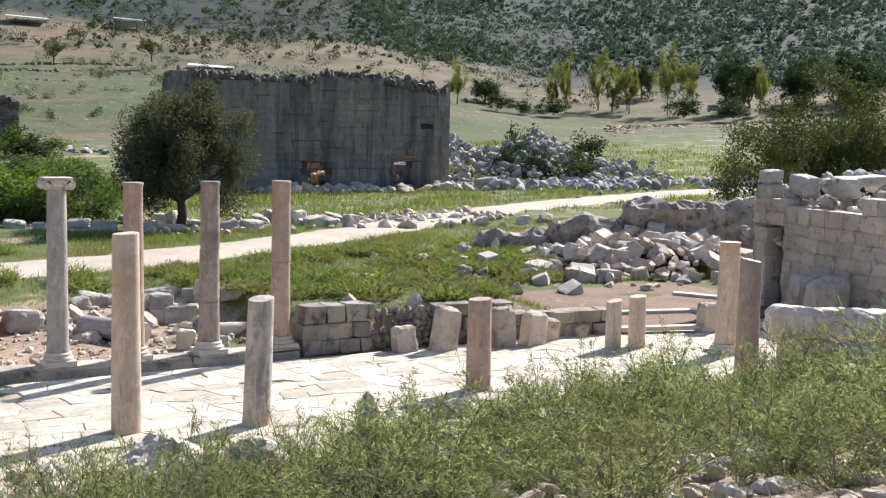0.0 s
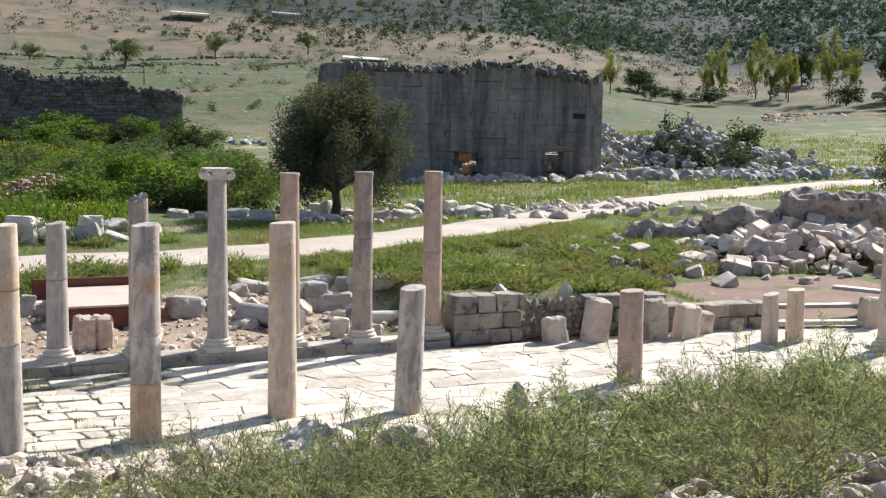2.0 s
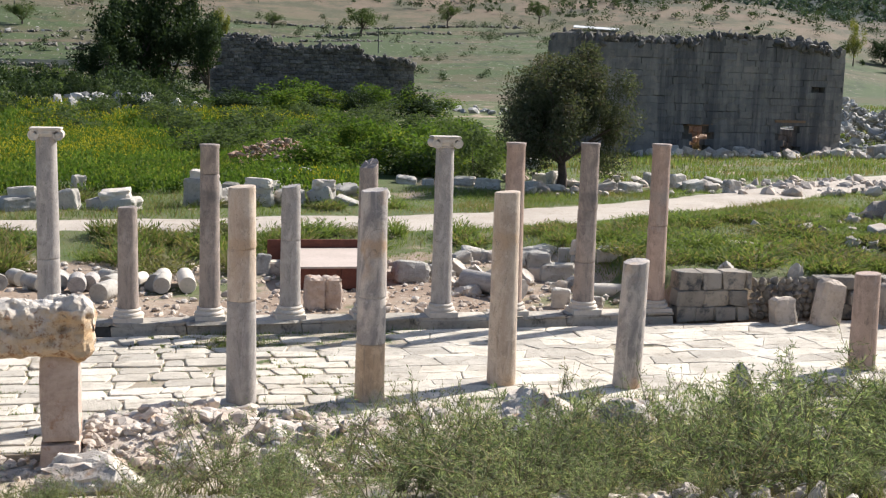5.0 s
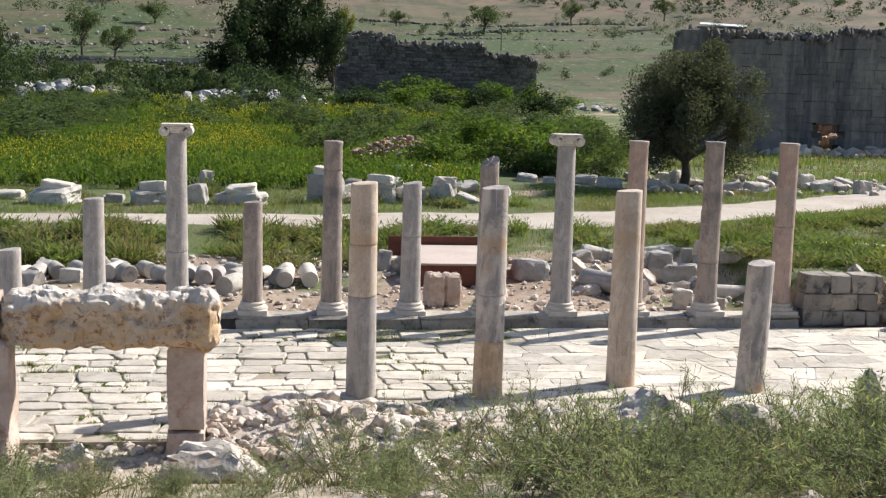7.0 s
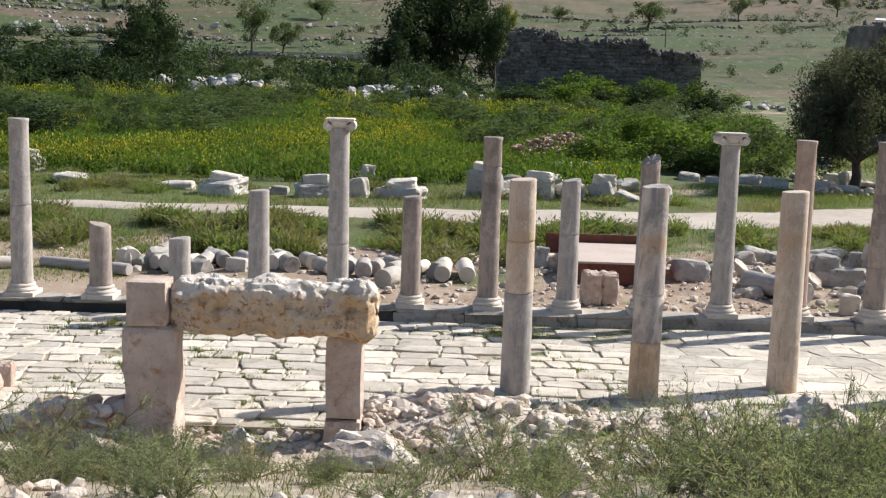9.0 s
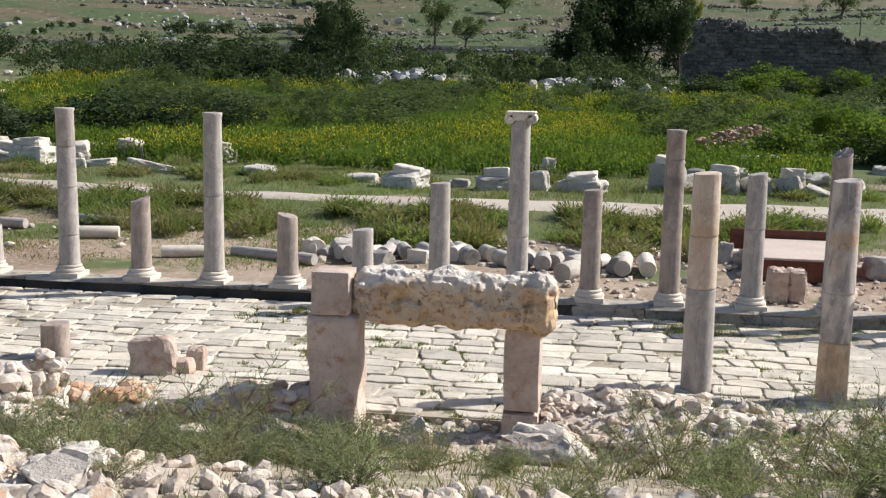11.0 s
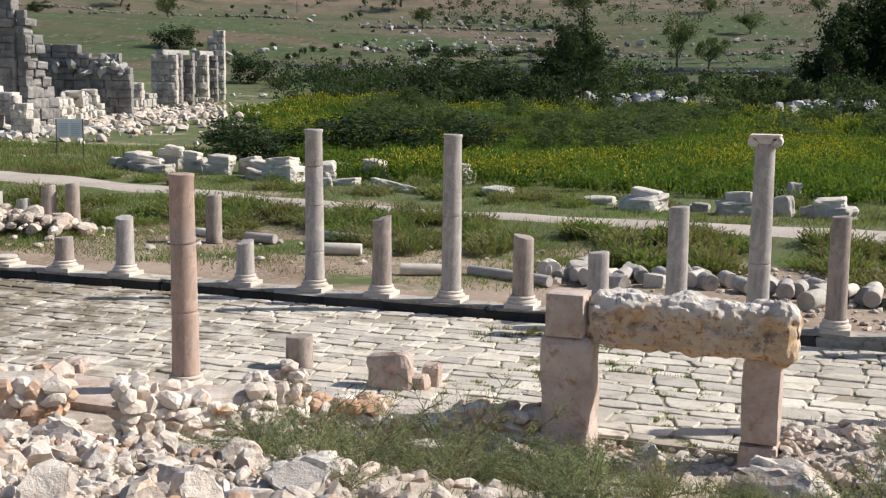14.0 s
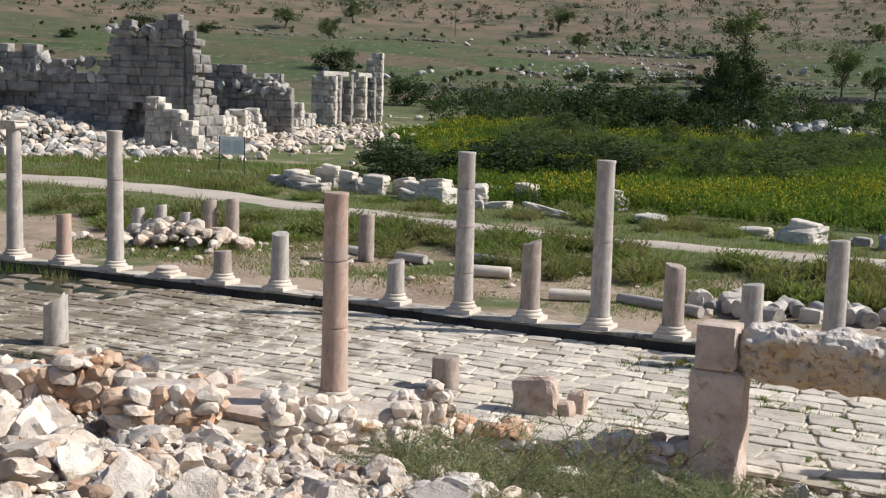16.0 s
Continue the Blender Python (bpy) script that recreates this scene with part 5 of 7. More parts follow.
def wedge(az0, az1, r0, r1):
    """A stretch of the near slope, by bearing and distance; it ends at the street."""
    def f(r):
        while True:
            a, d = radians(r.uniform(az0, az1)), math.sqrt(r.uniform(r0 ** 2, r1 ** 2))
            x, y = d * math.sin(a), d * math.cos(a)
            if y < 18.9 and not (-17.2 < x < -11.4 and y > 18.2) and not (x > -13.2 and x < -8.2 and y > 15.8) and not (x > -10.4 and y > 13.4):
                return x, y
    return f


def blob_spot(cx, cy, sx, sy, turn=0.0):
    c, s = math.cos(radians(turn)), math.sin(radians(turn))

    def f(r):
        u, v = r.normal(scale=sx), r.normal(scale=sy)
        return cx + u * c - v * s, cy + u * s + v * c
    return f


def dome(cx, cy, sx, sy, h):
    return lambda x, y: h * max(0.0, 1 - ((x - cx) / sx) ** 2 - ((y - cy) / sy) ** 2)


def earth_bank():
    """Pale stony earth thrown up beside the gate pier."""
    xs, ys = np.linspace(-1.3, 10.5, 96), np.linspace(18.4, 22.9, 40)
    gx, gy = np.meshgrid(xs, ys)
    h = (0.22 + 0.42 * np.clip(1 - np.abs(gx - 0.6) / 3.2, 0, 1)) * np.clip(1 - np.abs(gy - 20.6) / 2.1, 0, 1) * np.clip((10.5 - gx) / 3, 0, 1)
    h = h + 0.05 * np.array([[noise.noise(Vector((x * 1.7, y * 1.7, 0))) for x in xs] for y in ys])
    z = np.maximum(height(gx, gy), np.where(gy > 20.6, 0.0, -1)) + h - 0.06
    n = len(xs)
    i = (np.arange(len(ys) - 1)[:, None] * n + np.arange(n - 1)[None]).ravel()
    me = tri_mesh("ground_bank", np.c_[gx.ravel(), gy.ravel(), z.ravel()], np.c_[i, i + 1, i + n + 1, i + n], smooth=True)
    tagged(part("ground_bank", me, RUBBLE), "bank of pale stony earth at the street edge", "earth bank", kind="structure")


earth_bank()
heap("rubble_bank", 620, lambda r: (-1.1 + 11 * r.random() ** 2.2, r.uniform(19.0, 22.6)), (0.06, 0.36), ROCKS, RUBBLE, "pale broken stones along the street edge", 0.2, 0.8, 1, lambda x, y: (0.30 + 0.45 * max(0, 1 - abs(x - 0.6) / 3.2)) * max(0, 1 - abs(y - 20.7) / 2.0))
heap("small_rubble", 2400, lambda r: (-1.0 + 12 * r.random() ** 1.8, r.uniform(18.8, 23.0)), (0.04, 0.16), ROCKS_LOW, RUBBLE, "small pale stones along the street edge", 0.2, 0.8, 35, lambda x, y: (0.26 + 0.42 * max(0, 1 - abs(x - 0.6) / 3.2)) * max(0, 1 - abs(y - 20.7) / 2.0))
heap("rubble_bank", 430, wedge(-60, -24, 9.0, 24.0), (0.14, 0.58), ROUGH, WHITEROCK, "white and ochre rubble covering the near slope", 0.2, 0.8, 2, lambda x, y: 0.15 if x < -9.6 and y < 15.5 else 0.0, "edges")
heap("rubble_bank", 900, wedge(-60, -24, 9.0, 26.0), (0.06, 0.30), ROCKS, RUBBLE, "pale broken stones between the boulders of the slope", 0.2, 0.8, 36)
heap("small_rubble", 5200, wedge(-60, -24, 9.0, 26.0), (0.05, 0.20), ROCKS_LOW, RUBBLE, "small white stones between the larger rubble", 0.2, 0.8, 33)
heap("rubble_bank", 500, wedge(-60, -24, 9.0, 26.0), (0.06, 0.34), ROCKS, RUBBLE_WARM, "ochre broken stones on the near slope", 0.2, 0.8, 3)
heap("small_rubble", 700, box_spot(-9.2, -1.0, 19.3, 20.8), (0.04, 0.22), ROCKS_LOW, RUBBLE, "small stones between gate and street", 0.2, 0.8, 34)
heap("rubble_bank", 1300, wedge(-27, 54, 10, 22), (0.05, 0.32), ROCKS, RUBBLE, "pale stones half hidden by shrubs", 0.25, 0.8, 4)
heap("gravel_stones", 1500, box_spot(-4, 13.5, 31.2, 40.5), (0.04, 0.28), ROCKS_LOW, RUBBLE, "small stones strewn behind the colonnade", 0.3, 0.7, 5)
heap("gravel_stones", 160, box_spot(-34, -4, 34.5, 41), (0.05, 0.4), ROCKS_LOW, RUBBLE, "small stones strewn below the grassy bank", 0.3, 0.7, 6)
heap("rubble_heap", 170, blob_spot(-30.5, 37.6, 1.9, 0.7, 18), (0.2, 0.75), ROCKS, RUBBLE, "heap of pale stones by the pond", 0.2, 0.8, 7, dome(-30.5, 37.6, 3.4, 1.6, 0.7))
heap("rubble_heap", 520, blob_spot(35.5, 42.0, 3.6, 2.3, -10), (0.18, 0.9), BLOCKS + ROCKS_LOW, RUBBLE, "tumbled building stones in the excavation", 0.2, 0.8, 8, dome(37, 42, 6, 4.5, 1.3))
heap("rubble_heap", 260, box_spot(18, 44, 58.5, 69), (0.3, 0.9), ROCKS_LOW, RUBBLE, "scattered pale stones around the olive tree", 0.25, 0.8, 9)
heap("rubble_heap", 3400, blob_spot(81, 116, 6.5, 12, -35), (0.2, 1.15), ROCKS_LOW, GREY_RUBBLE, "great heap of grey fallen blocks", 0.2, 0.8, 10, lambda x, y: dome(78, 116, 16, 22, 4.2)(x, y) * (0.75 + 0.55 * math.sin(x * 0.45 + 1) * math.sin(y * 0.33)))
heap("rubble_heap", 460, lambda r: (60 + 38 * r.random(), 90 + 9 * r.random() * r.random() + 3 * math.sin(r.random() * 6)), (0.25, 1.5), ROCKS_LOW, GREY_RUBBLE, "row of grey fallen blocks beside the track", 0.25, 0.9, 11)
heap("rubble_field", 2200, lambda r: (lambda a, d: (d * math.sin(a), d * math.cos(a)))(radians(r.uniform(38.6, 44.6)), r.uniform(245, 320)), (0.4, 1.8), ROCKS_LOW, RUBBLE_WARM, "flat field of pinkish broken stone", 0.3, 0.7, 12)
heap("rubble_heap", 1500, box_spot(-98, -66, 68, 91), (0.2, 1.2), ROCKS_LOW, RUBBLE, "white fallen stones in front of the baths", 0.25, 0.8, 13, dome(-88, 81, 14, 11, 2.6))
heap("rubble_heap", 1500, box_spot(-98, -64, 69, 92), (0.2, 1.3), ROCKS_LOW, GREY_RUBBLE, "grey fallen stones in front of the baths", 0.25, 0.8, 41, dome(-88, 81, 14, 11, 2.8))
heap("rubble_heap", 1100, blob_spot(-75, 110, 5.5, 17, 18), (0.25, 1.3), ROCKS_LOW, RUBBLE, "white fallen stones below the piers", 0.25, 0.8, 14)
heap("rubble_heap", 110, blob_spot(-2, 161, 5, 5), (0.4, 2.2), ROCKS_LOW, GREY_RUBBLE, "grey stones at the foot of the dark wall", 0.25, 0.9, 15, lambda x, y: 1.0)
heap("rubble_heap", 90, blob_spot(-31, 166, 4, 5), (0.4, 1.9), ROCKS_LOW, GREY_RUBBLE, "grey stones in the thicket", 0.25, 0.9, 16, lambda x, y: 1.2)
heap("rubble_heap", 140, blob_spot(30, 166, 9, 3), (0.4, 1.6), ROCKS_LOW, GREY_RUBBLE, "grey stones at the foot of the dark wall", 0.25, 0.9, 17)
heap("rubble_heap", 150, box_spot(38, 58, 90, 94.5), (0.3, 1.2), ROCKS_LOW, RUBBLE, "pale stones below the tall wall", 0.25, 0.9, 18)
heap("rubble_heap", 300, box_spot(36, 54, 97, 105), (0.4, 1.4), ROCKS_LOW, RUBBLE_WARM, "warm stones inside the roofless hall", 0.2, 0.9, 19, lambda x, y: 0.8)
heap("rubble_heap", 1500, lambda r: (32.9 + r.random() ** 1.3 * 8, 19 + r.random() * 14), (0.10, 0.62), ROCKS, GREY_RUBBLE, "grey and pale stones heaped on the block wall", 0.2, 0.8, 20, lambda x, y: 3.95 + min(0.9, (x - 32.9) * 0.2))
heap("rubble_heap", 420, lambda r: (32.7 + r.random() ** 1.3 * 6, 20 + r.random() * 12.5), (0.10, 0.5), ROCKS, RUBBLE, "pale stones lying on the wall head", 0.2, 0.8, 40, lambda x, y: 4.05 + min(0.9, (x - 32.9) * 0.2))
STONY = np.random.default_rng(5).uniform((-330, 225), (160, 520), (70, 2))


def stony(r):
    c = STONY[int(r.integers(len(STONY)))]
    return c[0] + r.normal(scale=9), c[1] + r.normal(scale=3)


heap("hill_stones", 1500, stony, (0.25, 1.3), ROCKS_LOW, HILLSTONE, "stones and broken walls scattered over the hill", 0.3, 0.8, 21)
heap("hill_stones", 320, blob_spot(-105, 330, 30, 45), (0.5, 2.2), ROCKS_LOW, GREY_RUBBLE, "pale rock outcrops on the hill", 0.3, 0.8, 22)
heap("tile_heap", 260, blob_spot(7.5, 76, 2.0, 1.0), (0.2, 0.5), ROCKS_LOW, RUBBLE_WARM, "heap of broken reddish tiles in the bushes", 0.2, 0.6, 23, dome(7.5, 76, 4, 2.5, 1.8))
# field walls along the terraces of the hill
for k, (xa, ya, xb, yb) in enumerate([(-20, 305, 120, 300), (-60, 262, 60, 258), (-190, 300, -90, 330), (40, 345, 170, 330), (-270, 330, -180, 360), (-120, 285, 10, 325), (-40, 345, 90, 372), (60, 300, 170, 285), (-230, 290, -120, 288), (-150, 345, -40, 385), (0, 400, 120, 395)]):
    def on_line(r, xa=xa, ya=ya, xb=xb, yb=yb):
        u = r.random()
        return xa + (xb - xa) * u + r.normal(scale=0.6), ya + (yb - ya) * u + 6 * math.sin(u * 9) + r.normal(scale=0.5)
    heap("field_wall", 330, on_line, (0.5, 1.5), ROCKS_LOW, HILLSTONE, "low dry-stone wall along a hill terrace", 0.3, 0.8, 30 + k)


def rubble_wall(name, label, a, b, h, thick, seed, material, lo=0.16, hi=0.38, z0=-0.1):
    """A low wall of fitted field stones, each its own."""
    r = np.random.default_rng(seed)
    ob = root(name, pose(0, 0, 0), label, "wall")
    a, b = np.array(a, float), np.array(b, float)
    ln = np.hypot(*(b - a))
    d = (b - a) / ln
    n = np.array([-d[1], d[0]])
    ang = math.degrees(math.atan2(d[1], d[0]))
    m = pose(*(a + d * ln / 2), z0 + h * 0.42, 0, 0, ang)
    part("core", tri_mesh("core", *rough_box(-ln / 2 + 0.1, ln / 2 - 0.1, -thick * 0.46, thick * 0.46, -h * 0.42, h * 0.40, 0.15, 0.05, 2, seed, 0.1)), RUBBLE, ob, m=m)
    z = z0
    i = 0
    while z < z0 + h:
        c = r.uniform(lo, (lo + hi) / 2)
        for off in (-thick * 0.42, 0.0, thick * 0.42):
            if off == 0.0 and z < z0 + h - c * 1.4:
                continue
            s = 0.0
            while s < ln:
                w = r.uniform(lo, hi)
                if z + c < z0 + h * (0.98 + 0.12 * math.sin(s * 1.7 + seed)):
                    p = a + d * (s + w / 2) + n * (off + r.normal(scale=0.03))
                    part("wall_stone", pool_mesh("broken", i, material if r.random() < 0.55 else (RUBBLE, WHITEROCK)[i % 2]), material, ob,
                         m=pose(p[0], p[1], z + c / 2, *r.normal(scale=10, size=2), ang + r.normal(scale=13)) @ Matrix.Diagonal((w * 1.48, max(0.30, w * 1.1), c * 1.52, 1)))
                    i += 1
                s += w
        z += c
    return ob


rubble_wall("rubble_wall", "low wall of ochre field stones beside the gate", (-9.5, 19.0), (-5.25, 19.95), 0.85, 0.55, 1, RUBBLE_WARM, z0=-0.2)
rubble_wall("rubble_wall", "stub of broken masonry wall beside the gate pier", (-0.75, 20.9), (1.7, 21.2), 0.66, 0.9, 6, WHITEROCK, 0.14, 0.34, z0=-0.12)
rubble_wall("rubble_wall", "thick broken wall of pale and ochre stones", (-11.6, 16.75), (-9.4, 18.95), 1.28, 0.95, 2, WHITEROCK, 0.14, 0.34, z0=-0.15)
loose_block(-10.55, 19.9, 1.7, 0.75, "broad white worn block beside the wall head", WHITEROCK, "boulder", turn=8, depth=0.9, name="boulder")
rubble_wall("rubble_wall", "chunk of mortared ochre masonry on the slope", (-14.9, 16.6), (-13.4, 17.6), 1.05, 1.3, 3, RUBBLE_WARM, 0.18, 0.42, z0=0.1)
rubble_wall("rubble_wall", "low broken rubble wall beyond the slope", (-18.6, 16.4), (-15.9, 18.3), 1.0, 0.9, 4, RUBBLE_WARM, 0.18, 0.42, z0=0.0)
v, f = rough_box(-16.8, -11.7, 18.9, 20.95, -0.25, 0.06, 0.3, 0.02, 1.2, 3, 0.05)
tagged(part("floor_slab", tri_mesh("floor_slab", v, f), GATE), "flat pinkish stone floor under the rosy column", "floor", kind="structure")
for x, y, s, h, lab in [(-2.9, 17.3, 0.6, 0.75, "upright pitted white boulder"), (-0.9, 17.6, 1.9, 0.75, "long flat white boulder"), (1.9, 17.4, 1.2, 0.6, "rounded white boulder in the shrubs"), (-7.5, 16.8, 0.8, 0.65, "white boulder in the shrubs"), (-6.0, 16.4, 0.7, 0.5, "white boulder in the shrubs"), (6.6, 19.6, 1.9, 1.5, "big grey-white boulder in the shrubs"), (7.9, 19.5, 1.6, 1.3, "big grey-white boulder in the shrubs"), (-11.4, 15.4, 1.6, 1.0, "large white boulder on the slope"), (-13.2, 16.0, 1.3, 0.8, "large white boulder on the slope"), (-15.6, 15.6, 1.4, 0.9, "large white boulder on the slope"), (-17.8, 16.4, 1.5, 1.0, "large white boulder on the slope"), (-12.6, 14.4, 1.1, 0.8, "large white boulder on the slope"), (-19.2, 17.6, 1.2, 0.9, "large white boulder on the slope"), (4.6, 19.6, 0.9, 0.6, "pale boulder at the street edge"), (0.6, 19.2, 1.1, 0.7, "pale boulder at the street edge"), (3.4, 18.4, 1.0, 0.6, "pale boulder in the shrubs"), (5.8, 17.6, 1.1, 0.8, "pale boulder in the shrubs"), (10.4, 17.8, 1.0, 0.9, "pale boulder in the shrubs"), (13.0, 17.2, 1.1, 0.9, "pale boulder in the shrubs"), (15.5, 17.6, 1.0, 0.8, "pale boulder in the shrubs"), (-4.6, 16.2, 0.9, 0.6, "white boulder in the shrubs"), (9.2, 15.6, 1.0, 0.9, "pale boulder in the shrubs"), (-8.4, 16.0, 0.9, 0.7, "white boulder in the shrubs")]:
    loose_block(x, y, s * 0.86, h * 0.82, lab, WHITEROCK, "boulder", name="boulder", group="boulders on the slope")


SPOT = np.random.default_rng(77)
near_slope = wedge(-47, -24, 14.5, 20.5)
for k in range(60):
    x, y = near_slope(SPOT)
    w = SPOT.uniform(0.3, 0.75)
    if x < -10.9 and y < 16.2:
        loose_block(x, y, w, w * SPOT.uniform(0.5, 0.8), "large white boulder on the slope", WHITEROCK, "boulder", name="boulder", group="boulders on the slope")


# ---------------------------------------------------------------- pond, platform, sign, sheds
v, f = rough_box(-46, -24.2, 25.2, 30.08, -0.3, 0.005, 0.5, 0.0, 1, 0, 0.01)
tagged(part("water", tri_mesh("water", v, f), WATER), "shallow murky pond flooding the end of the street", "water", kind="structure")
v, f = box_arrays(24.2, 34, 29.6, 37.8, 0.02, 0.135, 0)
tagged(part("ground_patch", tri_mesh("ground_patch", v, f), REDEARTH), "bare reddish earth floor of the excavation", "ground", kind="structure")
for i, (x, y, ln, turn) in enumerate([(28.4, 31.4, 6.0, -14), (32.0, 33.8, 2.6, -62), (26.6, 28.6, 5.2, -16)]):
    ob = new("stone_sill", tri_mesh("stone_sill", *rough_box(-ln / 2, ln / 2, -0.2, 0.2, 0, 0.16, 0.3, 0.02, 2, i, 0.03)))
    ob.data.materials.append(BASESTONE)
    ob.matrix_basis = pose(x, y, 0.1, 0, 0, turn)
    tagged(ob, "long pale stone sill across the excavation floor", "sill")


def platform():
    ob = root("red_platform", pose(5.4, 37.3, 0.1, 0, 0, -1), "low rust-red platform with a dusty pale top", "platform")
    for i in range(6):
        part("side_plank", tri_mesh("side_plank", *box_arrays(-1.35 + i * 0.45, -0.91 + i * 0.45, -2.0, -1.92, 0, 0.62, 0.01)), RED, ob)
    part("top_sheet", tri_mesh("top_sheet", *box_arrays(-1.4, 1.4, -2.05, 1.9, 0.62, 0.68, 0.01)), PLATE, ob, "dusty pale top")
    part("frame", tri_mesh("frame", *box_arrays(-1.34, 1.34, -1.91, 1.88, 0.0, 0.61, 0.01)), RED, ob)
    part("rail", tri_mesh("rail", *box_arrays(-1.9, 1.6, 1.92, 2.0, 0.25, 0.95, 0.01)), RED, ob)


platform()


def carved_block():
    ob = root("carved_capital", pose(4.42, 32.3, 0.1, 0, 0, 6), "broken carved capital standing on the ground", "capital")
    part("half", tri_mesh("half", *rough_box(-0.48, -0.01, -0.32, 0.3, 0, 0.90, 0.06, 0.05, 4.5, 2, 0.06)), GATE, ob)
    part("half", tri_mesh("half", *rough_box(0.01, 0.48, -0.30, 0.3, 0, 0.88, 0.06, 0.055, 4.5, 7, 0.06)), GATE, ob)


carved_block()


def sign():
    ob = root("information_sign", pose(-48.3, 65.2, 0.5, 0, 0, 28), "white information board on two thin steel posts", "sign")
    part("board", tri_mesh("board", *box_arrays(-0.8, 0.8, -0.03, 0.03, 1.3, 2.5, 0.01)), BOARD, ob)
    for x in (-0.82, 0.82):
        part("post", tri_mesh("post", *box_arrays(x - 0.035, x + 0.035, -0.035, 0.035, 0, 2.5, 0.005)), STEEL, ob)
    for i in range(7):
        for x in (-0.36, 0.36):
            part("text_bar", tri_mesh("text_bar", *box_arrays(x - 0.27, x + 0.27, -0.036, -0.031, 1.45 + i * 0.12, 1.50 + i * 0.12, 0)), INK, ob)


sign()


def shed(x, y, w, d, h, turn, label, roof):
    z = float(height(x, y))
    ob = root("shed", pose(x, y, z - 0.3, 0, 0, turn), label, "shed")
    for s in (-1, 1):
        for q in (-1, 1):
            part("post", tri_mesh("post", *box_arrays(s * w / 2 - 0.1, s * w / 2 + 0.1, q * d / 2 - 0.1, q * d / 2 + 0.1, 0, h, 0)), WOOD, ob)
    part("wall", tri_mesh("wall", *box_arrays(-w / 2 + 0.1, w / 2 - 0.1, d / 2 - 0.3, d / 2 - 0.1, 0, h * 0.9, 0.02)), SHEET, ob)
    part("roof", tri_mesh("roof", *box_arrays(-w / 2 - 0.5, w / 2 + 0.5, -d / 2 - 0.5, d / 2 + 0.5, -0.1, 0.1, 0.02)), roof, ob, m=pose(0, 0, h + 0.3, 6, 3, 0))

# ---------------------------------------------------------------- plants
VR = np.random.default_rng(123)


def quads(p, u, w):
    """Diamond leaves at p, reaching along u and across w."""
    v = np.stack([p - u, p + w, p + u, p - w], 1).reshape(-1, 3)
    return v, np.arange(len(v)).reshape(-1, 4)


def leaves(centres, spread, n, size, r, up=0.3, narrow=0.45):
    """A cloud of small leaves round each centre."""
    k = r.integers(len(centres), size=n)
    d = r.normal(size=(n, 3))
    d /= np.linalg.norm(d, axis=1, keepdims=True)
    p = centres[k] + d * (spread[k] * r.random(n) ** 0.45)[:, None]
    u = r.normal(size=(n, 3))
    u[:, 2] += up
    u /= np.linalg.norm(u, axis=1, keepdims=True)
    w = np.cross(u, r.normal(size=(n, 3)))
    w /= np.linalg.norm(w, axis=1, keepdims=True) + 1e-9
    s = size * r.uniform(0.6, 1.4, n)[:, None]
    return quads(p, u * s, w * s * narrow)


def tube(points, radii, seg=6):
    """A tapering limb along points."""
    points = np.asarray(points, float)
    a = np.linspace(0, 2 * np.pi, seg, endpoint=False)
    t = np.gradient(points, axis=0)
    t /= np.linalg.norm(t, axis=1, keepdims=True) + 1e-9
    side = np.cross(t, (0.31, 0.95, 0.05))
    side /= np.linalg.norm(side, axis=1, keepdims=True) + 1e-9
    other = np.cross(t, side)
    v = (points[:, None] + np.asarray(radii)[:, None, None] * (np.cos(a)[None, :, None] * side[:, None] + np.sin(a)[None, :, None] * other[:, None])).reshape(-1, 3)
    f = [(k * seg + i, k * seg + (i + 1) % seg, (k + 1) * seg + (i + 1) % seg, (k + 1) * seg + i) for k in range(len(points) - 1) for i in range(seg)]
    return v, np.array(f)


def merge(bits):
    vs, fs, at = [], [], 0
    for v, f in bits:
        vs.append(v)
        fs.append(f + at)
        at += len(v)
    return np.concatenate(vs), np.concatenate(fs)


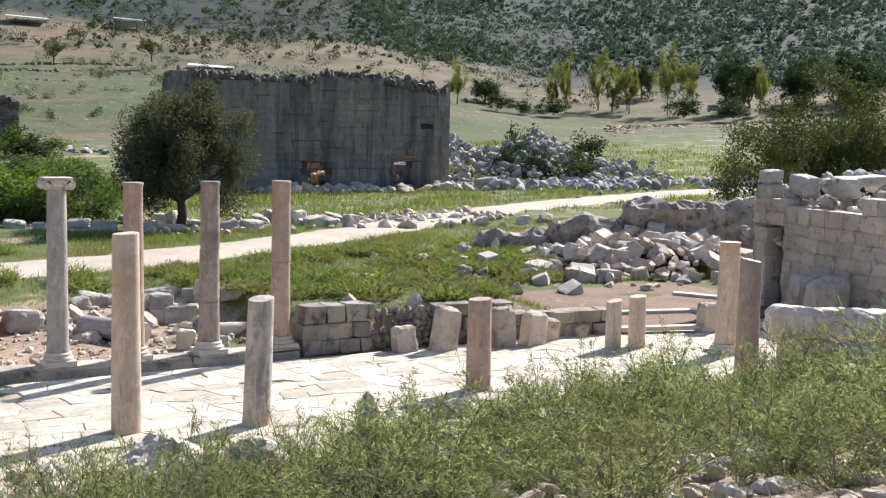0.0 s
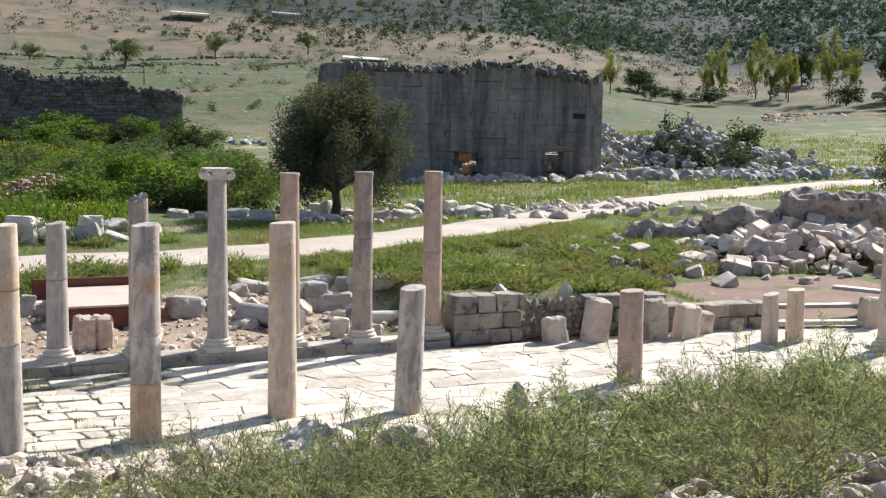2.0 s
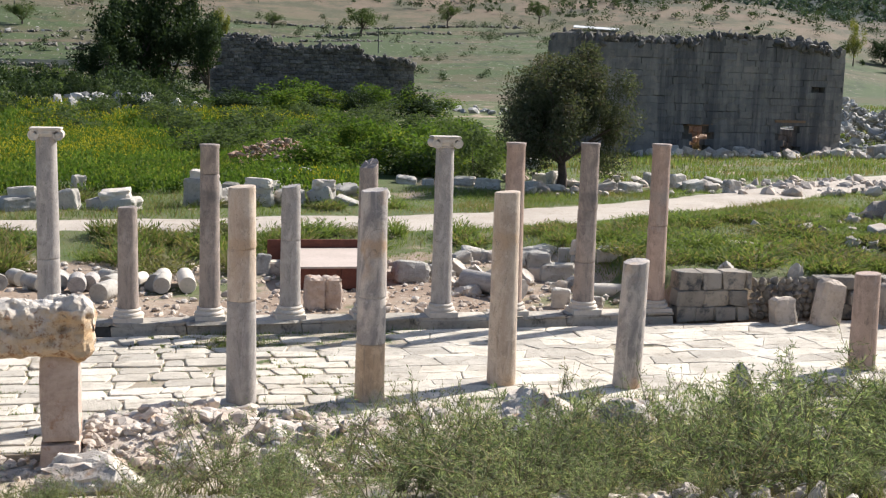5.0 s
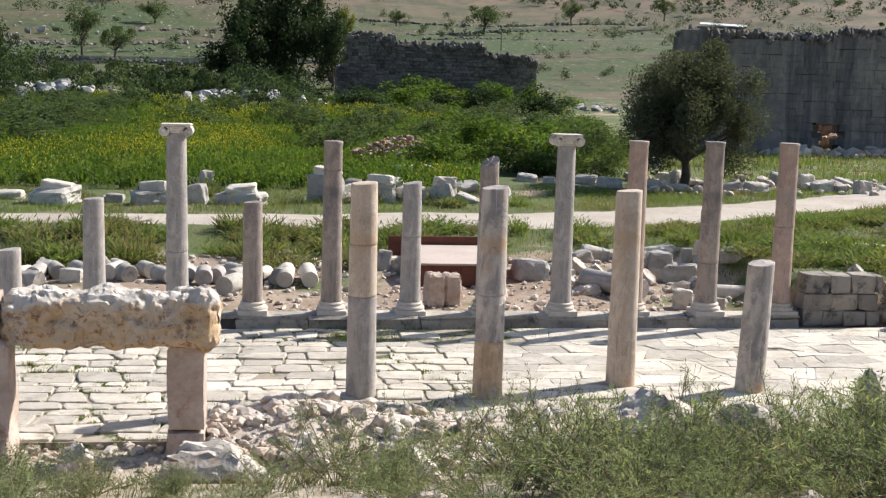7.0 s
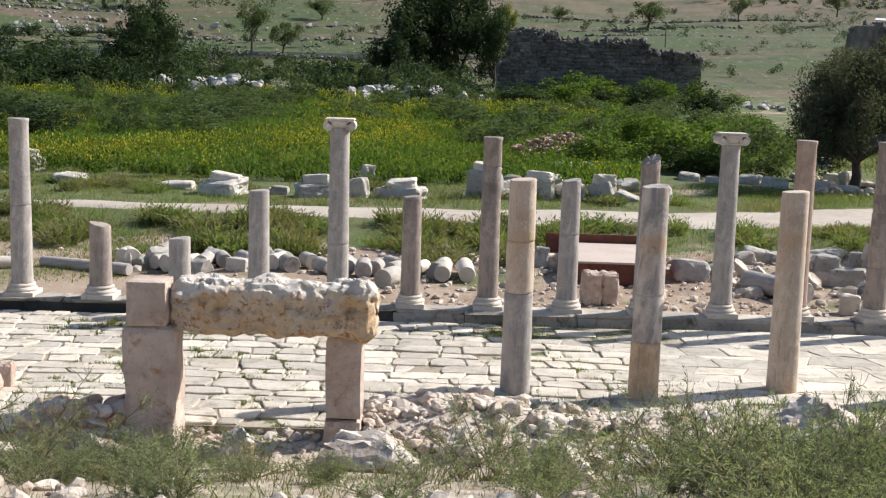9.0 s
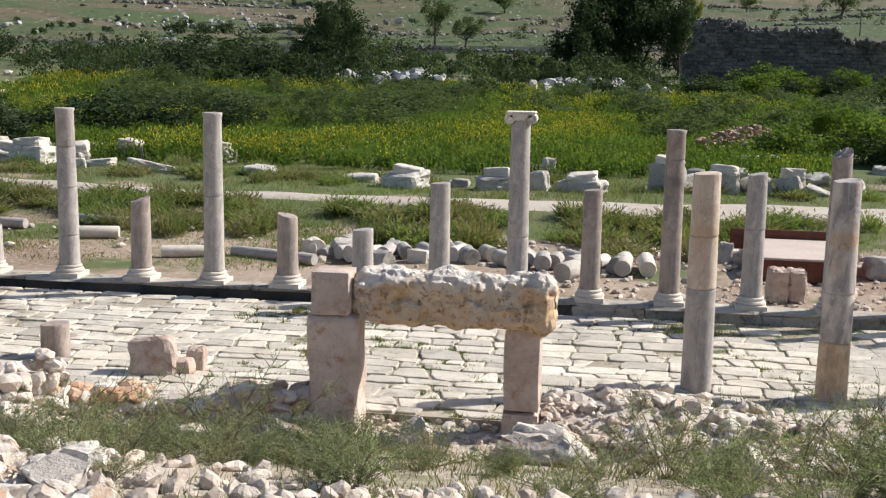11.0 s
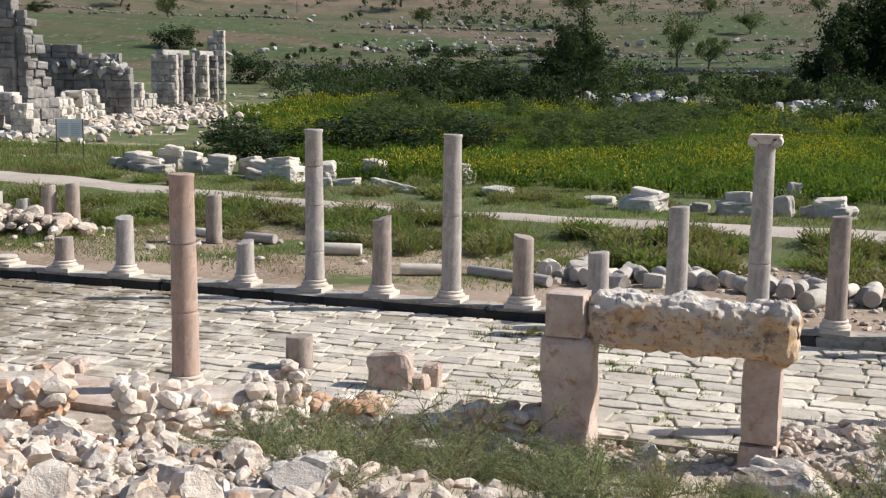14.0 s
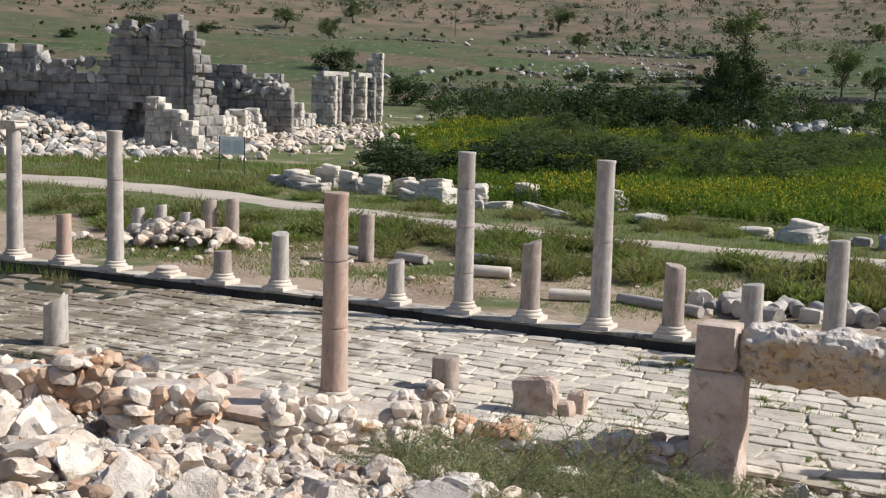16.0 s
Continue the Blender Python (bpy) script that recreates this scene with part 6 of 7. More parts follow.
def make_tree(seed, leaf_mat, trunk_h=0.28, clumps=38, n=4200, size=0.022, spread=0.13, shape=(0.5, 0.5, 0.40), centre=0.62, limbs=7, thick=0.030, droop=0.0, lobes=0):
    """A tree one metre high and one metre wide: tapered trunk, limbs, uneven crown with gaps. Scaled when set."""
    r = np.random.default_rng(seed)
    ob = new("tree")
    c = []
    heads = [(-.58, 0, -.05), (.52, .1, .05), (0, -.45, .25), (-.32, .3, .45), (.22, -.2, .62), (.66, -.1, -.42), (-.62, -.2, -.45), (0, .25, -.2), (.1, .5, .2), (-.1, -.5, -.3)]
    while len(c) < clumps:
        p = heads[len(c) % lobes] + r.normal(scale=0.20, size=3) if lobes else r.uniform(-1, 1, 3)
        q = np.linalg.norm(p)
        if (0.25 < q or lobes) and q < 1.05:
            c.append(p * (0.86 + 0.22 * math.sin(3 * math.atan2(p[1], p[0]) + seed)) * shape + (0, 0, centre - droop * abs(p[0])))
    c = np.array(c)
    c[:, 2] = np.maximum(c[:, 2], trunk_h * 0.7)
    spread_k = spread * r.uniform(0.55, 1.2, clumps)
    part("crown", tri_mesh("crown", *leaves(c, spread_k, n, size, r)), leaf_mat, ob)
    fork = np.array([r.normal(scale=0.02), r.normal(scale=0.02), trunk_h])
    bits = [tube([(0, 0, -0.04), (0.01, 0.0, trunk_h * 0.5), fork], [thick * 1.35, thick, thick * 0.85], 8)]
    for i in r.choice(clumps, min(limbs, clumps), replace=False):
        mid = fork + (c[i] - fork) * 0.5 + r.normal(scale=0.03, size=3)
        bits.append(tube([fork - (0, 0, 0.02), mid, c[i]], [thick * 0.6, thick * 0.38, thick * 0.12], 5))
    part("trunk", tri_mesh("trunk", *merge(bits), smooth=True), BARK, ob)
    return ob


def make_weed(seed, material, n=260):
    """A mound of lush weeds one metre high and wide: leaning stalks set with narrow leaves."""
    r = np.random.default_rng(seed)
    ob = new("weed")
    a, q = r.uniform(0, 2 * np.pi, n), r.random(n) ** 0.6
    base = np.stack([np.cos(a) * q * 0.42, np.sin(a) * q * 0.42, 0 * a], 1)
    up = np.stack([np.cos(a) * q * 0.5, np.sin(a) * q * 0.5, np.ones(n)], 1) + r.normal(scale=0.22, size=(n, 3))
    tall = (1.0 - 0.55 * q ** 2) * r.uniform(0.45, 1.0, n)
    bits = []
    for k in (0.35, 0.65, 0.92):
        u = up + r.normal(scale=0.32, size=(n, 3))
        u /= np.linalg.norm(u, axis=1, keepdims=True)
        w = np.cross(u, r.normal(size=(n, 3)))
        w /= np.linalg.norm(w, axis=1, keepdims=True) + 1e-9
        bits.append(quads(base + up * (tall * k)[:, None], u * 0.14, w * 0.017))
    part("leaves", tri_mesh("leaves", *merge(bits)), material, ob)
    return ob


PROTO = {}


def plant(kind, x, y, h, w, label, category="tree", group="", name="tree", turn=None):
    ob = PROTO[kind][int(VR.integers(len(PROTO[kind])))]
    z = float(height(x, y))
    turn = VR.uniform(0, 360) if turn is None else turn
    if not ob.get("used"):
        ob["used"] = 1
        made = ob
        made.matrix_basis = pose(x, y, z, 0, 0, turn) @ Matrix.Diagonal((w, w, h, 1))
    else:
        made = copy_thing(ob, Matrix())
        made.matrix_basis = pose(x, y, z, 0, 0, turn) @ Matrix.Diagonal((w, w, h, 1))
    made.name = name
    return tagged(made, label, category, group)


PROTO["olive"] = [make_tree(8, OLIVE, 0.20, 76, 70000, 0.0098, 0.150, (0.50, 0.50, 0.46), 0.54, 22, 0.032, lobes=10)]
PROTO["loose"] = [make_tree(s, SHRUBLEAF, 0.06, 40, 13000, 0.011, 0.17, (0.46, 0.46, 0.48), 0.48, 12, 0.010) for s in (31, 32)]
PROTO["dark"] = [make_tree(s, DARKLEAF, 0.10, 44, 8500, 0.021, 0.16, (0.46, 0.46, 0.44), 0.54, 8, 0.03) for s in (2, 3, 4)]
PROTO["small"] = [make_tree(s, BUSHLEAF, 0.26, 26, 2800, 0.025, 0.15, (0.46, 0.46, 0.36), 0.64, 6, 0.03) for s in (5, 6)]
PROTO["poplar"] = [make_tree(s, POPLARLEAF, 0.24, 26, 4200, 0.018, 0.13, (0.42, 0.42, 0.40), 0.62, 7, 0.018, 0.1) for s in (7, 8, 9)]
PROTO["bush"] = [make_tree(s, DARKLEAF, 0.05, 34, 2200, 0.033, 0.19, (0.46, 0.46, 0.44), 0.44, 5, 0.015) for s in (10, 11)]
PROTO["green"] = [make_tree(s, BUSHLEAF, 0.05, 34, 2100, 0.026, 0.18, (0.46, 0.46, 0.46), 0.42, 5, 0.012) for s in (12, 13)]
PROTO["weed"] = [make_weed(s, GRASS) for s in (51, 52, 53, 54)] + [make_weed(s, STRAW) for s in (55, 56)]
PROTO["fresh"] = [make_weed(s, GRASS) for s in (57, 58, 59)]
PROTO["bright"] = [make_tree(s, FIELDLEAF, 0.05, 34, 2100, 0.032, 0.20, (0.46, 0.46, 0.46), 0.42, 5, 0.012) for s in (14, 15)]

plant("olive", 21.8, 63.7, 8.0, 7.8, "dense olive tree with grey-green and brownish foliage", turn=-8)
for x, y, h, w in [(-3.5, 205, 16.0, 14), (3, 208, 17.0, 14), (8.5, 203, 12.5, 10), (-8, 200, 8, 10), (-48.4, 205, 10.0, 11), (-41.5, 173, 11.3, 10), (-43.5, 170, 7, 9)]:
    plant("dark", x, y, h, w, "dark dense tree at the foot of the hill", group="dark trees")
for x, y, h, w in [(-43.1, 278, 11, 8.5), (-34.9, 269, 7.6, 7.8), (-35.8, 364, 6.8, 10), (60.6, 368, 8.7, 13), (35.3, 381, 5.4, 6.5), (-87.6, 377, 13.5, 20), (-164.7, 417, 8.4, 14.6), (-132.9, 355, 7.0, 9), (-205, 327, 8.8, 10), (-243, 358, 7, 12), (-235, 390, 7.4, 8.5), (-55, 420, 8, 9), (-20, 430, 7, 9), (10, 440, 8, 8), (95, 400, 8, 9), (130, 410, 8, 8)]:
    plant("small", x, y, h, w, "round-crowned tree on the open hillside", group="hill trees")
for x, y, h, w in [(-273, 318, 4.9, 13), (-249, 322, 4.7, 8.5), (-255, 266, 3.5, 6), (-161, 260, 6.4, 13), (-101, 186, 6, 9), (-102, 272, 3.4, 6), (-97, 276, 3.2, 6), (-93, 279, 3.4, 6), (-85, 285, 3.0, 8), (-78, 290, 3, 8), (-9.4, 167, 4.7, 5), (-52.5, 165, 5.6, 13), (-56.8, 172, 7.8, 13), (-62, 168, 6, 10), (-47, 165, 5, 9), (78, 112, 6.6, 5), (88, 114, 5.6, 6), (98, 130, 3.5, 6), (72, 106, 5.0, 4.0), (72, 101, 3.6, 4.5), (79, 103, 3.8, 5), (75, 98, 2.6, 5)]:
    plant("bush", x, y, h, w, "dark rounded evergreen bush", "bush", "dark bushes", "bush")
for x, y, h, w in [(205, 333, 14, 9), (246, 338, 17, 9), (251, 337, 19.5, 8), (261, 332, 21.5, 10), (263, 327, 18, 11), (268, 324, 15, 10), (280.6, 319, 24, 10), (286, 316, 17.5, 12), (301, 296, 18.6, 8), (272, 330, 17, 9), (16, 300, 13, 6)]:
    plant("poplar", x, y, h, w, "slender tree with yellowing leaves along the road", group="roadside trees")
for x, y, h, w in [(296, 351, 11, 10), (295, 304, 18, 14), (333, 307, 16, 17), (335, 284, 16.5, 22), (318, 296, 15, 16), (226, 350, 8, 12), (310, 310, 14, 12), (350, 300, 17, 20)]:
    plant("dark", x, y, h, w, "dark green tree near the road", group="roadside trees")
for x, y, h, w in [(232, 318, 6, 12), (224, 325, 5, 9), (262, 290, 7, 14), (276, 283, 7, 14), (288, 276, 6, 14), (216, 326, 6, 9)]:
    plant("bush", x, y, h, w, "dark bush at the roadside", "bush", "roadside bushes", "bush")
for x, y, h, w in [(54, 50, 8.4, 9), (60, 53, 10.4, 10), (49.5, 48.5, 6.2, 6.5), (64, 52, 9.6, 9), (58, 48, 8.6, 9)]:
    plant("loose", x, y, h, w, "large loose olive-green shrub behind the block wall", "shrub", "shrubs behind the wall", "shrub")
for x, y, h, w in [(-38.7, 70, 3.1, 6.3), (-33.5, 76.6, 3.3, 7), (-30.7, 80, 3, 6), (-36, 74, 2.8, 5), (-27, 82, 2.8, 6), (-42, 76, 2.6, 6)]:
    plant("bush", x, y, h, w, "broad dark green shrub at the field edge", "shrub", "shrubs at the field edge", "shrub")
for i in range(60):
    y = VR.uniform(84, 150)
    x = VR.uniform(-0.42, 0.20) * y
    plant("green", x, y, VR.uniform(1.8, 3.4), VR.uniform(4, 8), "feathery grey-green shrub in the overgrown field", "shrub", "field shrubs", "shrub")
for i in range(30):
    y = VR.uniform(66, 112)
    x = y * VR.uniform(0.13, 0.27)
    if abs(x - 21.8) > 3 or y > 68:
        plant("bright" if i % 3 else "green", x, y, VR.uniform(2.0, 3.6), VR.uniform(3.5, 6), "fresh green shrub below the dark wall", "shrub", "green shrubs", "shrub")
for i in range(16):
    y = VR.uniform(150, 164)
    plant("bright" if i % 2 else "bush", VR.uniform(0.02, 0.26) * y, y, VR.uniform(2.5, 5), VR.uniform(5, 9), "dense shrub growing against the dark wall", "shrub", "shrubs at the wall", "shrub")


def blades(name, spots, tall, wide, material, label, seed, lean=0.25, category="grass", z=None):
    """Upright blades or stalks, one triangle each."""
    r = np.random.default_rng(seed)
    x, y = spots[:, 0], spots[:, 1]
    n = len(x)
    g = height(x, y) + bumps(x, y) * np.where(y < 60, 0.5, 1.0) if z is None else np.full(n, z)
    h = r.uniform(*tall, n) * (0.75 + 0.45 * np.sin(x * 0.45 + 2 * np.sin(y * 0.21)) * np.sin(y * 0.33 + 1.5 * np.sin(x * 0.17)))
    w = r.uniform(*wide, n)
    a = r.uniform(0, 2 * np.pi, n)
    side = np.stack([np.cos(a), np.sin(a), 0 * a], 1) * w[:, None] / 2
    base = np.stack([x, y, g - 0.03], 1)
    tip = base + np.stack([r.normal(scale=lean, size=n) * h, r.normal(scale=lean, size=n) * h, h], 1)
    v = np.stack([base - side, base + side, tip], 1).reshape(-1, 3)
    return tagged(part(name, tri_mesh(name, v, np.arange(3 * n).reshape(-1, 3)), material), label, category, kind="stuff")


def scatter(n, x0, x1, y0, y1, keep=None, seed=0, clump=0.0):
    r = np.random.default_rng(seed)
    p = np.stack([r.uniform(x0, x1, n), r.uniform(y0, y1, n)], 1)
    if clump:
        c = np.stack([r.uniform(x0, x1, n // 25 + 1), r.uniform(y0, y1, n // 25 + 1)], 1)
        p = c[r.integers(len(c), size=n)] + r.normal(scale=clump, size=(n, 2))
    return p[keep(p[:, 0], p[:, 1])] if keep is not None else p


TRACK = np.array([(-75, 47), (-58, 52), (-52, 53.6), (-42, 52.6), (-31, 50.2), (-20.5, 47.6), (-13, 47.2), (-5, 47.4), (3, 47.6), (10, 48.2), (15, 49.6), (21.5, 53.2), (29.5, 58.2), (41, 66.5), (56, 74.6), (74, 82.5), (98, 90)], float)


def off_track(x, y, clear=2.0):
    ty = np.interp(x, TRACK[:, 0], TRACK[:, 1])
    wide = np.interp(x, [-40, -20, -5, 5, 15], [1.0, 0.5, 0.65, 1.25, 1.45])
    return np.abs(y - ty) > clear * wide


blades("field_plants", scatter(26000, -74, 30, 60, 165, lambda x, y: (x > -(0.38 + 0.0013 * y) * y + 2.5 * np.sin(y * 0.6) + 2 * np.sin(y * 1.7)) & (x < 0.14 * y + 1.5), 1, 0.55), (0.4, 1.15), (0.05, 0.12), FIELDLEAF, "tall green stalks standing in the overgrown field", 1, 0.4, "field plants")
blades("grass", scatter(100000, -62, 34, 41, 62, lambda x, y: off_track(x, y, 2.1), 2, 0.55), (0.08, 0.42), (0.02, 0.05), GRASS, "rough grass on the bank and verges", 2, 0.5)
blades("grass", scatter(90000, 13.5, 46, 30.8, 62, lambda x, y: off_track(x, y, 1.9) & (y < 62) & ~((x > 23.5) & (y < 38.5)) & (np.hypot(x - 20.5, y - 39.5) > 2.2), 3, 0.6), (0.08, 0.40), (0.02, 0.05), GRASS, "fresh green grass on the terrace", 3, 0.5)
blades("grass", scatter(30000, -34, -9, 33.5, 42, None, 4, 0.35), (0.05, 0.26), (0.02, 0.06), GRASS, "patchy grass behind the colonnade", 4, 0.5)
blades("grass", scatter(30000, 20, 100, 68, 96, lambda x, y: off_track(x, y, 2.0) & (x < y * 0.95), 5, 1.2), (0.2, 0.6), (0.05, 0.12), GRASS, "dry and green grass below the tall wall", 5)
blades("grass", scatter(30000, 70, 190, 96, 190, lambda x, y: x > 0.55 * y, 6, 2.5), (0.3, 0.8), (0.1, 0.25), GRASS, "grass between the rubble heaps", 6)
blades("grass", scatter(26000, -70, -40, 52, 76, lambda x, y: off_track(x, y, 2.2), 7, 1.0), (0.15, 0.6), (0.04, 0.10), GRASS, "grass beside the track and the sign", 7)
blades("grass", scatter(3600, 1.2, 6.4, 28.2, 30.0, None, 8, 0.25), (0.08, 0.32), (0.012, 0.03), GRASS, "green grass growing along the step", 8, z=-0.02)
blades("weeds", scatter(4200, -1, 12.5, 19.4, 22.6, None, 12, 0.18), (0.06, 0.26), (0.012, 0.03), TWIG, "weeds among the stones at the street edge", 12, 0.4, z=0.15)
blades("reeds", scatter(260, -31, -27.5, 28.4, 30.0, None, 10, 0.2), (0.2, 0.6), (0.015, 0.03), GRASS, "thin reeds at the pond's edge", 10, z=-0.05)
blades("dry_grass", scatter(34000, -25, 34, 8.5, 20.4, lambda x, y: (x > -8.5) & (y < 18.6 + np.clip((x - 8) / 6, 0, 1) * 1.4), 11, 0.5), (0.08, 0.34), (0.010, 0.026), STRAW, "dry and green grass on the near slope", 11, 0.4)


def hill_scrub(name, n, x0, x1, y0, y1, keep, size, material, label, seed, leaf_size=0.42, each=11, up=0.3, narrow=0.45, category="scrub"):
    """Far scrub, past counting: clumps of leaves on the slope."""
    r = np.random.default_rng(seed)
    p = scatter(n, x0, x1, y0, y1, keep, seed)
    g = height(p[:, 0], p[:, 1])
    s = size[0] + (size[1] - size[0]) * r.random(len(p)) ** 1.8
    k = 5
    c = np.repeat(np.c_[p, g + s * 0.35], k, 0) + r.normal(size=(len(p) * k, 3)) * np.repeat(s, k)[:, None] * (0.24, 0.24, 0.15)
    sp = np.repeat(s, k) * 0.29
    v, f = leaves(c, sp, len(c) * each, leaf_size, r, up, narrow)
    return tagged(part(name, tri_mesh(name, v, f), material), label, category, kind="stuff")


hill_scrub("hill_scrub", 2400, -420, 330, 330, 660, lambda x, y: (np.hypot(x, y) > 425 + 40 * np.sin(x * 0.02)) & (np.hypot(x, y) < 650), (2.0, 8.5), FARLEAF, "dark scrub dotted over the upper hill", 1, 0.36, 13)
hill_scrub("hill_scrub", 1300, 60, 400, 330, 700, lambda x, y: (np.hypot(x, y) > 470) & (np.hypot(x, y) < 660) & (x < 0.75 * y) & (x > 0.25 * y), (3.0, 9), FARLEAF, "dense dark scrub on the hill above the valley", 2, 0.46, 14)
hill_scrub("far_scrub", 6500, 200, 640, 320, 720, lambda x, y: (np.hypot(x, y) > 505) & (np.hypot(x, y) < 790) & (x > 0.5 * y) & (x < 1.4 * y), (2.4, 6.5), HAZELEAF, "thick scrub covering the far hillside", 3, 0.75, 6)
hill_scrub("field_scrub", 300, -100, 20, 140, 240, lambda x, y: (x > -0.52 * y) & (x < 0.02 * y), (1.5, 4.5), BUSHLEAF, "mid-green scrub between field and hill", 6, 0.26, 34)
hill_scrub("field_scrub", 250, -100, 20, 150, 215, lambda x, y: (x > -0.52 * y) & (x < 0.02 * y), (2.5, 7.5), DARKLEAF, "dense dark scrub between field and hill", 5, 0.26, 40)
hill_scrub("far_scrub", 420, -420, 160, 225, 420, None, (0.9, 4.6), FARLEAF, "low bushes scattered on the open hill", 4, 0.20, 40)


def in_field(x, y):
    return (x > -(0.38 + 0.0013 * y) * y + 2.5 * np.sin(y * 0.6)) & (x < 0.14 * y + 1.5)


def field_stalks(name, n, x0, x1, y0, y1, seed, each=9, leaf_size=0.10):
    """Clumps of tall leafy stalks, past counting; in some drifts they carry yellow heads."""
    r = np.random.default_rng(seed)
    p = scatter(n, x0, x1, y0, y1, in_field, seed)
    drift = np.array([noise.noise(Vector((x * 0.07, y * 0.05, 1.0))) + 0.5 * noise.noise(Vector((x * 0.23, y * 0.16, 5.0))) for x, y in p])
    big = (0.75 + 0.75 * np.clip(drift + 0.35, 0, 1)) * r.uniform(0.55, 1.15, len(p))
    p, big, drift = np.repeat(p, each, 0), np.repeat(big, each), np.repeat(drift, each)
    p = p + r.normal(size=p.shape) * (0.30 * big)[:, None]
    tall = big * r.uniform(0.7, 1.15, len(p))
    g = height(p[:, 0], p[:, 1])
    up = np.stack([r.normal(scale=0.16, size=len(p)), r.normal(scale=0.16, size=len(p)), np.ones(len(p))], 1)
    base = np.c_[p, g]
    vs = []
    for k in range(4):
        at = base + up * (tall * (0.30 + 0.22 * k))[:, None]
        u = up * 0.8 + r.normal(scale=0.55, size=at.shape)
        u /= np.linalg.norm(u, axis=1, keepdims=True)
        w = np.cross(u, r.normal(size=at.shape))
        w /= np.linalg.norm(w, axis=1, keepdims=True) + 1e-9
        sz = (leaf_size * r.uniform(0.7, 1.5, len(at)) * (1.35 - 0.18 * k))[:, None]
        vs.append(quads(at, u * sz, w * sz * 0.42)[0])
    v = np.concatenate(vs)
    tagged(part(name, tri_mesh(name, v, np.arange(len(v)).reshape(-1, 4)), FIELDLEAF), "tall lime-green field plants standing in clumps", "field plants", kind="stuff")
    on = (drift > 0.12) & (r.random(len(p)) < 0.75)
    at = base[on] + up[on] * (tall[on] * 1.02)[:, None]
    u = up[on] + r.normal(scale=0.3, size=at.shape)
    w = np.cross(u, r.normal(size=at.shape))
    w /= np.linalg.norm(w, axis=1, keepdims=True) + 1e-9
    v, f = quads(at, u * leaf_size * 0.75, w * leaf_size * 0.42)
    tagged(part("field_flowers", tri_mesh("field_flowers", v, f), FLOWER), "yellow flower heads on the field plants", "flowers", kind="stuff")


field_stalks("field_plants", 9000, -62, 18, 59, 106, 21)
field_stalks("field_plants", 4600, -74, 26, 104, 165, 22, 8, 0.17)


# ---------------------------------------------------------------- feathery shrubs on the near slope
def make_shrub(seed, stems=15, reach=0.55, tall=1.0, twigs=15, needles=13, leaf_len=0.055, bare=0.25):
    """A wiry shrub about a metre high: arching stems, forked side twigs and tufts of needle leaves."""
    r = np.random.default_rng(seed)
    ob = new("wild_shrub")
    tubes, lp, lu = [], [], []
    for _ in range(stems):
        a, b = r.uniform(0, 2 * np.pi), r.uniform(0.1, 1.0)
        out = np.array([math.cos(a), math.sin(a), 0])
        d = out * b * reach + np.array([0, 0, tall * r.uniform(0.5, 1.1) * (1.1 - 0.5 * b)])
        start = out * r.uniform(0, 0.10)
        bow = (out + np.array([0, 0, -0.5])) * r.uniform(0.0, 0.32)
        t = np.linspace(0, 1, 7)[:, None]
        pts = start + d * t + bow * t ** 2 + np.cumsum(r.normal(scale=0.010, size=(7, 3)), 0)
        tubes.append(tube(pts, np.linspace(0.0085, 0.0025, 7), 4))
        for _ in range(twigs):
            u = r.uniform(bare, 1.0)
            at = np.array([np.interp(u, t[:, 0], pts[:, k]) for k in range(3)])
            tw = r.normal(size=3) * (1, 1, 0.5) + d / np.linalg.norm(d) * 0.8
            tw = tw / np.linalg.norm(tw) * r.uniform(0.10, 0.30) * (1.25 - 0.6 * u)
            mid = at + tw * 0.5 + r.normal(scale=0.012, size=3)
            tubes.append(tube([at, mid, at + tw], [0.0034, 0.0026, 0.0014], 3))
            if needles:
                q = r.uniform(0.15, 1.05, needles)
                lp.append(at + tw * q[:, None] + r.normal(scale=0.012, size=(needles, 3)))
                e = tw / np.linalg.norm(tw) * 0.8 + r.normal(scale=0.55, size=(needles, 3))
                lu.append(e / np.linalg.norm(e, axis=1, keepdims=True))
    p, u = np.concatenate(lp), np.concatenate(lu)
    ln = leaf_len * r.uniform(0.6, 1.5, len(p))[:, None]
    w = np.cross(u, r.normal(size=u.shape))
    w /= np.linalg.norm(w, axis=1, keepdims=True) + 1e-9
    w *= leaf_len * 0.095
    v = np.stack([p - w * 0.4, p + u * ln * 0.5 + w, p + u * ln, p + u * ln * 0.5 - w], 1).reshape(-1, 3)
    part("foliage", tri_mesh("foliage", v, np.arange(len(v)).reshape(-1, 4)), TWIG, ob)
    part("woody_frame", tri_mesh("woody_frame", *merge(tubes)), STEMS, ob)
    return ob


STEMS = stone("brown_green_stems", (0.27, 0.25, 0.135), (0.14, 0.115, 0.07), None, grain=20, blotch=4, island=True, vary=0.4, bump=0.1)
PROTO["wild"] = [make_shrub(s, 13 + 2 * (s % 3), 0.6 + 0.12 * (s % 3), 1.0, 12, 10, 0.056 + 0.006 * (s % 2), 0.12) for s in range(20, 28)]
PROTO["wisp"] = [make_shrub(s, 6, 0.8, 1.0, 13, 6, 0.045, 0.3) for s in range(40, 45)]


def thick_here(x, y):
    if x < 3.5:
        return 0.6 if math.hypot(x, y) < 17.4 and x > -9.0 else 0.0
    return 1.0 if y > 12 else 0.7


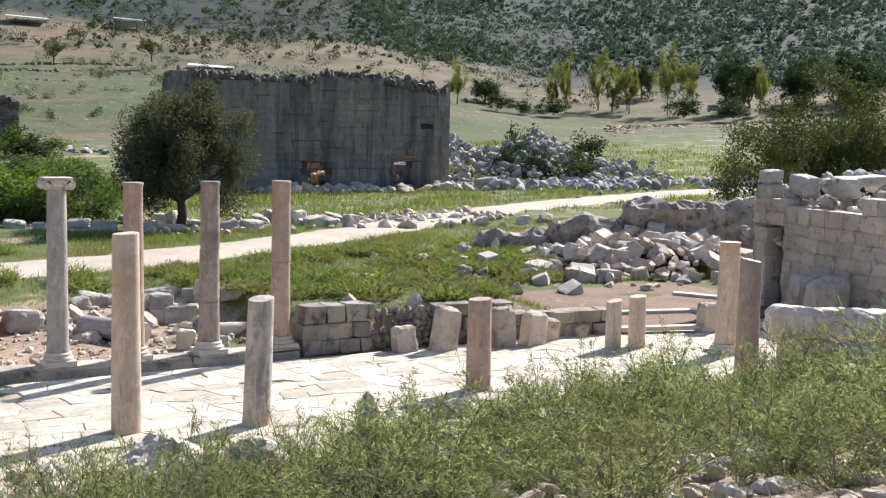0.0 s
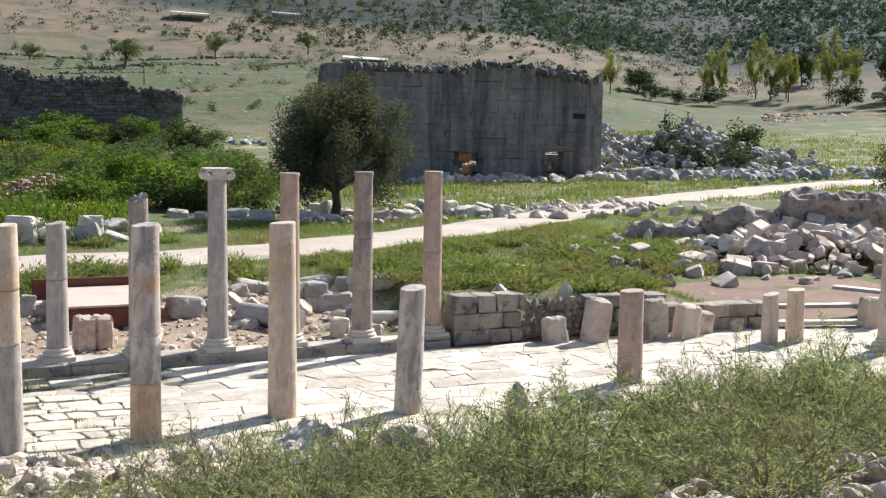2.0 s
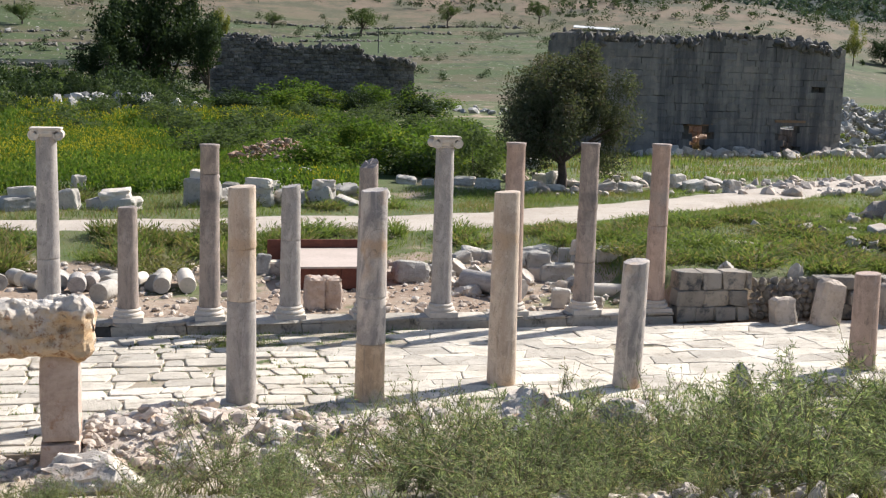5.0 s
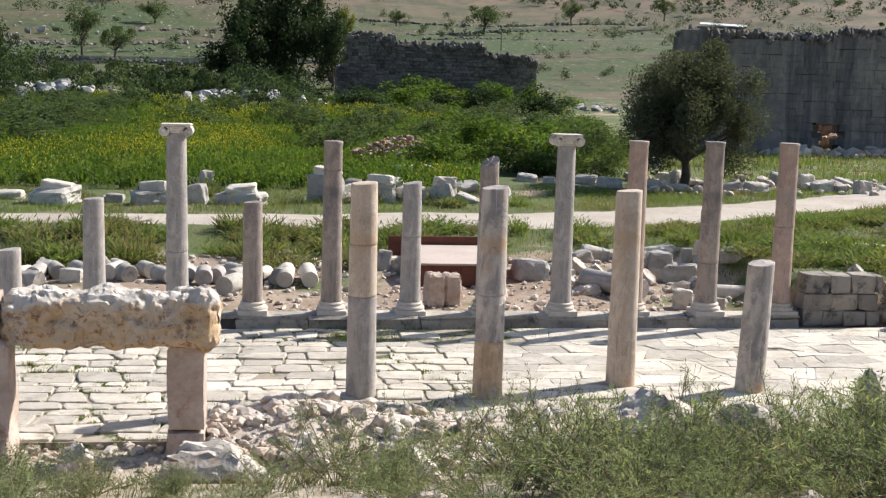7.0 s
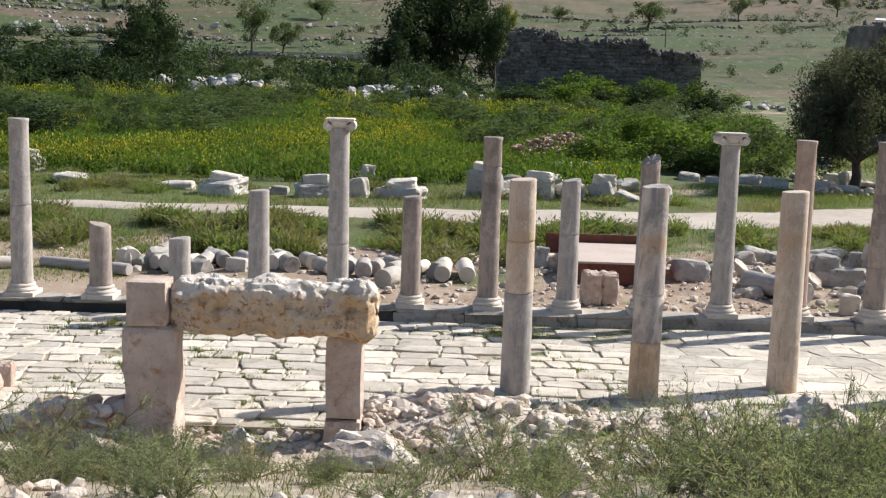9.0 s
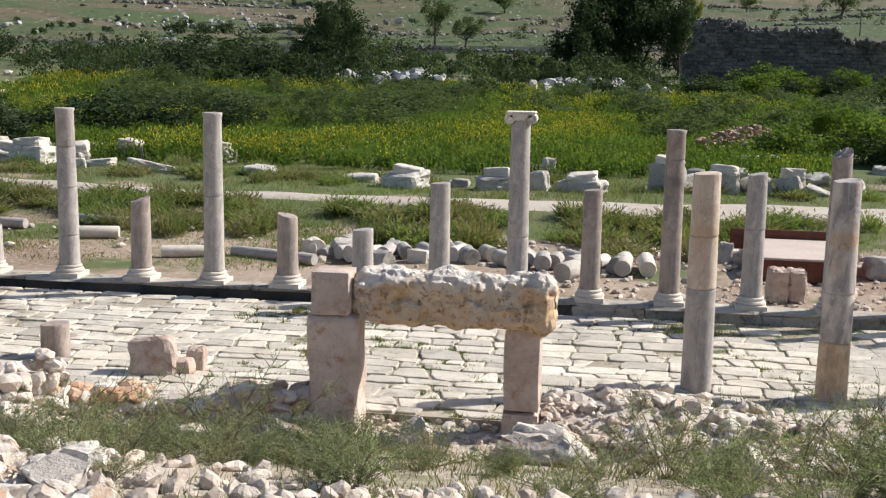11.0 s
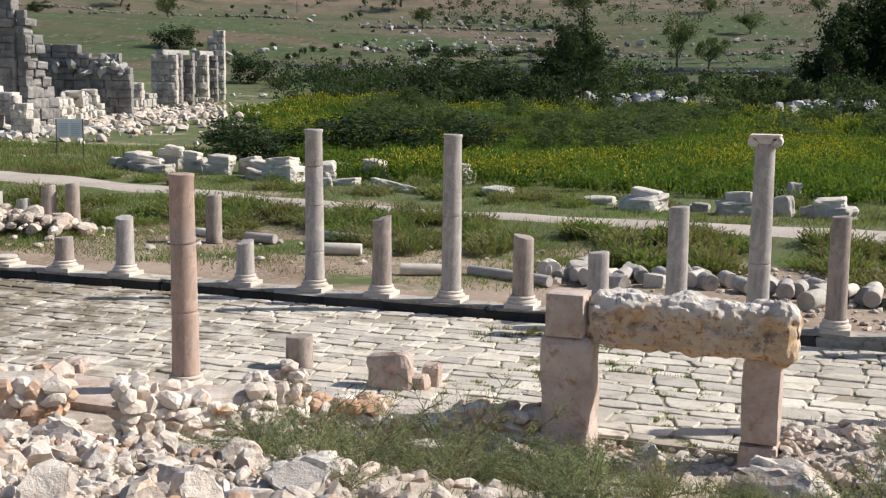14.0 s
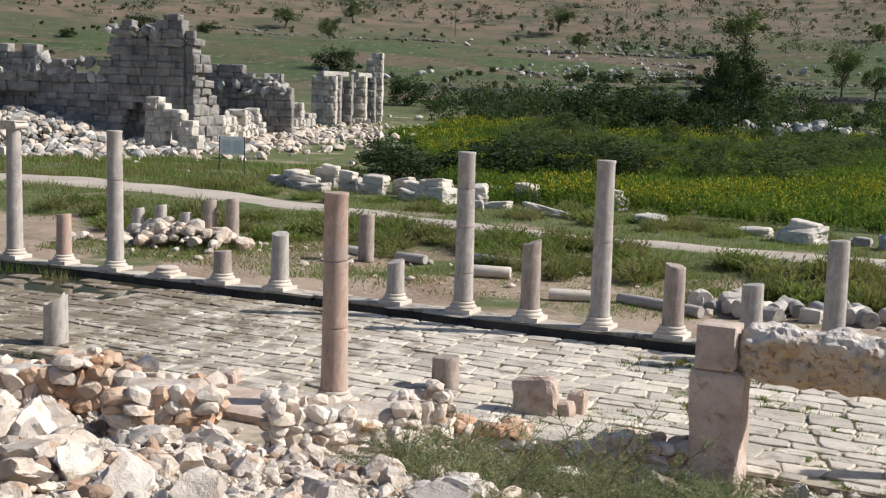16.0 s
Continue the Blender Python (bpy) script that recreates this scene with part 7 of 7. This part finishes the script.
count = 0
while count < 245:
    a, d = radians(VR.uniform(-28, 54)), math.sqrt(VR.uniform(12.5 ** 2, 29 ** 2))
    x, y = d * math.sin(a), d * math.cos(a)
    limit = 18.4 + 1.9 * float(sstep(x, 7, 13))
    if y > limit or VR.random() > thick_here(x, y):
        continue
    count += 1
    big = (0.6 + 1.1 * VR.random() ** 1.8) * (0.62 if x < 3.5 else 1.0)
    plant("wild", x, y, big * VR.uniform(0.8, 1.1), big * 1.1, "wiry feathery green shrub on the near slope", "shrub", "shrubs on the near slope", "wild_shrub")
for i in range(24):
    x, y, h = VR.uniform(-7.8, -4.2), VR.uniform(13.6, 17.2), VR.uniform(0.45, 0.85)
    plant("wild", x, y, h, h * 1.2, "low feathery shrub in front of the rubble wall", "shrub", "shrubs on the near slope", "wild_shrub")
for x, y, h in [(11.6, 19.4, 1.7), (6.7, 18.6, 1.6), (21.0, 19.6, 2.2), (17.0, 19.4, 2.0), (23.0, 18.5, 2.6), (25.0, 18.9, 2.8), (14.0, 19.3, 1.6), (19.0, 19.0, 1.8), (9.4, 18.9, 1.7), (12.8, 19.2, 1.9), (15.4, 19.6, 1.9), (18.2, 19.8, 2.0), (13.6, 18.2, 1.9), (16.2, 18.6, 2.1), (20.2, 18.8, 2.1), (3.6, 19.2, 0.9), (5.0, 19.7, 0.8), (6.2, 19.3, 1.0), (7.6, 19.9, 1.1), (8.7, 19.4, 1.2), (10.2, 19.8, 1.2), (4.4, 18.7, 1.0), (2.2, 18.6, 0.8)]:
    plant("wild", x, y, h, h * 0.8, "tall wiry shrub rising over the street", "shrub", "shrubs on the near slope", "wild_shrub")

for i in range(105):
    x = VR.uniform(-44, 12)
    y = VR.uniform(41.5, 45.4) if i % 3 else VR.uniform(52, 58)
    plant("weed", x, y, VR.uniform(0.35, 0.8), VR.uniform(0.9, 2.0), "low green weeds on the bank beside the track", "plant", "tufts on the bank", "tuft")
for i in range(170):
    x, y = VR.uniform(14.2, 33), VR.uniform(31.2, 51)
    if not (x > 23 and y < 39.5) and math.hypot(x - 20.5, y - 39.5) > 3 and y < np.interp(x, TRACK[:, 0], TRACK[:, 1]) - 3.4:
        plant("fresh", x, y, VR.uniform(0.25, 0.65), VR.uniform(0.8, 2.0), "lush green weeds on the grassy terrace", "plant", "tufts on the terrace", "tuft")
for i in range(66):
    x, y = VR.uniform(-36, 6), VR.uniform(38.5, 45.4)
    plant("weed", x, y, VR.uniform(0.4, 0.95), VR.uniform(0.9, 1.9), "feathery green weed growing below the bank", "plant", "tufts on the bank", "tuft")
for i in range(64):
    a, d = radians(VR.uniform(-26, 52)), VR.uniform(14, 23)
    x, y = d * math.sin(a), d * math.cos(a)
    if y < (19.4 if x > 3 else 17.6):
        plant("wisp", x, y, VR.uniform(1.3, 2.1), VR.uniform(0.9, 1.4), "tall wispy stalks rising from the near slope", "shrub", "wispy stalks", "wild_shrub")

for protos in PROTO.values():
    for ob in protos:
        if not ob.get("used"):
            for o in (*ob.children_recursive, ob):
                bpy.data.objects.remove(o)

shed(109.5, 504, 15, 9, 4, -12, "low pale-roofed shed on the far hillside", SHEET)
shed(151.4, 507, 12, 7, 3, -16, "small pale shed on the far hillside", SHEET)
shed(143, 388, 14, 9, 0.8, -20, "low flat white roof half sunk in the field", SHEET)


def field_line():
    """A low pale concrete channel running along the foot of the hill."""
    pts = [(-130, 236), (-80, 259), (-38, 272), (10, 279), (55, 281), (90, 275), (130, 262)]
    ob = root("field_channel", pose(0, 0, 0), "long low pale concrete channel at the foot of the hill", "channel")
    for (xa, ya), (xb, yb) in zip(pts[:-1], pts[1:]):
        n = 6
        for k in range(n):
            x0, y0, x1, y1 = xa + (xb - xa) * k / n, ya + (yb - ya) * k / n, xa + (xb - xa) * (k + 1) / n, ya + (yb - ya) * (k + 1) / n
            ln = math.hypot(x1 - x0, y1 - y0)
            z = float(height((x0 + x1) / 2, (y0 + y1) / 2))
            part("channel_length", tri_mesh("channel_length", *box_arrays(-ln / 2 - 0.1, ln / 2 + 0.1, -0.3, 0.3, -3.0, 0.35, 0.02)), GRAVEL, ob, m=pose((x0 + x1) / 2, (y0 + y1) / 2, z, 0, 0, math.degrees(math.atan2(y1 - y0, x1 - x0))))


field_line()


def utility_pole(x, y, h):
    ob = root("utility_pole", pose(x, y, float(height(x, y)) - 1), "thin grey utility pole on the hillside", "pole", "utility poles")
    part("pole", turned("pole", [(0.16, 0), (0.13, h * 0.5), (0.10, h + 1)], seg=8), STEEL, ob)
    part("crossbar", tri_mesh("crossbar", *box_arrays(-0.8, 0.8, -0.06, 0.06, h + 0.3, h + 0.45, 0)), STEEL, ob)


for x, y, h in [(55.7, 310, 6.5), (-192, 388, 9), (-157, 470, 9), (-40, 385, 8), (150, 470, 9), (230, 480, 9)]:
    utility_pole(x, y, h)


def van(x, y, turn):
    ob = root("parked_van", pose(x, y, float(height(x, y)) + 0.3, 0, 0, turn), "small pale van parked on the far road", "van")
    part("body", tri_mesh("body", *box_arrays(-2.6, 2.6, -0.95, 0.95, 0.4, 1.5, 0.15)), SHEET, ob)
    part("cabin", tri_mesh("cabin", *box_arrays(-2.4, 1.4, -0.9, 0.9, 1.45, 2.4, 0.18)), SHEET, ob)
    part("window", tri_mesh("window", *box_arrays(-2.0, 1.1, -0.93, -0.88, 1.65, 2.15, 0.01)), STEEL, ob, "dark side window")
    for wx in (-1.7, 1.7):
        for wy in (-0.9, 0.9):
            w = part("wheel", turned("wheel", [(0.12, -0.1), (0.36, -0.1), (0.38, 0), (0.36, 0.1), (0.12, 0.1)], seg=16), STEEL, ob, m=pose(wx, wy, 0.38, 90, 0, 0))


van(290, 306, -40)

street()
stylobate()
